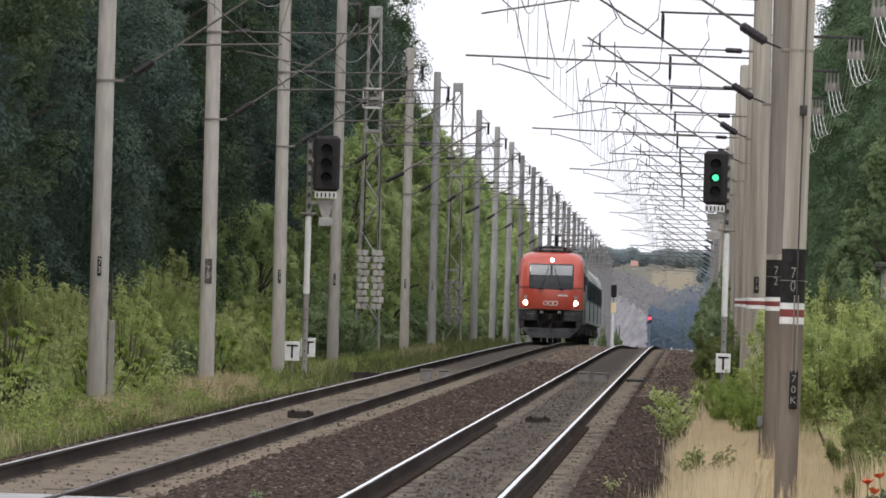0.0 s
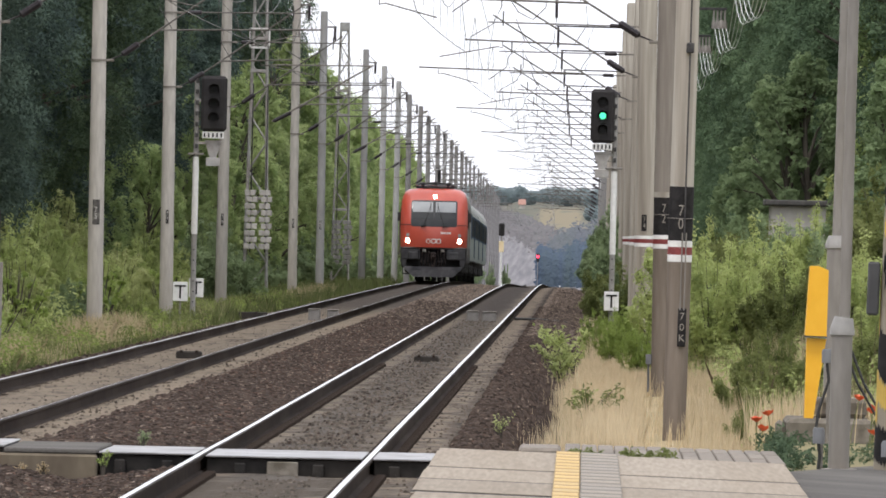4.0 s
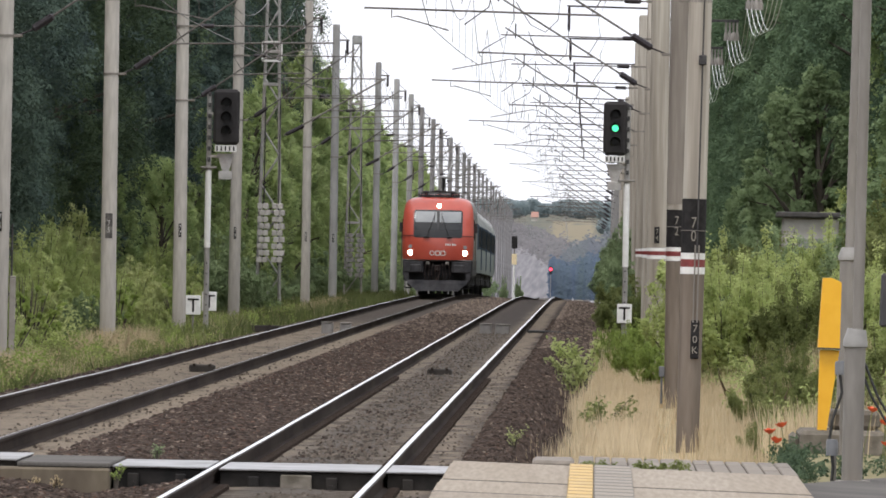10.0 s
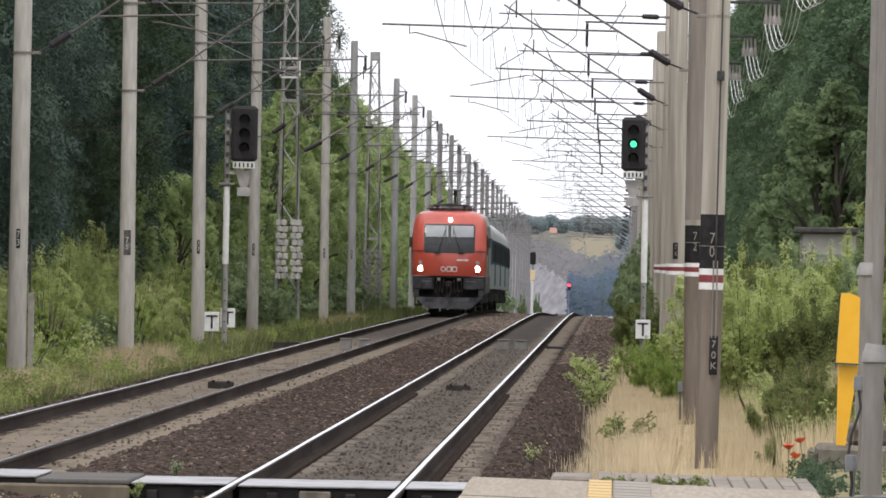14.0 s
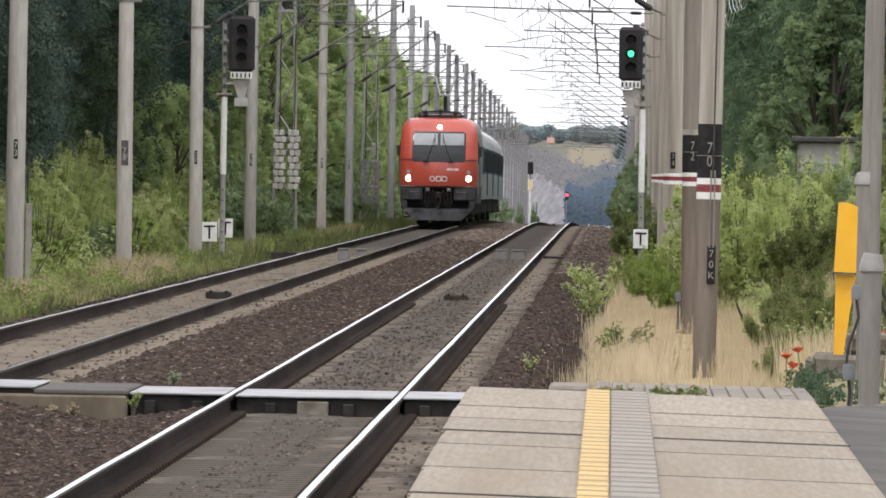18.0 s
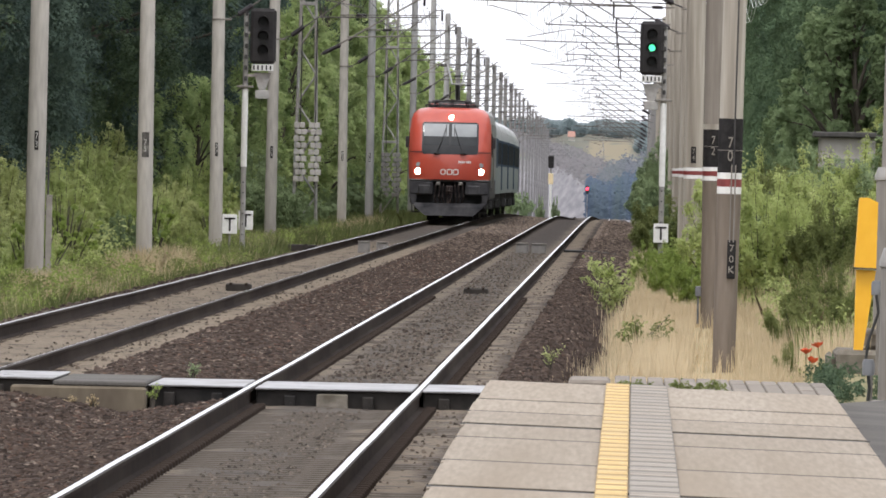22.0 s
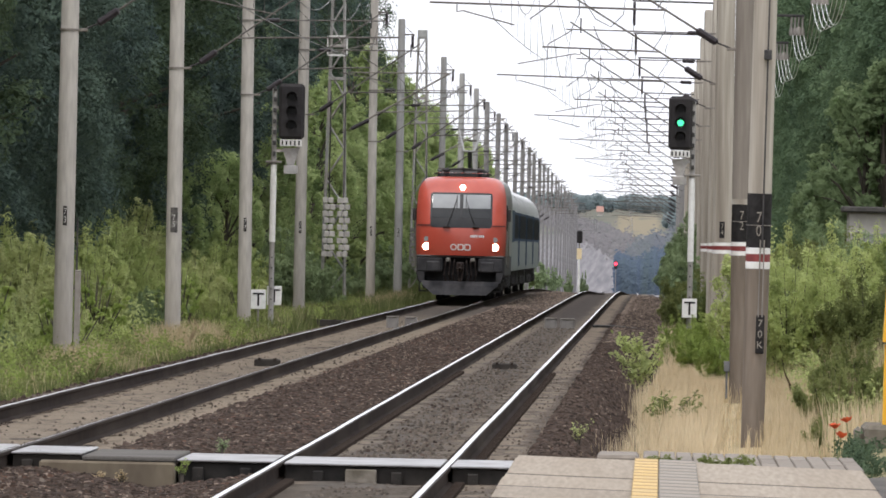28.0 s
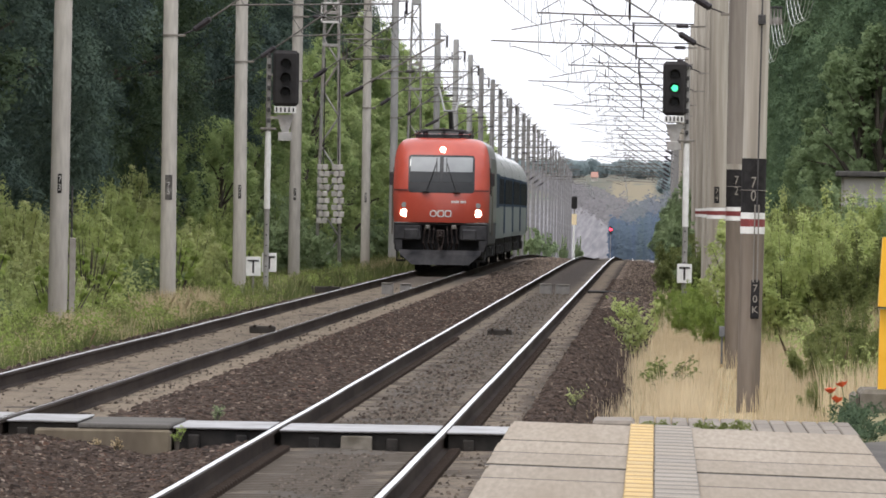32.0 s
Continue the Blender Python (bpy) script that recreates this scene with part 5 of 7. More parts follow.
def sapling_mesh(seed, h, lean, n, leaf, material):
    """A sparse young shoot: thin arching stems with loose leaves along them."""
    rng = np.random.default_rng(seed)
    stems = []
    cs = []
    for i in range(9):
        a = rng.uniform(0, 6.28)
        out = h * rng.uniform(0.15, 0.55)
        top = h * rng.uniform(0.55, 1.0)
        tip = Vector((math.cos(a) * out + lean * top, math.sin(a) * out, top))
        mid = Vector((tip.x * 0.35, tip.y * 0.35, top * 0.62))
        stems.append(Geo().tube([(0, 0, -0.1), mid, tip], [0.01, 0.007, 0.003], 5).mesh("stem", BARK))
        for k in range(n // 9):
            f = 0.35 + 0.65 * rng.random()
            p = mid.lerp(tip, (f - 0.35) / 0.65) if f > 0.5 else Vector((0, 0, 0)).lerp(mid, f / 0.5)
            cs.append((p.x + rng.normal(0, 0.055 * h), p.y + rng.normal(0, 0.055 * h), max(0.02, p.z + rng.normal(0, 0.04 * h))))
    c = np.array(cs)
    nrm = rng.normal(size=c.shape) * 0.5 + np.array([0, -0.3, 0.8])
    return stems, diamonds("foliage", c, nrm, leaf, leaf * 0.5, rng, material)


def put_sapling(t, seed, h, lean, n, leaf, material):
    stems, leaves = sapling_mesh(seed, h, lean, n, leaf, material)
    for me in stems:
        part("stem", me, None, t)
    part("foliage", leaves, None, t)


def plant(name, meshes, parts, m, label, category, group):
    t = thing(name, m, label, category, group)
    for pn, me in zip(parts, meshes):
        part(pn, me, None, t)
    return t


def build_vegetation():
    rng = random.Random(21)
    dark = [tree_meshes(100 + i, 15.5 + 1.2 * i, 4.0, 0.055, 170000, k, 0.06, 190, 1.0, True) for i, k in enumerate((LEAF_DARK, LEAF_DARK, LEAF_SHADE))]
    wood = [tree_meshes(150 + i, 15.5 + 2 * i, 4.0, 0.055, 170000, LEAF_WOOD, 0.06, 190, 1.0, True) for i in range(2)]
    mid = [tree_meshes(200 + i, 8.2 + 0.8 * i, 1.9, 0.055, 42000, LEAF_MID, 0.08, 64, 1.8) for i in range(3)]
    grey = [tree_meshes(300 + i, 6.0 + i, 1.5, 0.05, 30000, LEAF_GREY, 0.06, 54, 1.5) for i in range(2)]
    bush = [bush_mesh(400 + i, 2.2 + 0.25 * i, 1.5, 0.036, 22000, k) for i, k in enumerate((LEAF_BUSH, LEAF_OLIVE, LEAF_DEEP, LEAF_BUSH, LEAF_OLIVE, LEAF_FRESH))]
    fresh = [bush_mesh(500 + i, 1.5, 0.7, 0.05, 1700, LEAF_FRESH) for i in range(2)]

    far_bush = [bush_mesh(450 + i, 2.5, 1.5, 0.075, 3200, None) for i in range(2)]
    far_leaves = []

    def put(name, meshes, x, y, s, label, category, group, sz=1.0, sink=0.1):
        k = pose(x + bend(y), y, ground_z(x + bend(y), y) - sink, 0, 0, rng.uniform(0, 360)) @ Matrix.Diagonal((s, s, s * sz, 1))
        if name == "bush" and y > 400:
            me = rng.choice(far_bush)[1]
            co = np.empty(len(me.vertices) * 3, np.float32)
            me.vertices.foreach_get("co", co)
            far_leaves.append(co.reshape(-1, 3) @ np.array(k.to_3x3()).T + np.array(k.translation))
            return
        parts = ("trunk", "crown") if "tree" in name or "sapling" in name else ("woody_base", "foliage")
        plant(name, rng.choice(meshes), parts, k, label, category, group)

    # dark forest behind the left side of the line
    y = 190
    while y < 610:
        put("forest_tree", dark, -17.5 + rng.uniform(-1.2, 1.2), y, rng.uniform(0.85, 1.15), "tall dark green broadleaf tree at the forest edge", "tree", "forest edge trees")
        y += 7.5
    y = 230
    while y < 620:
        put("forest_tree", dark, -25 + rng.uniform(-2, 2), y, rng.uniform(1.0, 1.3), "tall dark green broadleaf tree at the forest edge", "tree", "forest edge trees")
        y += 14
    # lighter young trees along the left masts
    y = 375
    while y < 1000:
        put("young_tree", mid, -12.8 + rng.uniform(-0.9, 0.7), y, rng.uniform(0.72, 1.12) * min(1.02, 0.5 + (y - 375) / 420), "light green young tree behind the masts", "tree", "young trees along the line")
        y += rng.uniform(6, 11)
    # bushes between the masts and the forest
    pale = [bush[i] for i in (0, 1, 3, 4)]
    y = 172
    while y < 420:
        put("bush", bush, -11.4 + rng.uniform(-0.35, 0.35), y + rng.uniform(-3, 3), rng.uniform(0.3, 0.5), "low green bush beside the line", "bush", "bushes along the line")
        y += 6
    y = 170
    while y < 420:
        for x in (-12.2, -13.9, -15.4):
            size = (rng.uniform(0.6, 1.05) if y > 265 else rng.uniform(0.48, 0.68)) * (0.75 if x > -13 else 1)
            if x / y < -0.04:
                size = min(size, 0.42 + 0.0011 * y)
            put("bush", bush if y < 265 else pale, x + rng.uniform(-0.6, 0.6), y + rng.uniform(-2.5, 2.5), size, "dense green bush beside the line", "bush", "bushes along the line")
        y += 6.2
    while y < 1000:
        put("bush", bush, -11.2 + rng.uniform(-0.4, 0.4), y, rng.uniform(0.5, 0.9), "dense green bush beside the line", "bush", "bushes along the line")
        y += 13
    while y < 1350:
        put("bush", bush, -10.6 + rng.uniform(-0.5, 0.5), y, rng.uniform(0.9, 1.3), "dense green bush beside the line", "bush", "bushes along the line")
        y += 16
    for x, y, s in ((-10.9, 396, 0.95), (-10.3, 399, 0.65), (-9.75, 399.5, 0.45), (-10.6, 350, 0.5), (-10.5, 320, 0.42), (-10.7, 285, 0.45)):
        put("bush", bush[2:4], x, y, s, "dark green bush in front of a mast foot", "bush", "bushes along the line")
    for x, y, s in ((-10.4, 236, 0.9), (-10.9, 214, 1.1), (-11.0, 262, 0.9), (-10.7, 300, 0.9), (-10.6, 345, 0.9), (-11.3, 190, 1.0)):
        put("shrub", fresh, x, y, s * 1.2, "fresh light green shrub beside a mast", "shrub", "light green shrubs")
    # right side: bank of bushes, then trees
    # bushes in the darkened copy of the olive leaf, for the shaded bank
    shaded_bush = [bush_mesh(420 + i, 2.3 + 0.2 * i, 1.5, 0.036, 22000, LEAF_OLIVE_SHADED) for i in range(2)]
    bank = [shaded_bush[0], shaded_bush[1], bush[4], shaded_bush[0], bush[2], shaded_bush[1]]
    y = 200
    while y < 400:
        for x in (3.2, 4.6, 6.1):
            if rng.random() < (0.72 if y < 270 else 0.85):
                size = rng.uniform(0.4, 0.6) if y < 232 else rng.uniform(0.55, 0.82) if y < 262 else rng.uniform(0.75, 1.1)
                if 0.0165 < x / y < 0.0205:
                    size = min(size, 0.66)
                put("bush", bank, x + rng.uniform(-0.5, 0.5) + (y - 208) * 0.004, y + rng.uniform(-3, 3), size, "dense green bush on the bank", "bush", "bushes along the line")
        y += 8 if y < 262 else 9
    y = 250
    while y < 900:
        put("bush", bank, 2.3 + rng.uniform(-0.4, 0.4), y, rng.uniform(0.6, 0.95), "dense green bush on the bank", "bush", "bushes along the line")
        y += 11
    y = 340
    while y < 900:
        put("bush", bank, 1.0 + rng.uniform(-0.25, 0.3), y, rng.uniform(0.6, 0.8), "dense green bush on the bank", "bush", "bushes along the line", 1.6 if y > 400 else 1.0)
        y += 11
    for x, y, s in ((1.15, 470, 1.0), (1.3, 500, 1.15), (0.95, 530, 1.05), (1.6, 520, 1.3), (1.7, 445, 1.1), (1.45, 425, 0.95)):
        put("tall_shrub", bush[2:3], x, y, s, "tall green shrub close beside the masts", "shrub", "tall shrubs beside the masts", 1.15)
    for x, y, s in ((2.3, 182, 0.5), (2.9, 176, 0.5), (3.4, 168, 0.5), (3.9, 185, 0.6), (2.1, 160, 0.38), (2.35, 166, 0.42)):
        put("bush", shaded_bush, x, y, s * 0.9, "low green bush in dry grass", "bush", "bushes along the line")
    y = 345
    while y < 560:
        put("young_tree", grey, 5.9 + rng.uniform(-0.6, 0.8), y, rng.uniform(0.75, 1.0), "greyish green slender tree on the bank", "tree", "young trees along the line")
        y += 21
    y = 285
    while y < 420:
        put("bush", bank, 7.4 + rng.uniform(-0.6, 0.6), y, rng.uniform(1.0, 1.35), "tall green bush before the trees of the bank", "bush", "bushes along the line")
        y += 11
    for x, y, s in ((4.75, 318, 0.84), (4.2, 321, 0.84), (5.3, 312, 0.6)):
        put("bush", shaded_bush, x, y, s, "dense green bush in front of the shed", "bush", "bushes along the line")
    for x, y, s in ((4.85, 323, 0.42), (4.95, 345, 0.95), (5.35, 352, 0.85), (6.5, 346, 0.82), (6.9, 301, 0.9), (7.3, 279, 0.8)):
        put("young_tree", grey, x, y, s, "greyish green slender tree on the bank", "tree", "young trees along the line", 0.9)
    y = 340
    while y < 520:
        put("young_tree", mid, 8.3 + rng.uniform(-0.8, 0.8), y, rng.uniform(0.75, 1.0), "light green young tree on the bank", "tree", "young trees along the line")
        y += 26
    y = 330
    while y < 900:
        put("forest_tree", wood, 9.6 + rng.uniform(-1.2, 1.2), y, rng.uniform(0.8, 1.1), "tall mid green broadleaf tree on the bank", "tree", "forest edge trees")
        y += 9 if y < 700 else 16
    # sapling and weeds beside the right track
    for x, y, s in ((1.0, 236, 0.33), (0.62, 258, 0.3), (0.35, 275, 0.34), (0.85, 270, 0.38)):
        put("shrub", [bush[0], bush[5]], x, y, s, "fresh green leafy weed at the edge of the ballast", "shrub", "light green shrubs", 1.0, 0.0)

    tagged(new("far_bushes", loose_quads("far_bushes", np.concatenate(far_leaves), 4, LEAF_DEEP)), "rows of green bushes far along the line", "bushes", kind="stuff")
    for seed, x, y, z, h, k in ((71, -4.22, 120.2, -0.17, 0.2, LEAF_FRESH), (72, -4.1, 127.2, -0.08, 0.2, LEAF_DEEP), (73, -4.75, 120.1, -0.24, 0.16, GRASS_DRY), (74, -4.95, 120.05, -0.24, 0.14, GRASS_DRY), (75, -0.55, 96, -0.1, 0.4, LEAF_DEEP), (76, -0.75, 119, -0.2, 0.2, LEAF_DEEP), (77, -0.9, 150, -0.26, 0.32, LEAF_OLIVE)):
        t = thing("weed_tuft", pose(x, y, z), "small weed tuft growing at the edge of the crossing", "weed", "weed tufts")
        put_sapling(t, seed, h, 0.1, 160, 0.014, k)
    for x, y in ((-5.05, 745), (-4.3, 752)):
        put("shrub", bush[2:3], x, y, 0.26, "slim dark green shrub between the tracks beyond the crest", "shrub", "shrubs between the tracks", 2.6)
    for seed, x, y, h, lean, n, leaf, k in ((61, -0.3, 236, 0.95, -0.25, 420, 0.048, LEAF_BUSH), (62, -0.2, 252, 1.05, -0.2, 480, 0.048, LEAF_OLIVE), (64, -0.02, 196, 0.5, 0.1, 160, 0.04, LEAF_OLIVE), (63, 0.12, 185, 0.75, 0.15, 300, 0.04, LEAF_OLIVE_SHADED)):
        t = thing("sapling", pose(x, y, ground_z(x, y) - 0.05), "sparse green sapling leaning over the ballast edge", "sapling", "light green shrubs")
        put_sapling(t, seed, h, lean, n, leaf, k)


def build_grass():
    rng = np.random.default_rng(8)

    def field(name, bands, material, label, lean=0.22):
        co = []
        hs, ws = [], []
        for x0, x1, y0, y1, n, h, w, edge in bands:
            ys = y0 * (y1 / y0) ** rng.random(n)
            xs = rng.uniform(x0, x1, n) + rng.normal(0, edge, n)
            patch = np.array([noise.noise((a * 0.9, b * 0.16, h * 9)) for a, b in zip(xs, ys)])
            keep = (patch > rng.uniform(-0.45, 0.35 if h != 0.4 else -0.3, n))
            for mx, my in ((1.19, 175), (1.22, 223)):
                keep &= ~((np.abs(xs / ys * my - mx) < 0.2) & (ys < my + 0.3) & (rng.random(n) > 0.02))
            xs, ys = xs[keep], ys[keep]
            co.append(np.stack([xs, ys], 1))
            hs.append(np.full(len(xs), h))
            ws.append(np.full(len(xs), w))
        xy = np.concatenate(co)
        z = np.array([max(ground_z(a, b), -9) for a, b in xy]) - 0.03
        me = blades(name, xy, z, np.concatenate(hs), np.concatenate(ws), rng, material, lean)
        tagged(new(name, me), label, "grass", kind="stuff")
    field("dry_grass", [(0.08, 1.15, 128, 268, 76000, 0.4, 0.0095, 0.08), (0.15, 1.9, 128, 200, 5000, 0.58, 0.006, 0.08), (0.1, 0.6, 268, 340, 5000, 0.7, 0.012, 0.1), (0.15, 2.3, 126, 200, 3500, 0.55, 0.011, 0.1),
                        (-0.35, 0.12, 98, 230, 9000, 0.45, 0.006, 0.1), (-0.65, -0.2, 140, 175, 500, 0.5, 0.008, 0.08)], GRASS_PALE, "tall pale straw-coloured grass beside the platform", 0.08)
    field("bank_grass", [(1.15, 1.75, 128, 268, 42000, 0.4, 0.0095, 0.08), (1.5, 2.4, 124, 230, 26000, 0.45, 0.009, 0.12), (2.2, 3.8, 140, 215, 17000, 0.6, 0.009, 0.15), (2.9, 6.0, 196, 262, 16000, 0.85, 0.008, 0.2), (2.0, 4.8, 118, 270, 26000, 0.55, 0.008, 0.2),
                         (1.6, 2.6, 121, 125, 900, 0.4, 0.008, 0.08)], GRASS_DRY, "dry brownish grass among the bushes of the bank", 0.1)
    field("dry_grass_tufts", [(-9.75, -9.1, 212, 226, 5500, 0.58, 0.009, 0.12), (-9.75, -8.9, 252, 276, 8500, 0.66, 0.009, 0.12), (-9.5, -8.7, 400, 480, 2500, 0.6, 0.014, 0.1), (-10, -8.5, 150, 400, 5000, 0.45, 0.009, 0.1)], GRASS_DRY, "tufts of dry grass among the green")
    field("green_grass", [(-10.9, -8.35, 125, 300, 60000, 0.27, 0.009, 0.08), (-11.2, -8.4, 300, 620, 30000, 0.55, 0.025, 0.1), (-14, -10.8, 125, 260, 24000, 0.6, 0.016, 0.2),
                          (2.3, 6, 120, 260, 9000, 0.5, 0.012, 0.2), (0.0, 1.4, 262, 420, 6000, 0.5, 0.018, 0.15)], GRASS_GREEN, "tall green grass and weeds beside the track")
    field("brown_stalks", [(-13.2, -10.9, 150, 235, 7000, 0.7, 0.008, 0.2), (-10.8, -9.4, 140, 300, 2500, 0.5, 0.006, 0.1), (2.4, 5.5, 150, 250, 3500, 0.85, 0.007, 0.2)], GRASS_BROWN, "dead brown stalks standing among green weeds", 0.16)
    field("seed_grass", [(-10.9, -8.7, 130, 320, 12000, 0.42, 0.008, 0.1), (-10.2, -8.7, 320, 430, 5000, 0.6, 0.012, 0.12)], GRASS_SEED, "tall pale green grass gone to seed", 0.14)


def build_weeds():
    """Low leafy weeds among the grass."""
    rng = np.random.default_rng(17)
    for name, x0, x1, y0, y1, n, h, leaf, material in (("leafy_weeds", -10.9, -8.6, 130, 420, 800, 0.44, 0.03, LEAF_OLIVE_SHADED), ("pale_weeds", -10.9, -8.5, 130, 420, 300, 0.55, 0.03, LEAF_FRESH),
                                                       ("olive_weeds", -13.5, -10.5, 140, 300, 420, 0.8, 0.04, LEAF_OLIVE), ("bank_weeds", 2.2, 4.8, 125, 260, 420, 0.6, 0.035, LEAF_OLIVE),
                                                       ("edge_weeds", -0.12, 0.7, 93.4, 94.6, 40, 0.07, 0.012, LEAF_OLIVE_SHADED), ("corner_weeds", 1.52, 1.75, 102, 112, 30, 0.2, 0.018, LEAF_SHADE), ("corner_herbs", 1.75, 2.6, 103, 117, 30, 0.1, 0.014, LEAF_SHADE)):
        ys = y0 * (y1 / y0) ** rng.random(n)
        xs = rng.uniform(x0, x1, n)
        cs, rs = [], []
        for x, y in zip(xs, ys):
            hh = h * rng.uniform(0.5, 1.35)
            k = 6
            base = ground_z(x, y) if name != "edge_weeds" else 0.46
            cs.append(np.column_stack([rng.normal(x, hh * 0.22, k), rng.normal(y, hh * 0.35, k), base + hh * (0.15 + 0.8 * rng.random(k) ** 0.8)]))
            rs.append(np.full(k, hh * 0.3))
        c, r = np.concatenate(cs), np.concatenate(rs)
        ways = rng.normal(size=c.shape) * 0.55 + np.array([0, -0.2, 0.8])
        lift = np.array([0, 0, 10.0])
        ob = new(name, fans(name, rng, c + lift, ways, r, 14, leaf, material))
        ob.location.z = -10
        tagged(ob, "low leafy green weeds among the grass", "weeds", kind="stuff")


def build_distance():
    rng = np.random.default_rng(31)

    def woods(name, n, xs, ys, hs, leaf, material, label, slim=1.0):
        blobs = []
        for _ in range(n):
            x, y, h = rng.uniform(*xs), rng.uniform(*ys), rng.uniform(*hs)
            z = ground_z(x, y)
            blobs.append((x, y, z + h * 0.5, h * 0.6 * slim * slim, h * 0.6 * slim, h * 0.55))
        b = np.array(blobs)
        b[:, 2] += 20
        k = rng.integers(0, n, n * 800)
        d = rng.normal(size=(n * 800, 3))
        d /= np.linalg.norm(d, axis=1, keepdims=True)
        c = b[k, :3] + d * b[k, 3:6] * rng.random((n * 800, 1)) ** 0.4
        me = diamonds(name, c, d * 0.35 + rng.normal(size=d.shape) * 0.5 + np.array([0, -0.3, 0.7]), leaf, leaf * 0.6, rng, material)
        ob = new(name, me)
        ob.location.z = -20
        tagged(ob, label, "woods", kind="stuff")
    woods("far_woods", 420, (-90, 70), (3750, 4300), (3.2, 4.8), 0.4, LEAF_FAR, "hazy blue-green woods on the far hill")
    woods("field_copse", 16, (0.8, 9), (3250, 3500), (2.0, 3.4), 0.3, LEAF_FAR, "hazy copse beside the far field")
    def haze(name, n, place, leaf, material, label, category):
        """Stand-in for haze: loose leaves in haze colours that thin out upwards."""
        c = np.array([place() for _ in range(n)])
        c[:, 2] += 20
        ob = new(name, diamonds(name, c, rng.normal(size=c.shape) * 0.25 + np.array([0, -0.6, 0.8]), leaf, leaf * 0.7, rng, material))
        ob.location.z = -20
        tagged(ob, label, category, kind="stuff")

    def thicket():
        x, y = -0.4 + 6.0 * math.sin(rng.uniform(-1.5, 1.5)) + rng.normal(0, 0.12), rng.uniform(1850, 2050)
        top = 5.6 + 1.2 * noise.noise((x * 0.45, 0.3, 5)) + 0.15 * x
        return x, y, ground_z(x, y) + top * rng.random() ** 0.75 + rng.normal(0, 0.5)

    def scrub():
        x, y = rng.uniform(-6.5, 8), rng.uniform(2300, 2500)
        top = 6.8 + 1.5 * noise.noise((x * 0.4, 0.6, 2)) + 0.9 * min(0, x + 2.0)
        return x, y, ground_z(x, y) + max(0.5, top) * rng.random() + abs(rng.normal(0, 0.8))

    def hedge():
        y = rng.uniform(2560, 3650)
        x = float(np.interp(y, (2588, 2904, 3207, 3700), (-4.8, -11.5, -20.8, -40))) + rng.normal(0, 2.0)
        return x, y, ground_z(x, y) + 3.6 * rng.random() ** 1.4 + rng.normal(0, 0.4)
    haze("far_thicket", 15000, thicket, 0.3, HAZE_SLOPE, "loose blue leaves standing in for haze beyond the crest", "thicket")
    haze("far_scrub", 9000, scrub, 0.32, HAZE_SCRUB, "loose grey leaves standing in for haze beyond the crest", "scrub")
    haze("far_hedge", 9000, hedge, 0.42, HAZE_HEDGE, "loose brownish leaves standing in for far masts in haze", "hedge")
    h = thing("house", pose(-17, 3680, ground_z(-17, 3680)) @ Matrix.Diagonal((0.75, 0.75, 0.75, 1)), "far house with an orange tiled roof among trees", "house")
    part("wall", Geo().box(-1.2, 1.2, -2, 2, -1, 1.5, 0.05), WALL_PLASTER, h)
    part("roof", Geo().add([(-1.4, -2.4, 1.4), (1.4, -2.4, 1.4), (1.4, 2.4, 1.4), (-1.4, 2.4, 1.4), (-1.3, 0, 3.4), (1.3, 0, 3.4)],
                           [(0, 1, 5, 4), (2, 3, 4, 5), (0, 4, 3), (1, 2, 5), (3, 2, 1, 0)]), ROOF_TILE, h)


# ---- the train ----
TRAIN = []
NOSE_Z = [1.48, 1.7, 1.9, 2.1, 2.3, 2.45, 2.6, 2.8, 3.0, 3.2, 3.42, 3.55, 3.68, 3.8, 3.89, 3.97, 4.01, 4.05]
NOSE_W = [1.44, 1.455, 1.46, 1.465, 1.465, 1.465, 1.465, 1.46, 1.457, 1.45, 1.435, 1.415, 1.385, 1.34, 1.28, 1.19, 1.1, 0.85]
NOSE_Y = [0.03, 0.0, 0.0, 0.01, 0.03, 0.07, 0.12, 0.2, 0.29, 0.39, 0.53, 0.63, 0.75, 0.88, 1.0, 1.14, 1.25, 1.4]


def nose(x, z):
    """How far back the locomotive's front lies at (x, z)."""
    w = float(np.interp(z, NOSE_Z, NOSE_W))
    u = min(1.0, abs(x) / w)
    return float(np.interp(z, NOSE_Z, NOSE_Y)) + 0.16 * u * u + 0.35 * u ** 10


def patch(x0, x1, z0, z1, proud=0.006, nx=10, nz=8, y_of=nose):
    """A thin sheet that follows the curved front."""
    g = Geo()
    vs = [(x0 + (x1 - x0) * i / nx, y_of(x0 + (x1 - x0) * i / nx, z0 + (z1 - z0) * j / nz) - proud, z0 + (z1 - z0) * j / nz) for j in range(nz + 1) for i in range(nx + 1)]
    n = nx + 1
    return g.add(vs, [(j * n + i, j * n + i + 1, (j + 1) * n + i + 1, (j + 1) * n + i) for j in range(nz) for i in range(nx)])


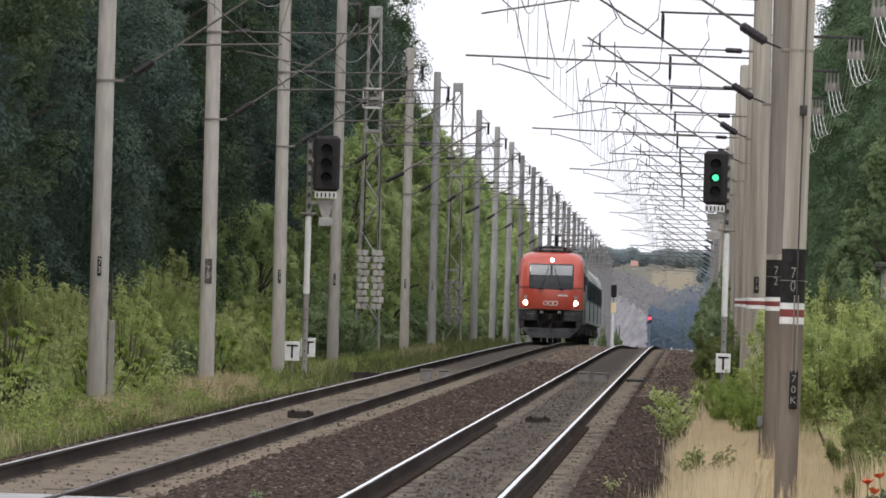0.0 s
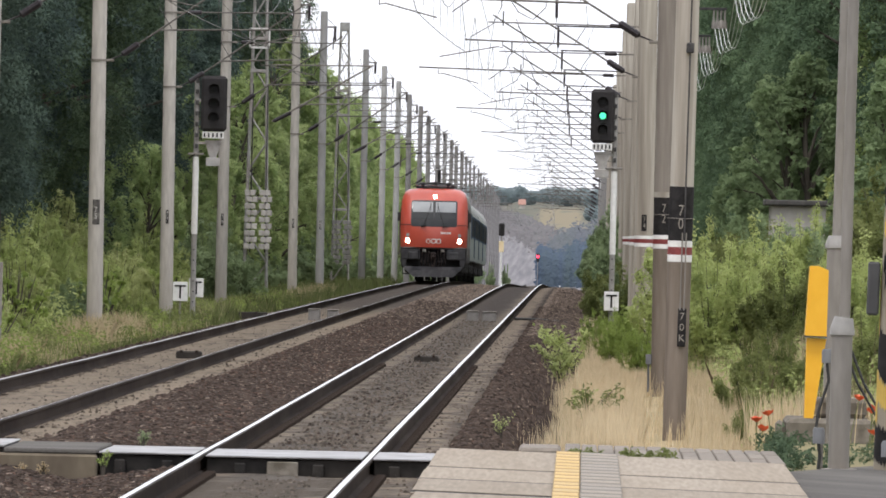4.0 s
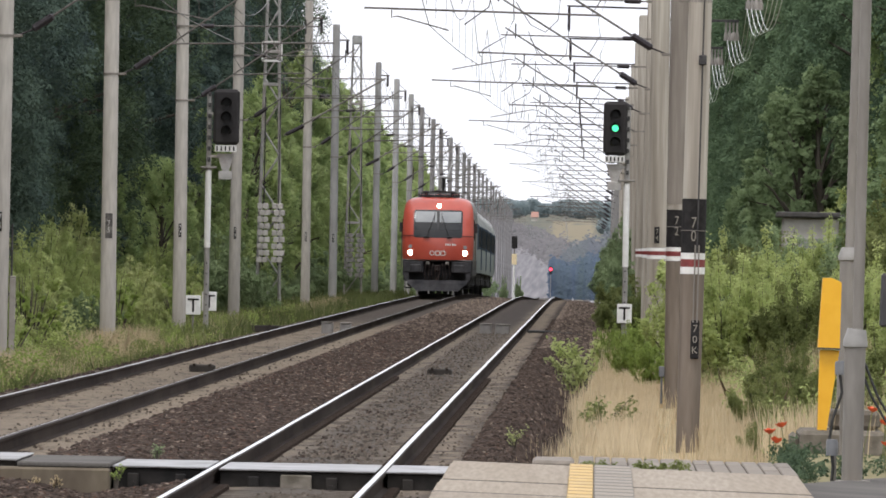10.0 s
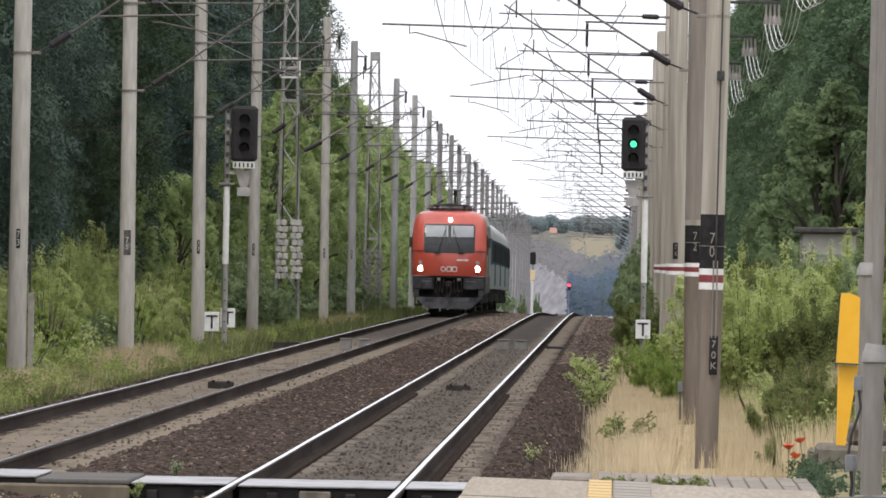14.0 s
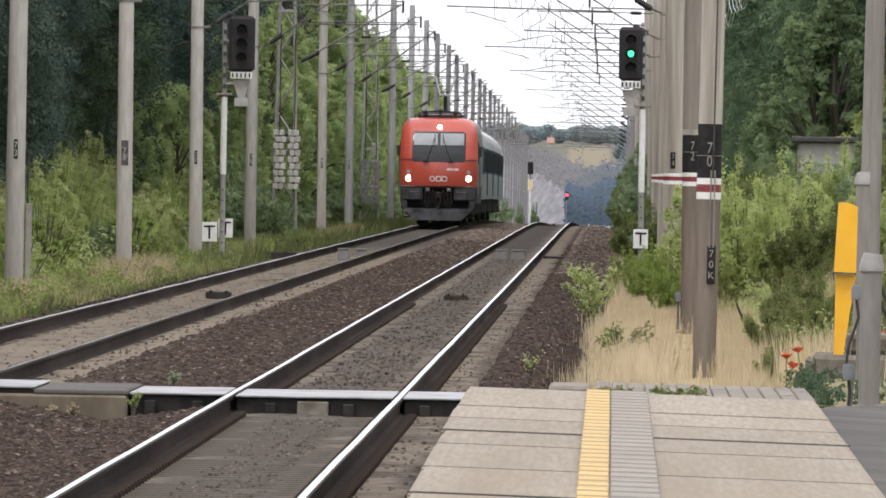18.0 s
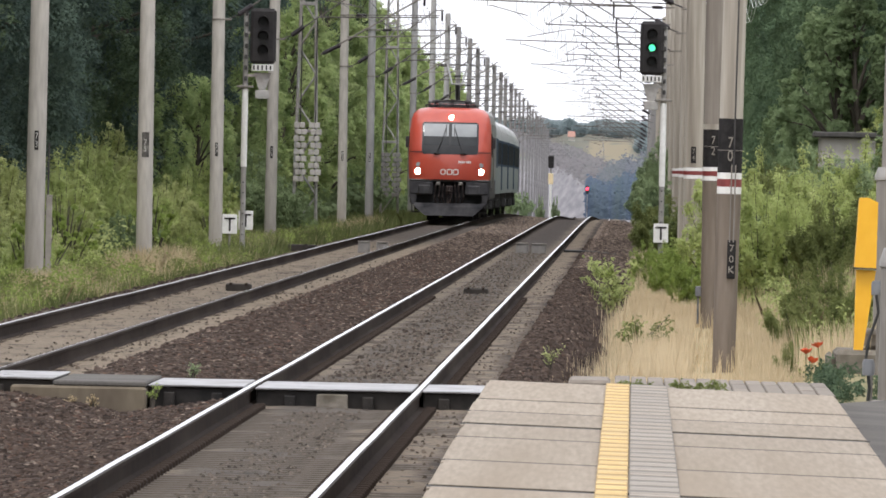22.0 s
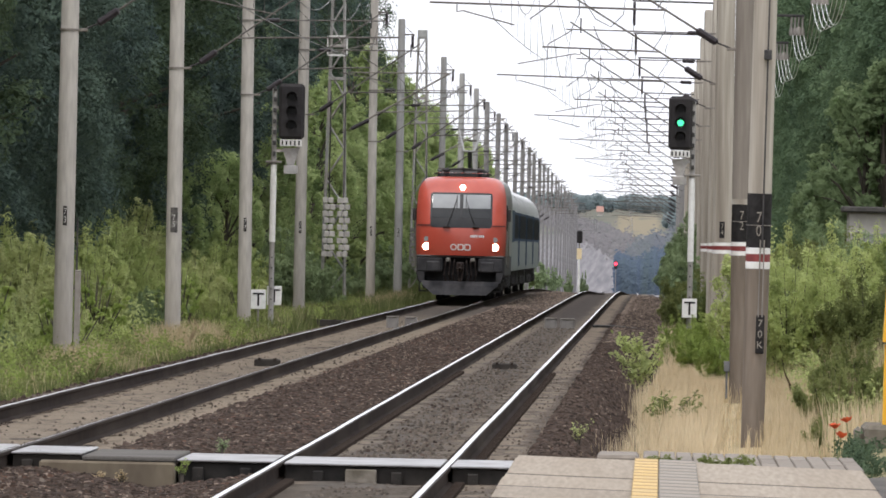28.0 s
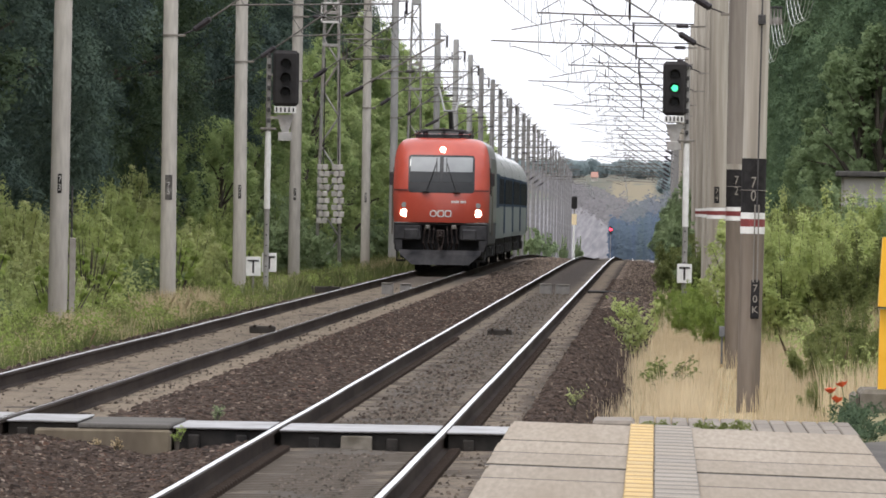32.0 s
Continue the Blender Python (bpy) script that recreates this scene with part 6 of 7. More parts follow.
def rounded(x0, x1, z0, z1, r, proud=0.006, nx=10, nz=14, y_of=nose):
    """A thin sheet with round corners that follows the curved front."""
    g = Geo()
    vs = []
    for j in range(nz + 1):
        z = z0 + (z1 - z0) * (0.5 - 0.5 * math.cos(math.pi * j / nz))
        e = max(0.0, r - min(z - z0, z1 - z))
        inset = r - math.sqrt(max(0.0, r * r - e * e))
        for i in range(nx + 1):
            x = x0 + inset + (x1 - x0 - 2 * inset) * i / nx
            vs.append((x, y_of(x, z) - proud, z))
    n = nx + 1
    return g.add(vs, [(j * n + i, j * n + i + 1, (j + 1) * n + i + 1, (j + 1) * n + i) for j in range(nz) for i in range(nx)])


def ring_on_nose(g, cx, cz, rx, rz, stroke, power=2.0, proud=0.008, n=28):
    """A flat closed ring painted on the curved front; a higher power makes it squarer."""
    vs = []
    for k in range(n):
        a = 2 * math.pi * k / n
        c, d = math.cos(a), math.sin(a)
        q = (abs(c) ** power + abs(d) ** power) ** (-1 / power)
        for f in (0, stroke):
            x, z = cx + (rx - f) * q * c, cz + (rz - f) * q * d
            vs.append((x, nose(x, z) - proud, z))
    return g.add(vs, [(2 * k, 2 * ((k + 1) % n), 2 * ((k + 1) % n) + 1, 2 * k + 1) for k in range(n)])


def disc(g, x, y, z, r, depth=0.03, seg=16, slot=0):
    return g.tube([(x, y + depth, z), (x, y, z)], r, seg, slot)


def build_bogie(parent, y, wheel_r, base, n=2):
    b = part("bogie", Geo().box(-1.12, -0.98, y - base / 2 - 0.7, y + base / 2 + 0.7, 0.45, 0.78, 0.05).box(0.98, 1.12, y - base / 2 - 0.7, y + base / 2 + 0.7, 0.45, 0.78, 0.05)
             .box(-1.0, 1.0, y - 0.3, y + 0.3, 0.5, 0.85, 0.05), LOCO_DIRT, parent, "dirty dark bogie frame")
    for k in range(n):
        yy = y + (k - (n - 1) / 2) * base / max(1, n - 1)
        part("wheelset", Geo().tube([(-0.82, yy, wheel_r), (-0.68, yy, wheel_r)], wheel_r, 20).tube([(0.68, yy, wheel_r), (0.82, yy, wheel_r)], wheel_r, 20).tube([(-0.95, yy, wheel_r), (0.95, yy, wheel_r)], 0.09, 10), LOCO_DIRT, b, smooth=True)
        for s in (-1, 1):
            part("axle_box", Geo().box(s * 1.16 - 0.12, s * 1.16 + 0.12, yy - 0.2, yy + 0.2, 0.38, 0.72, 0.05).tube([(s * 1.14, yy, 0.72), (s * 1.14, yy, 0.98)], 0.11, 10), DARK_STEEL, b)


def build_locomotive():
    t = thing("locomotive", pose(LEFT_X, 500, 0.06), "red electric locomotive with rounded cab and lit headlights", "locomotive")
    us = [-1, -0.985, -0.96, -0.92, -0.85, -0.7, -0.5, -0.25, 0, 0.25, 0.5, 0.7, 0.85, 0.92, 0.96, 0.985, 1]
    g = Geo()
    n = len(us)
    vs = [(w * u, nose(w * u, z), z) for z, w in zip(NOSE_Z, NOSE_W) for u in us]
    g.add(vs, [(j * n + i, j * n + i + 1, (j + 1) * n + i + 1, (j + 1) * n + i) for j in range(len(NOSE_Z) - 1) for i in range(n - 1)])
    g.add([(NOSE_W[-1] * u, 1.75, 4.18) for u in us] + [(NOSE_W[-1] * u, nose(NOSE_W[-1] * u, 4.17), 4.17) for u in us], [(i + n, i + n + 1, i + 1, i) for i in range(n - 1)])
    front = part("cab_front", g, LOCO_RED, t, "glossy red rounded cab front", smooth=True)
    prof = [(w, z) for w, z in zip(NOSE_W, NOSE_Z)] + [(-w, z) for w, z in reversed(list(zip(NOSE_W, NOSE_Z)))]
    slots = [0] * len(prof)
    g = Geo()
    st0 = [(w * s, nose(w, z), z) for s in (1,) for w, z in zip(NOSE_W, NOSE_Z)]
    ring0 = st0 + [(-x, y, z) for x, y, z in reversed(st0)]
    m = len(ring0)
    ring1 = [(x, 1.9, z) for x, y, z in ring0]
    ring2 = [(x, 19.3, z) for x, y, z in ring0]
    g.add(ring0 + ring1 + ring2, [(r * m + i, r * m + (i + 1) % m, (r + 1) * m + (i + 1) % m, (r + 1) * m + i) for r in (0,) for i in range(m)])
    # grey instead of red: grazing reflection of the sides put into the colour
    g.add(ring1 + ring2, [(i, (i + 1) % m, m + (i + 1) % m, m + i) for i in range(m)], 1)
    g.add(ring2, [tuple(range(m))], 1)
    part("body", g, [LOCO_RED, LOCO_LIGHT], t, "body sides behind the red cab, grazing reflection painted as grey", smooth=True)
    part("lower_body", Geo().box(-1.44, 1.44, 0.62, 19.3, 0.78, 1.475, 0.06), LOCO_GREY, t, "dark grey lower body band")
    part("roof_panel", Geo().sweep([(-0.95, 4.02), (-0.6, 4.14), (0, 4.19), (0.6, 4.14), (0.95, 4.02), (0.8, 3.9), (-0.8, 3.9)], [(0, 2.2, 0.01, 1, 1), (0, 18.6, 0.01, 1, 1)]), LOCO_GREY, t, "dark grey roof panels")
    # windscreen, with pale sheets painted as the sky's reflection in the upper panes
    part("windscreen_surround", rounded(-1.01, 1.01, 2.38, 3.53, 0.1, 0.004, 18, 14), CAB_BLACK, front, "black windscreen surround", smooth=True)
    part("centre_post", patch(-0.035, 0.035, 2.72, 3.5, 0.02, 2, 6), CAB_BLACK, front, "black post between the panes")
    for s in (-1, 1):
        a, b = sorted((s * 0.035, s * 0.965))
        pane = part("windscreen", rounded(a, b, 2.7, 3.5, 0.06, 0.012, 8, 12), GLASS_DARK, front, "dark windscreen pane", smooth=True)
        part("sun_blind", patch(a + 0.02, b - 0.02, 3.02, 3.47, 0.016, 8, 6), PALE_GREY, pane, "pale grey sheet painted as the sky's reflection", smooth=True)
        part("wiper", Geo().tube([(s * 0.47, nose(s * 0.47, 2.42) - 0.04, 2.42), (s * 0.32, nose(s * 0.32, 2.8) - 0.05, 2.8), (s * 0.15, nose(s * 0.15, 3.32) - 0.04, 3.32)], 0.014, 6).tube([(s * 0.15, nose(s * 0.15, 2.95) - 0.045, 2.95), (s * 0.15, nose(s * 0.15, 3.44) - 0.04, 3.44)], 0.012, 6).box(s * 0.47 - 0.11, s * 0.47 + 0.11, -0.03, 0.08, 2.38, 2.45, 0.01), CABLE, front, "black wiper")
        hx = s * 1.12
        hl = part("headlight", disc(Geo(), hx, nose(hx, 1.76) - 0.03, 1.76, 0.115), LAMP_ON, front, "lit round headlight")
        part("marker_lamp", disc(Geo(), hx, nose(hx, 2.0) - 0.025, 2.0, 0.085), PALE_GREY, front, "unlit grey marker lamp")
        part("lamp_housing", patch(hx - 0.17, hx + 0.17, 1.6, 2.12, 0.008, 4, 6), LOCO_RED, front)
    part("top_light", rounded(-0.06, 0.1, 3.62, 3.78, 0.05, 0.03, 6, 8), LAMP_ON, front, "lit top headlight")
    for s in (-1, 1):
        a, b = sorted((s * 0.98, s * 1.44))
        part("hand_rail", patch(a, b, 2.43, 2.475, 0.03, 8, 1), RAIL_STRIP, front, "dark red hand rail strip")
    # plain shapes where the operator's mark stands, and a bar for the running number
    g = Geo()
    for cx, power in ((-0.23, 2.0), (0.0, 4.5), (0.22, 4.5)):
        ring_on_nose(g, cx, 1.75, 0.105, 0.105, 0.036, power)
    part("emblem", g, WHITE_PAINT, front, "three plain white open shapes")
    g = Geo()
    for k in range(4):
        a = 0.31 + 0.062 * k
        v = patch(a, a + 0.045, 2.07, 2.15, 0.007, 2, 1)
        g.add(v.v, v.f)
    for k in range(3):
        a = 0.585 + 0.062 * k
        v = patch(a, a + 0.045, 2.07, 2.15, 0.007, 2, 1)
        g.add(v.v, v.f)
    part("number_bar", g, WHITE_PAINT, front, "small white bars")
    # buffer beam, buffers, coupling and plough
    beam = part("buffer_beam", Geo().box(-1.4, 1.4, 0.38, 0.7, 0.6, 1.47, 0.05), LOCO_DIRT, t, "black recessed buffer beam")
    part("sill", Geo().box(-1.43, 1.43, 0.1, 0.5, 1.4, 1.485, 0.03), LOCO_GREY, beam, "dark grey sill under the red front")
    for s in (-1, 1):
        x = s * 0.88
        a, b = sorted((s * 0.58, s * 1.42))
        part("cheek", Geo().box(a, b, 0.1, 0.42, 0.93, 1.42, 0.05), LOCO_SKIRT, beam, "dusty grey panel behind the buffer")
        a, b = sorted((s * 1.17, s * 1.42))
        part("side_skirt", Geo().sweep([(a, 0.95), (b, 0.95), (b - (0.1 if s > 0 else 0), 0.58), (a + (0.1 if s < 0 else 0), 0.58)], [(0, 0.12, 0, 1, 1), (0, 0.5, 0, 1, 1)]), LOCO_SKIRT, beam, "dusty grey skirt beside the plough")
        part("buffer", Geo().tube([(x, 0.15, 1.1), (x, -0.25, 1.1)], 0.12, 14).box(x - 0.22, x + 0.22, -0.33, -0.25, 0.94, 1.28, 0.1), LOCO_SKIRT, beam, "dusty grey buffer with a broad plate")
        for k in (0.2, 0.33, 0.48):
            part("brake_hose", Geo().tube([(s * k, 0.3, 1.36), (s * k, 0.02, 1.24), (s * (k + 0.04), -0.02, 0.85), (s * (k - 0.02), 0.15, 0.66)], 0.028, 6), HOSE, beam, "rust-brown air hose")
        part("cock", Geo().box(s * 0.4 - 0.07, s * 0.4 + 0.07, 0.0, 0.2, 1.28, 1.4, 0.02), GALV, beam, "grey air cock")
        part("step", Geo().box(s * 1.2 - 0.15, s * 1.2 + 0.15, 0.55, 0.85, 0.28, 0.34, 0.01).box(s * 1.33 - 0.02, s * 1.33 + 0.02, 0.55, 0.85, 0.28, 0.8, 0.005), DARK_STEEL, t)
    part("coupling", Geo().box(-0.12, 0.12, -0.12, 0.4, 1.0, 1.26, 0.03).tube([(0, -0.1, 1.14), (0, -0.3, 1.18), (0, -0.34, 1.08), (0, -0.24, 0.98)], 0.05, 8).tube([(-0.09, -0.14, 1.0), (-0.03, -0.18, 0.64), (0.03, -0.18, 0.64), (0.09, -0.14, 1.0)], 0.035, 6), HOSE, beam, "rusty steel hook coupling")
    pl = [(-1.27, 0.64), (1.27, 0.64), (1.22, 0.5), (0.86, 0.19), (-0.86, 0.19), (-1.22, 0.5)]
    g = Geo()
    v = [(x, 0.1 if z > 0.6 else (-0.02 if z > 0.4 else -0.14), z) for x, z in pl] + [(x, 0.3, z) for x, z in pl]
    g.add(v, [(0, 1, 2, 5)[::-1], (5, 2, 3, 4)[::-1], (6, 11, 8, 7), (11, 10, 9, 8)] + [(i, (i + 1) % 6, 6 + (i + 1) % 6, 6 + i) for i in range(6)])
    part("plough", g, LOCO_SKIRT, t, "dusty dark grey snow plough")
    for y in (4.6, 14.6):
        build_bogie(t, y, 0.575, 3.0)
    part("transformer", Geo().box(-1.25, 1.25, 7.6, 11.6, 0.3, 0.85, 0.06), LOCO_DIRT, t)
    for s in (-1, 1):
        door = part("cab_door", Geo().box(s * 1.47 - 0.012, s * 1.47 + 0.012, 2.5, 3.2, 1.2, 3.2, 0.01), LOCO_LIGHT, t)
        part("door_window", Geo().box(s * 1.49 - 0.01, s * 1.49 + 0.01, 2.62, 3.08, 2.3, 3.05, 0.005), GLASS_DARK, door)
        part("side_window", Geo().box(s * 1.47 - 0.02, s * 1.47 + 0.02, 1.5, 2.2, 2.35, 3.15, 0.01), GLASS_DARK, t, "dark cab side window")
        for yy in (2.4, 3.3):
            part("grab_rail", Geo().tube([(s * 1.53, yy, 1.1), (s * 1.53, yy, 2.6)], 0.02, 6), GALV, t)
        for k in range(6):
            part("vent_grille", Geo().box(s * 1.44 - 0.03, s * 1.44 + 0.03, 4.2 + k * 1.9, 5.8 + k * 1.9, 3.05, 3.5, 0.02), LOCO_LIGHT, t, "light grey vent grille")
        part("mirror", Geo().box(s * 1.55 - 0.06, s * 1.55 + 0.06, 1.35, 1.42, 2.6, 3.0, 0.02), LOCO_GREY, t)
    # roof gear
    for y, w, z in ((2.9, 1.7, 4.36), (6.2, 1.3, 4.4), (9.5, 1.5, 4.36), (12.6, 1.3, 4.4)):
        part("roof_box", Geo().box(-w / 2, w / 2, y, y + 1.6, 4.1, z, 0.08), DARK_STEEL, t)
    for y in (2.6, 4.4, 5.6, 8.4, 11.8, 15.0, 17.4):
        for x in (-0.55, 0.55):
            part("roof_insulator", insulator(Geo(), (x, y, 4.15), (x, y, 4.45), 0.09, 4), INSULATOR, t, smooth=True)
    g = Geo().tube([(-0.75, 2.0, 4.3), (-0.85, 3.4, 4.38), (-0.75, 5.2, 4.36)], 0.03, 6).tube([(0.75, 2.0, 4.3), (0.85, 3.4, 4.38), (0.75, 5.2, 4.36)], 0.03, 6)
    g.tube([(-0.95, 2.0, 4.22), (-0.6, 1.95, 4.38), (0, 1.95, 4.44), (0.6, 1.95, 4.38), (0.95, 2.0, 4.22)], 0.028, 6).tube([(-0.7, 2.3, 4.4), (0.7, 2.3, 4.4)], 0.03, 6).tube([(0, 2.0, 4.44), (0, 5.0, 4.4)], 0.05, 6)
    part("folded_pantograph", g, DARK_STEEL, t, "dark folded pantograph")
    pg = part("pantograph", Geo().tube([(0, 16.9, 4.3), (0, 15.2, 4.98)], 0.055, 8).tube([(0.09, 16.9, 4.3), (0.07, 15.3, 4.95)], 0.02, 6).box(-0.5, 0.5, 16.4, 17.3, 4.2, 4.32, 0.02), DARK_STEEL, t, "raised single-arm pantograph")
    part("upper_arm", Geo().tube([(-0.18, 15.2, 4.98), (-0.38, 16.6, 5.72)], 0.036, 8).tube([(0.18, 15.2, 4.98), (0.38, 16.6, 5.72)], 0.036, 8).tube([(-0.2, 15.2, 4.98), (0.2, 15.2, 4.98)], 0.036, 8), LOCO_LIGHT, pg, "pale grey upper arms")
    part("collector_head", Geo().tube([(-0.85, 16.6, 5.52), (-0.6, 16.6, 5.72), (0.6, 16.6, 5.72), (0.85, 16.6, 5.52)], 0.02, 6).tube([(-0.6, 16.9, 5.72), (0.6, 16.9, 5.72)], 0.02, 6), DARK_STEEL, pg)
    for c in t.children:
        if c.name.startswith(("roof_", "folded_")):
            c.location.z = -0.11
    TRAIN.append((t, 0.0, 19.5))


def build_coach():
    L = 26.1
    t = thing("passenger_coach", pose(0, 0, -60), "grey-green passenger coach with blue window band and silver roof", "passenger coach", "coaches of the train")
    prof = [(1.38, 0.95), (1.41, 1.2), (1.41, 3.0), (1.36, 3.3), (1.18, 3.62), (0.9, 3.84), (0.45, 3.98), (0, 4.02)]
    full = prof + [(-x, z) for x, z in reversed(prof[:-1])]
    slots = [0, 0, 2, 2, 2, 2, 2, 2, 2, 2, 2, 2, 0, 0, 0]
    part("body", Geo().sweep(full, [(0, 0.25, 0, 1, 1), (0, L, 0, 1, 1)], slots), [COACH_GREY, COACH_BLUE, ROOF_SILVER], t, "pale grey-green coach body", smooth=True)
    for s in (-1, 1):
        b = part("window_band", Geo().box(s * 1.412 - 0.004, s * 1.412 + 0.004, 0.3, L - 0.05, 2.0, 3.0), COACH_BLUE, t, "blue window band")
        for k in range(11):
            y = 2.6 + k * 1.92
            part("window", Geo().box(s * 1.42 - 0.006, s * 1.42 + 0.006, y, y + 1.35, 2.08, 2.92, 0.004), COACH_GLASS, b)
        for y in (0.75, L - 1.6):
            d = part("door", Geo().box(s * 1.418 - 0.008, s * 1.418 + 0.008, y, y + 0.85, 1.1, 3.02, 0.006), COACH_BLUE, t, "blue entrance door")
            part("door_window", Geo().box(s * 1.432 - 0.006, s * 1.432 + 0.006, y + 0.22, y + 0.63, 2.1, 2.85, 0.004), COACH_GLASS, d)
    for y in (0.3, 6.6, 13.0, 19.4, L - 0.2):
        part("roof_joint", Geo().sweep([(x * 1.006, z * 1.003) for x, z in full[2:13]], [(0, y, 0, 1, 1), (0, y + 0.12, 0, 1, 1)], closed=False), DARK_STEEL, t, "dark joint across the roof")
    part("gangway", Geo().box(-0.55, 0.55, -0.05, 0.26, 1.1, 3.2, 0.06), RUBBER, t, "black rubber gangway")
    for y in (3.6, L - 3.4):
        build_bogie(t, y, 0.46, 2.5)
    for y in (8, 12.5, 16.5):
        part("underfloor_box", Geo().box(-1.2, 1.2, y, y + 2.4, 0.35, 0.92, 0.05), LOCO_DIRT, t)
    for y in (3, 9, 15, 21):
        part("roof_vent", Geo().box(-0.35, 0.35, y, y + 1.6, 3.95, 4.1, 0.04), ROOF_SILVER, t)
    return t


def build_train():
    build_locomotive()
    first = build_coach()
    y = 19.6
    for k in range(4):
        c = first if k == 0 else copy_thing(first, pose(0, 0, -60))
        TRAIN.append((c, y, 26.1))
        if k == 0:
            blind_bay = (c, 0.4, 9.0)
        y += 26.4
    c, a, b = blind_bay
    for s in (-1, 1):
        part("blue_panel", Geo().box(s * 1.432 - 0.006, s * 1.432 + 0.006, a, b, 1.95, 3.05, 0.004), COACH_BLUE, c, "plain blue panel of the luggage bay")


# ---- signals and trackside things ----
def build_signal(x, y, pole_x, zt, zb, w, lit, white, label, t_plate):
    s = thing("railway_signal", pose(0, y, track_z(y)), label, "railway signal", "colour light signals")
    part("pole", Geo().tube([(pole_x, 0, -0.7), (pole_x, 0, zt - 0.12)], 0.062, 12), PLUG_LIGHT, s, smooth=True)
    part("pole_cover", Geo().tube([(pole_x, 0, white[0]), (pole_x, 0, white[1])], 0.072, 12), WHITE_PAINT, s, "white painted pole section", smooth=True)
    g = Geo()
    for k in range(7):
        z = 0.1 + k * 0.24
        g.tube([(pole_x, -0.06, z), (pole_x, -0.085, z)], 0.02, 6)
    part("bolt_row", g, DARK_STEEL, s)
    part("collar", Geo().box(pole_x - 0.19, pole_x + 0.19, -0.1, 0.1, white[1] + 0.04, white[1] + 0.09, 0.01), GALV, s)
    head = part("signal_head", Geo().box(x - w / 2, x + w / 2, -0.14, 0.16, zb, zt, 0.07), SIGNAL_BLACK, s, "matt black signal head")
    for k in range(3):
        z = zt - (zt - zb) * (0.24 + 0.255 * k)
        ring = part("lens_hood", Geo().tube([(x + 0.118 * math.cos(a), -0.15, z + 0.118 * math.sin(a)) for a in [math.pi * (-0.15 + 1.3 * i / 10) for i in range(11)]], 0.016, 5)
                    .sweep([(0.118 * math.cos(a), 0.118 * math.sin(a)) for a in [math.pi * i / 10 for i in range(11)]], [(x, -0.32, z, 1, 1), (x, -0.13, z, 1, 1)], closed=False), BLACK_PAINT, head)
        part("lens", disc(Geo(), x, -0.165, z, 0.076, 0.03, 20), GREEN_ON if lit == k else LENS_OFF, head, "lit green lens" if lit == k else "dark lens")
    plate = part("id_plate", Geo().box(x - w * 0.42, x + w * 0.42, -0.15, -0.12, zb - 0.16, zb - 0.01, 0.005), WHITE_PAINT, s, "white plate with dark bars")
    for k in range(5):
        xx = x - w * 0.36 + k * w * 0.16
        part("bar", Geo().box(xx, xx + 0.035, -0.156, -0.15, zb - 0.135, zb - 0.035), BLACK_PAINT, plate)
    g = Geo()
    g.add([(x - 0.2, -0.05, zb - 0.2), (x + 0.2, -0.05, zb - 0.2), (x + 0.07, -0.05, zb - 0.62), (x - 0.07, -0.05, zb - 0.62),
           (x - 0.2, 0.05, zb - 0.2), (x + 0.2, 0.05, zb - 0.2), (x + 0.07, 0.05, zb - 0.62), (x - 0.07, 0.05, zb - 0.62)],
          [(0, 3, 2, 1), (4, 5, 6, 7), (0, 1, 5, 4), (1, 2, 6, 5), (2, 3, 7, 6), (3, 0, 4, 7)])
    part("head_bracket", g, LATTICE_STEEL, s, "grey triangular bracket")
    part("bracket_foot", Geo().box(x - 0.16, x + 0.16, -0.06, 0.06, zb - 0.8, zb - 0.6, 0.01), LATTICE_STEEL, s)
    for za in (zb - 0.3, zt - 0.6):
        part("cross_arm", Geo().box(min(x, pole_x), max(x, pole_x), -0.04, 0.04, za, za + 0.06, 0.005), LATTICE_STEEL, s)
    for k in range(7):
        z = white[1] + 0.2 + k * 0.25
        part("cable_clip", Geo().box(pole_x - 0.03, pole_x + 0.04, -0.1, -0.05, z, z + 0.1, 0.01), DARK_STEEL, s)
    px, pz = t_plate
    build_t_plate(s, px, pz, 0.22 if px < -5 else 0.0)
    return s


def build_t_plate(parent, x, z, dy=0.0):
    p = part("letter_plate", Geo().box(x - 0.17, x + 0.17, -0.15 + dy, -0.125 + dy, z - 0.22, z + 0.22, 0.01), WHITE_PAINT, parent, "white plate with a black letter T")
    part("letter", text_mesh("T", 0.44, BLACK_PAINT), None, p, at=pose(x, -0.157 + dy, z - 0.02, 90, 0, 0))
    return p


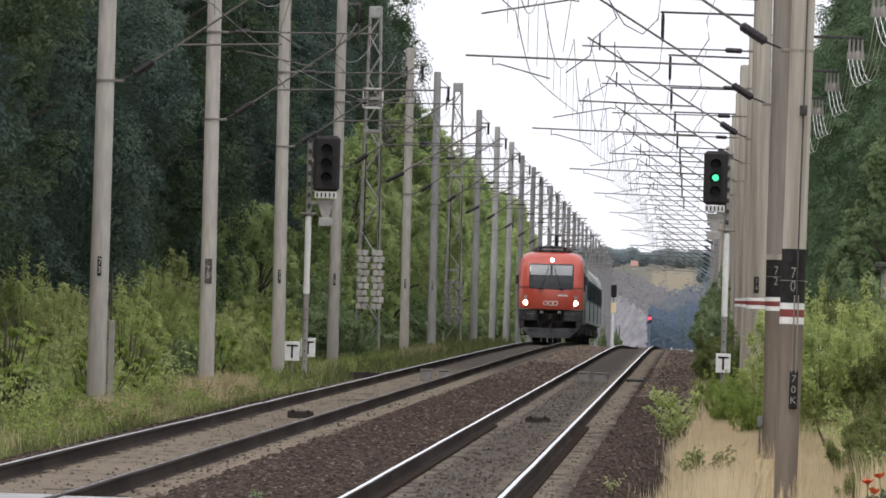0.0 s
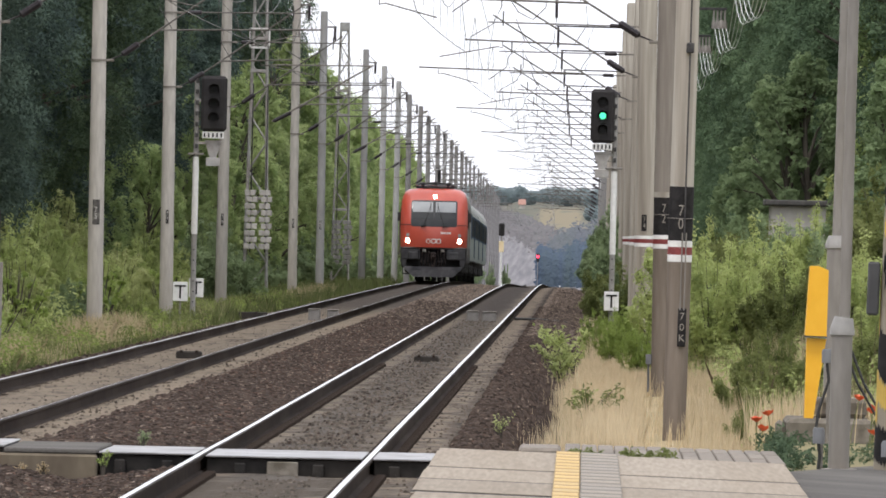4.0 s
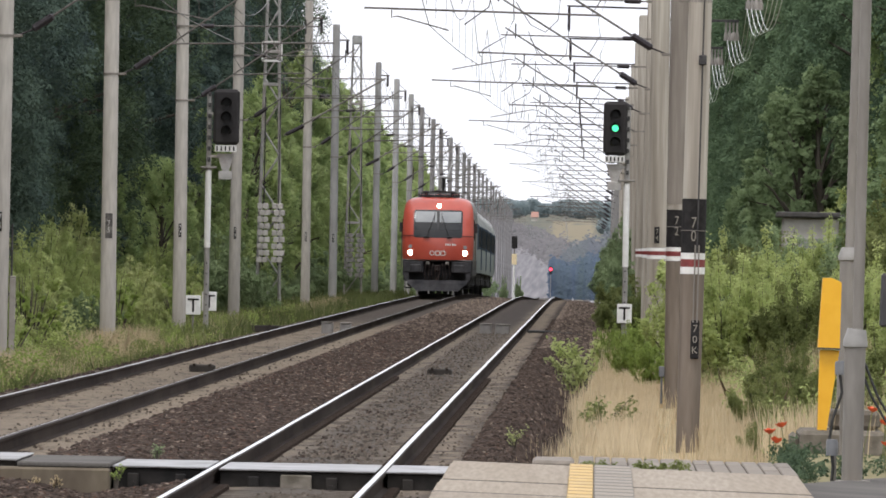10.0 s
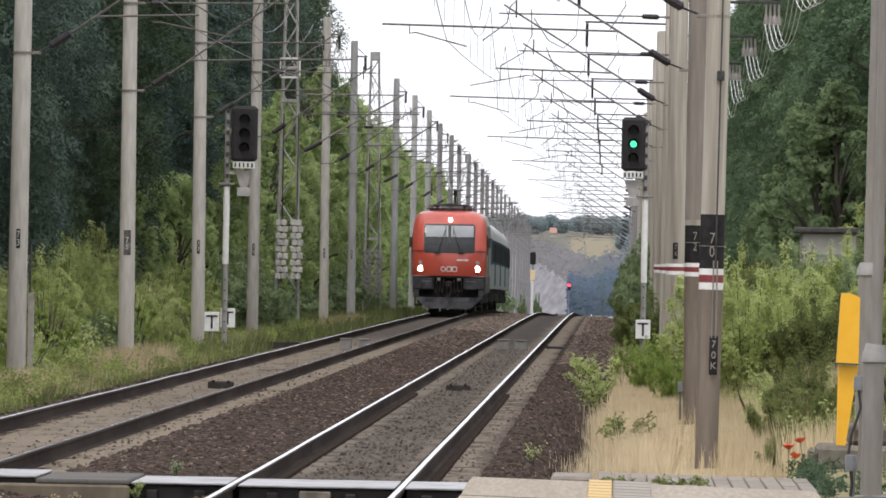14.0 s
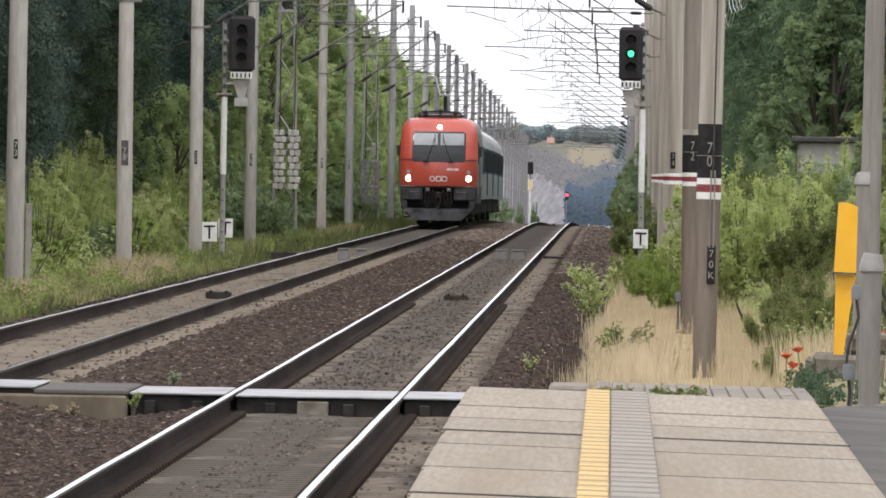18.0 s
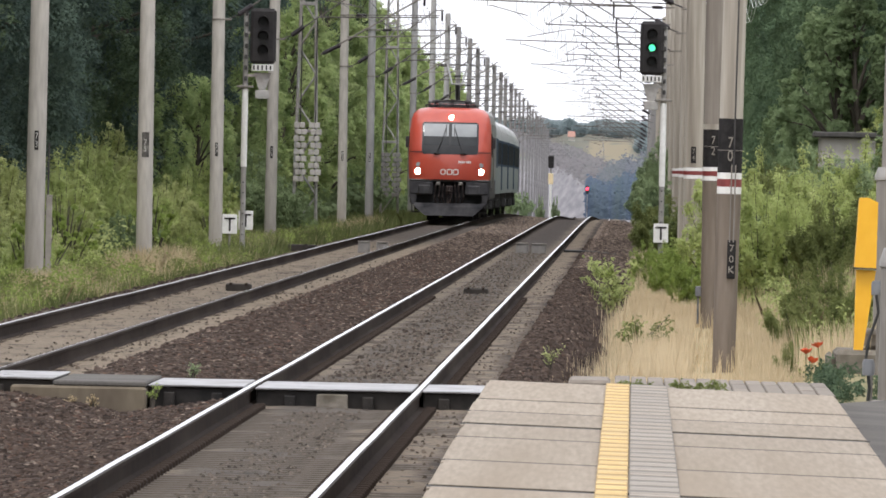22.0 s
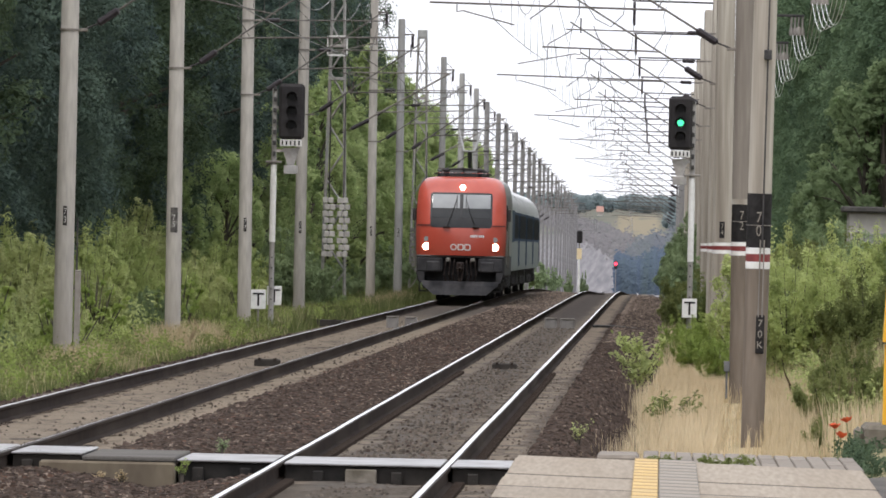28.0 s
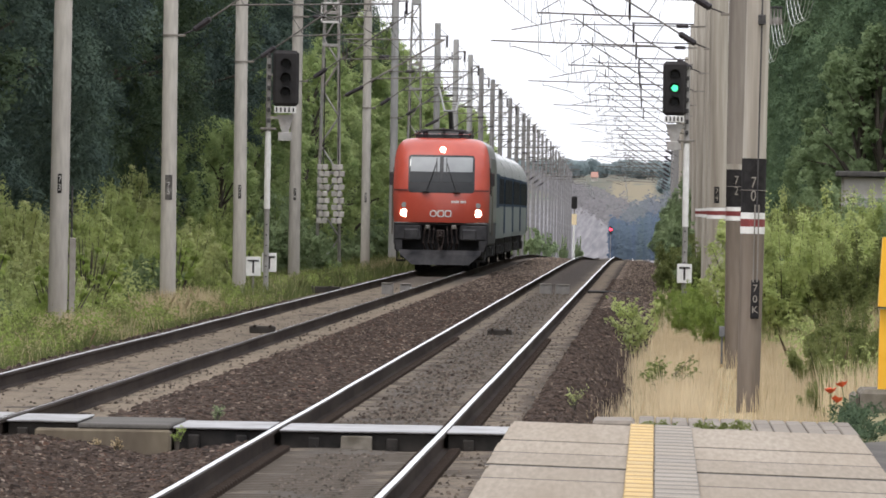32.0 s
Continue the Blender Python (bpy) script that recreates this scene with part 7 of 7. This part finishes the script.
def build_signals():
    build_signal(-8.58, 312, -8.97, 5.55, 4.27, 0.6, None, (1.9, 3.68), "unlit black three-lens railway signal on a white and grey pole", (-8.9, 0.665))
    build_signal(0.37, 312, 0.66, 5.44, 4.2, 0.55, 1, (1.64, 3.56), "black three-lens railway signal showing green on a white pole", (0.66, 0.57))
    b = thing("t_board", pose(0, 308, 0), "white board with a black letter T on a short post", "sign board")
    build_t_plate(b, -9.14, 0.59)
    part("post", Geo().tube([(-9.14, -0.1, -0.6), (-9.14, -0.1, 0.6)], 0.025, 8), GALV, b)
    # small signals far down the line
    s = thing("distant_signal", pose(-4.62 + bend(760), 760, track_z(760)), "small black signal above a faded yellow board", "railway signal", "far signals")
    part("pole", Geo().tube([(0, 0, -0.4), (0, 0, 2.4)], 0.06, 8), WHITE_PAINT, s)
    part("signal_head", Geo().box(-0.16, 0.16, -0.1, 0.1, 2.8, 3.5, 0.05), BLACK_PAINT, s)
    part("pole_top", Geo().tube([(0, 0, 2.4), (0, 0, 2.8)], 0.04, 8), GALV, s)
    part("board", Geo().box(-0.14, 0.14, -0.08, -0.04, 1.9, 2.5, 0.01), SIGN_YELLOW, s, "faded yellow board")
    y = 1500
    s = thing("distant_signal", pose(-5.06, y, track_z(y)), "far signal with a glowing red lens", "railway signal", "far signals")
    part("pole", Geo().tube([(0, 0.1, -0.4), (0, 0.1, 3.2)], 0.035, 8), GALV, s)
    part("signal_head", Geo().box(-0.16, 0.16, -0.1, 0.1, 2.7, 3.6, 0.05), BLACK_PAINT, s)
    part("lens", disc(Geo(), 0, -0.14, 3.25, 0.17, 0.04), RED_ON, s, "glowing red lens")


def build_trackside():
    g_lab = "grey concrete box bolted between the rails"
    for x, y, w, h in ((-2.8, 346, 0.3, 0.22), (-2.37, 346, 0.36, 0.21), (-6.42, 325, 0.28, 0.3), (-5.98, 325, 0.27, 0.29)):
        b = thing("track_box", pose(x, y, track_z(y) - 0.2), g_lab, "trackside box", "boxes between the rails")
        part("body", Geo().box(-w / 2, w / 2, -0.3, 0.3, 0, h + 0.05, 0.025), DARK_BLOCK, b)
        part("lid", Geo().box(-w / 2 - 0.01, w / 2 + 0.01, -0.32, 0.32, h + 0.05, h + 0.075, 0.01), GALV, b)
    for x, y, w, h in ((-6.45, 223, 0.42, 0.13), (-2.65, 232, 0.42, 0.12), (-8.42, 333, 1.4, 0.17)):
        b = thing("timber_block", pose(x, y, ballast_z(max(x, -8.2), y) - 0.02), "dark weathered timber block lying on the ballast", "timber", "dark timbers on the track")
        part("body", Geo().box(-w / 2, w / 2, -0.25, 0.25, 0, h, 0.02), RUBBER, b)
        for s in (-0.3, 0.3):
            part("strap", Geo().box(s * w - 0.02, s * w + 0.02, -0.27, 0.27, h - 0.02, h + 0.015, 0.004), RAIL_SIDE, b)
    b = thing("cable_trough", pose(0, 352, 0), "black cable duct across the ballast shoulder", "cable duct")
    part("duct", Geo().tube([(-1.75, 0, -0.13), (-1.2, 0.3, -0.14), (-0.9, 0, -0.16), (-0.3, 0.4, -0.36), (0.1, 0.2, -0.45)], 0.04, 8), CABLE, b)
    part("cable", Geo().tube([(-0.75, 0.1, -0.2), (-0.4, -0.3, -0.24), (-0.1, 0.2, -0.36)], 0.07, 8), CABLE, b)
    b = thing("cable_loop", pose(-5.4, 110, -0.3), "loose black cable coiled on the ballast", "cable")
    part("coil", Geo().tube([(0.22 * math.cos(a) * (1 - a * 0.03), 1.5 * math.sin(a), 0.03 + 0.012 * a) for a in [i * 0.35 for i in range(24)]], 0.014, 6), CABLE, b)
    part("tie", Geo().box(0.2, 0.3, -0.3, 0.3, 0.05, 0.12, 0.01), WHITE_PAINT, b, "white tie")
    b = thing("stub_post", pose(-9.6, 223.05, -0.35), "short grey concrete post beside a mast", "post")
    part("post", Geo().box(-0.05, 0.05, -0.05, 0.05, -0.2, 1.72, 0.01), BLOCK, b)
    part("cap", Geo().box(-0.055, 0.055, -0.055, 0.055, 1.72, 1.75, 0.01), BLOCK, b)
    part("rod", Geo().tube([(-0.02, 0, 1.75), (-0.02, 0, 2.6)], 0.018, 6), DARK_STEEL, b, "thin dark rod")
    # shed behind the bushes
    s = thing("shed", pose(5.3, 330, 0), "small plastered shed with a flat dark roof among bushes", "shed")
    part("wall", Geo().box(-0.8, 0.55, -1.5, 1.5, -1, 2.9, 0.03), WALL_PLASTER, s)
    part("roof", Geo().box(-0.95, 0.7, -1.7, 1.7, 2.9, 3.04, 0.03), ROOF_FELT, s)
    part("door", Geo().box(-0.45, 0.2, -1.53, -1.5, 0.3, 2.4, 0.01), LOCO_LIGHT, s)


def build_platform_end():
    p = thing("lamp_post", pose(1.922, 100.2, 0.33), "stepped galvanised lamp post standing on the asphalt path", "lamp post", "posts at the platform end")
    part("base_tube", Geo().tube([(-0.008, 0, -0.3), (0, 0, 0.99)], 0.078, 24), GALV, p, smooth=True)
    part("collar", Geo().tube([(0, 0, 0.99), (0, 0, 1.0), (0, 0, 1.035), (0.01, 0, 1.13)], [0.08, 0.092, 0.092, 0.07], 24), PLUG_LIGHT, p, "pale tapered collar", smooth=True)
    part("tube", Geo().tube([(0.016, 0, 1.1), (0.05, 0, 6.5)], 0.041, 24), GALV, p, smooth=True)
    part("footing", Geo().tube([(0, 0, -0.05), (0, 0, 0.012)], 0.13, 20), BLOCK, p)
    p = thing("lamp_post", pose(2.43, 130, 0.45), "slim galvanised post on a concrete footing", "lamp post", "posts at the platform end")
    part("base_tube", Geo().tube([(-0.01, 0, -0.3), (0, 0, 1.5)], 0.1, 20), GALV, p, smooth=True)
    part("collar", Geo().tube([(0, 0, 1.5), (0, 0, 1.51), (0, 0, 1.55), (0, 0, 1.63)], [0.1, 0.116, 0.116, 0.085], 20), PLUG_LIGHT, p, "pale tapered collar", smooth=True)
    part("tube", Geo().tube([(0, 0, 1.6), (0.06, 0, 6.5)], 0.052, 20), GALV, p, smooth=True)
    p = thing("lamp_post", pose(2.16, 88, 0.31), "galvanised lamp post with red scrawled paint on its base", "lamp post", "posts at the platform end")
    part("base_tube", Geo().tube([(0, 0, -0.3), (0, 0, 1.3)], 0.095, 24), GALV, p, smooth=True)
    part("collar", Geo().tube([(0, 0, 1.3), (0, 0, 1.34), (0, 0, 1.41)], [0.106, 0.106, 0.078], 24), GALV, p, smooth=True)
    part("tube", Geo().tube([(0, 0, 1.41), (0.03, 0, 6.5)], 0.076, 24), GALV, p, smooth=True)
    g = Geo()
    pts = []
    for i in range(90):
        f = i / 89
        a = radians(215 + 30 * math.sin(f * 34) + 8 * math.sin(f * 11))
        pts.append((0.098 * math.cos(a), 0.098 * math.sin(a), 1.25 - 1.05 * f + 0.05 * math.sin(f * 50)))
    part("scrawl", g.tube(pts, 0.012, 5), SCRAWL_RED, p, "red scrawled paint line")
    # help point: a yellow cabinet on a tapered stand
    b = thing("help_point", pose(2.02, 118.8, 0.47, 0, 1.6, 0), "bright yellow slim cabinet on a tapered stand", "cabinet")
    v = [(-0.06, 0), (0.02, 0), (0.1, 0.7), (-0.072, 0.7)]
    part("stand", Geo().sweep(v, [(0, -0.12, 0, 1, 1), (0, 0.12, 0, 1, 1)]), YELLOW_PAINT, b)
    v = [(-0.09, 0.72), (0.1, 0.72), (0.09, 1.3), (0.0, 1.335), (-0.075, 1.33)]
    part("cabinet", Geo().sweep(v, [(0, -0.2, 0, 1, 1), (0, 0.2, 0, 1, 1)]), YELLOW_PAINT, b)
    part("seam", Geo().box(-0.093, 0.103, -0.203, 0.203, 0.71, 0.722), DARK_STEEL, b)
    f = thing("stepped_footing", pose(0, 0, 0), "weathered stepped concrete footing overgrown with weeds", "footing")
    part("lower_block", Geo().box(1.8, 2.56, 118.25, 120.6, -0.2, 0.468, 0.035), BLOCK_WORN, f)
    part("upper_block", Geo().box(2.06, 2.52, 119.1, 120.4, 0.472, 0.64, 0.035), BLOCK_WORN, f)
    part("side_block", Geo().box(1.72, 1.795, 118.4, 119.6, -0.2, 0.44, 0.03), BLOCK_WORN, f)
    # plug caps with their cables
    for x, y, z, cab in ((2.1, 116, 1.03, [(0, 0, -0.05), (0.02, 0, -0.2), (-0.06, 0, -0.45), (-0.08, 0, -0.6)]), (1.78, 101, 0.56, [(0, 0, -0.05), (0.01, 0, -0.14), (0.0, 0, -0.24)]),
                         (2.27, 99.2, 0.5, [(0, 0, -0.05), (0.03, 0, -0.14), (-0.03, 0, -0.24)])):
        r = 0.063 if x > 2.2 else 0.045
        c = thing("cable_socket", pose(x, y, z), "grey plastic cable socket with a black cable", "socket", "cable sockets")
        part("cap", Geo().tube([(0, 0, -0.05), (0, 0, 0.05), (0, 0, 0.07)], [r, r, r * 0.8], 16), PLUG_GREY, c, smooth=True)
        part("cable", Geo().tube(cab, 0.014, 6), CABLE, c)
        part("stake", Geo().tube([(0.02, 0.12, -0.75), (0.02, 0.12, 0.02)], 0.018, 6).box(-0.01, 0.05, 0.02, 0.13, -0.02, 0.02), GALV, c)
    c = thing("cable_run", pose(2.15, 108, 0.4), "two black cables hanging between the posts", "cable")
    for k in (0, 0.05):
        part("cable", Geo().tube([(-0.05 + k, 0, 0.75), (0.05 + k, 0, 0.5), (0.18 + k, 0, 0.28), (0.3 + k, 0, 0.1)], 0.012, 6), CABLE, c)
    # mast with worn warning stripes
    m = thing("striped_mast", pose(2.33, 101, 0.33, 0, 1.2, 0), "concrete mast with flaking black and yellow warning stripes", "mast", "posts at the platform end")
    R = 0.14
    part("shaft", Geo().tube([(0, 0, -0.4), (0, 0, 6.5)], [R, R * 0.93], 24), CONCRETE_TAN, m, smooth=True)
    for k, (z0, z1, c) in enumerate(((2.5, 2.61, WHITE_PAINT), (2.61, 2.74, RED_PAINT), (2.74, 2.84, WHITE_PAINT))):
        part("painted_ring", band(R + 0.001, z0, z1), c, m, ("white", "dark red", "white")[k] + " painted ring")
    rng = random.Random(9)

    def flake(z0, z1, rise, c, a0=150, a1=390, name="stripe"):
        g = Geo()
        n = 26
        low, high = [], []
        for i in range(n + 1):
            f = i / n
            a = radians(a0 + (a1 - a0) * f)
            r = R + 0.0015
            lo = z0 + rise * f + rng.uniform(-0.025, 0.025)
            hi = z1 + rise * f + rng.uniform(-0.025, 0.025)
            low.append((r * math.cos(a), r * math.sin(a), lo))
            high.append((r * math.cos(a), r * math.sin(a), max(hi, lo + 0.01)))
        g.add(low + high, [(i, i + 1, n + 2 + i, n + 1 + i) for i in range(n)])
        part(name, g, c, m, "flaking " + ("black" if c is BLACK_PAINT else "yellow") + " paint stripe")
    flake(0.08, 0.34, -0.06, BLACK_PAINT, 188, 262)
    flake(0.36, 0.74, -0.02, FLAKED_YELLOW, 183, 204)
    flake(0.5, 0.68, -0.1, FLAKED_YELLOW, 204, 268)
    flake(0.74, 1.08, -0.2, BLACK_PAINT, 190, 274)
    flake(1.0, 1.42, 0.0, FLAKED_YELLOW, 183, 196)
    flake(1.47, 1.6, 0.02, BLACK_PAINT, 206, 256)
    flake(1.36, 1.47, -0.05, BLACK_PAINT, 215, 268)
    flake(1.74, 1.86, -0.03, FLAKED_YELLOW, 200, 245)
    flake(1.96, 2.1, -0.05, BLACK_PAINT, 194, 290)
    flake(2.13, 2.34, -0.06, BLACK_PAINT, 200, 310)
    flake(2.34, 2.4, 0.0, FLAKED_YELLOW, 210, 285)
    part("box", Geo().box(-0.24, -0.15, -0.08, 0.1, 1.14, 1.54, 0.015), LOCO_GREY, m, "dark grey box")
    # loop of cable left lying beside the crossing
    c = thing("cable_loop", pose(-5.56, 118.6, -0.3), "loose loop of grey cable lying on the ballast", "cable")
    for k, (w, h) in enumerate(((0.15, 0.09), (0.13, 0.075))):
        ring = [(w * math.cos(a) + 0.02 * k, 0.25 * math.sin(a), 0.05 + h * (1 - math.cos(a * 2)) * 0.35 + 0.05 * math.sin(a)) for a in [i * 0.42 for i in range(16)]]
        part("turn", Geo().tube(ring, 0.009, 6), PLUG_LIGHT if k else CABLE, c, smooth=True)
    # poppies
    rngp = random.Random(12)
    for x, y, z in ((1.43, 110, 0.57), (1.53, 110.2, 0.62), (1.48, 109.8, 0.5), (2.42, 112, 0.66), (2.5, 113, 0.62), (2.47, 115, 0.6), (2.36, 109, 0.5), (2.44, 110, 0.48), (2.5, 110, 0.47), (2.3, 112, 0.74)):
        f = thing("poppy", pose(x, y, z - 0.03, rngp.uniform(-15, 15), rngp.uniform(-15, 15), rngp.uniform(0, 360)), "red poppy flower on a thin green stem", "flower", "poppies beside the platform")
        part("stem", Geo().tube([(0, 0, 0), (0.02, 0.01, -0.3), (0, 0, -0.75)], 0.004, 5), GRASS_GREEN, f)
        for k in range(4):
            a = k * math.pi / 2 + rngp.uniform(-0.2, 0.2)
            g = Geo()
            rad = [(0.0, 0.0, 0.024), (0.024, 0.014, 0.034), (0.042, 0.036, 0.032)]
            vs = []
            for r, z1, w in rad:
                for s in (-1, 0, 1):
                    vs.append((r * math.cos(a) - s * w * math.sin(a), r * math.sin(a) + s * w * math.cos(a), z1 + 0.012 * abs(s)))
            part("petal", g.add(vs, [(j * 3 + i, j * 3 + i + 1, j * 3 + i + 4, j * 3 + i + 3) for j in range(2) for i in range(2)]), POPPY, f)


# ---- the train's run ----
def front_at(t):
    return 612 - 4.9 * t - 0.042 * t * t


def vehicle_pose(y0, length):
    a, b = y0 + 3, y0 + length - 3
    za, zb = track_z(a), track_z(b)
    s = (zb - za) / (b - a)
    return pose(LEFT_X + bend(y0), y0, za - 3 * s + 0.06, math.degrees(math.atan(s)), 0, 0)


def motions():
    for ob, offset, length in TRAIN:
        walk(ob, [(t, vehicle_pose(front_at(t) + offset, length)) for t in range(33)])


build_ground()
build_track("railway_track", LEFT_X, 0.06, "railway track with rusty sided rails on dusty concrete sleepers", (0.015, 0.003))
build_track("railway_track", RIGHT_X, 0.0, "railway track with bright polished rails on dusty concrete sleepers", (0.023, 0.0245))
build_platform()
build_crossing()
build_paving()
build_masts()
build_lattice_mast(MAST_FIRST + 5 * MAST_STEP, 1.45, PALE_BLOCK)
build_lattice_mast(MAST_FIRST + 8 * MAST_STEP, 0.75, DARK_BLOCK)
build_wires()
build_distance()
build_vegetation()
build_grass()
build_weeds()
build_stones()
build_train()
build_signals()
build_trackside()
build_platform_end()
motions()
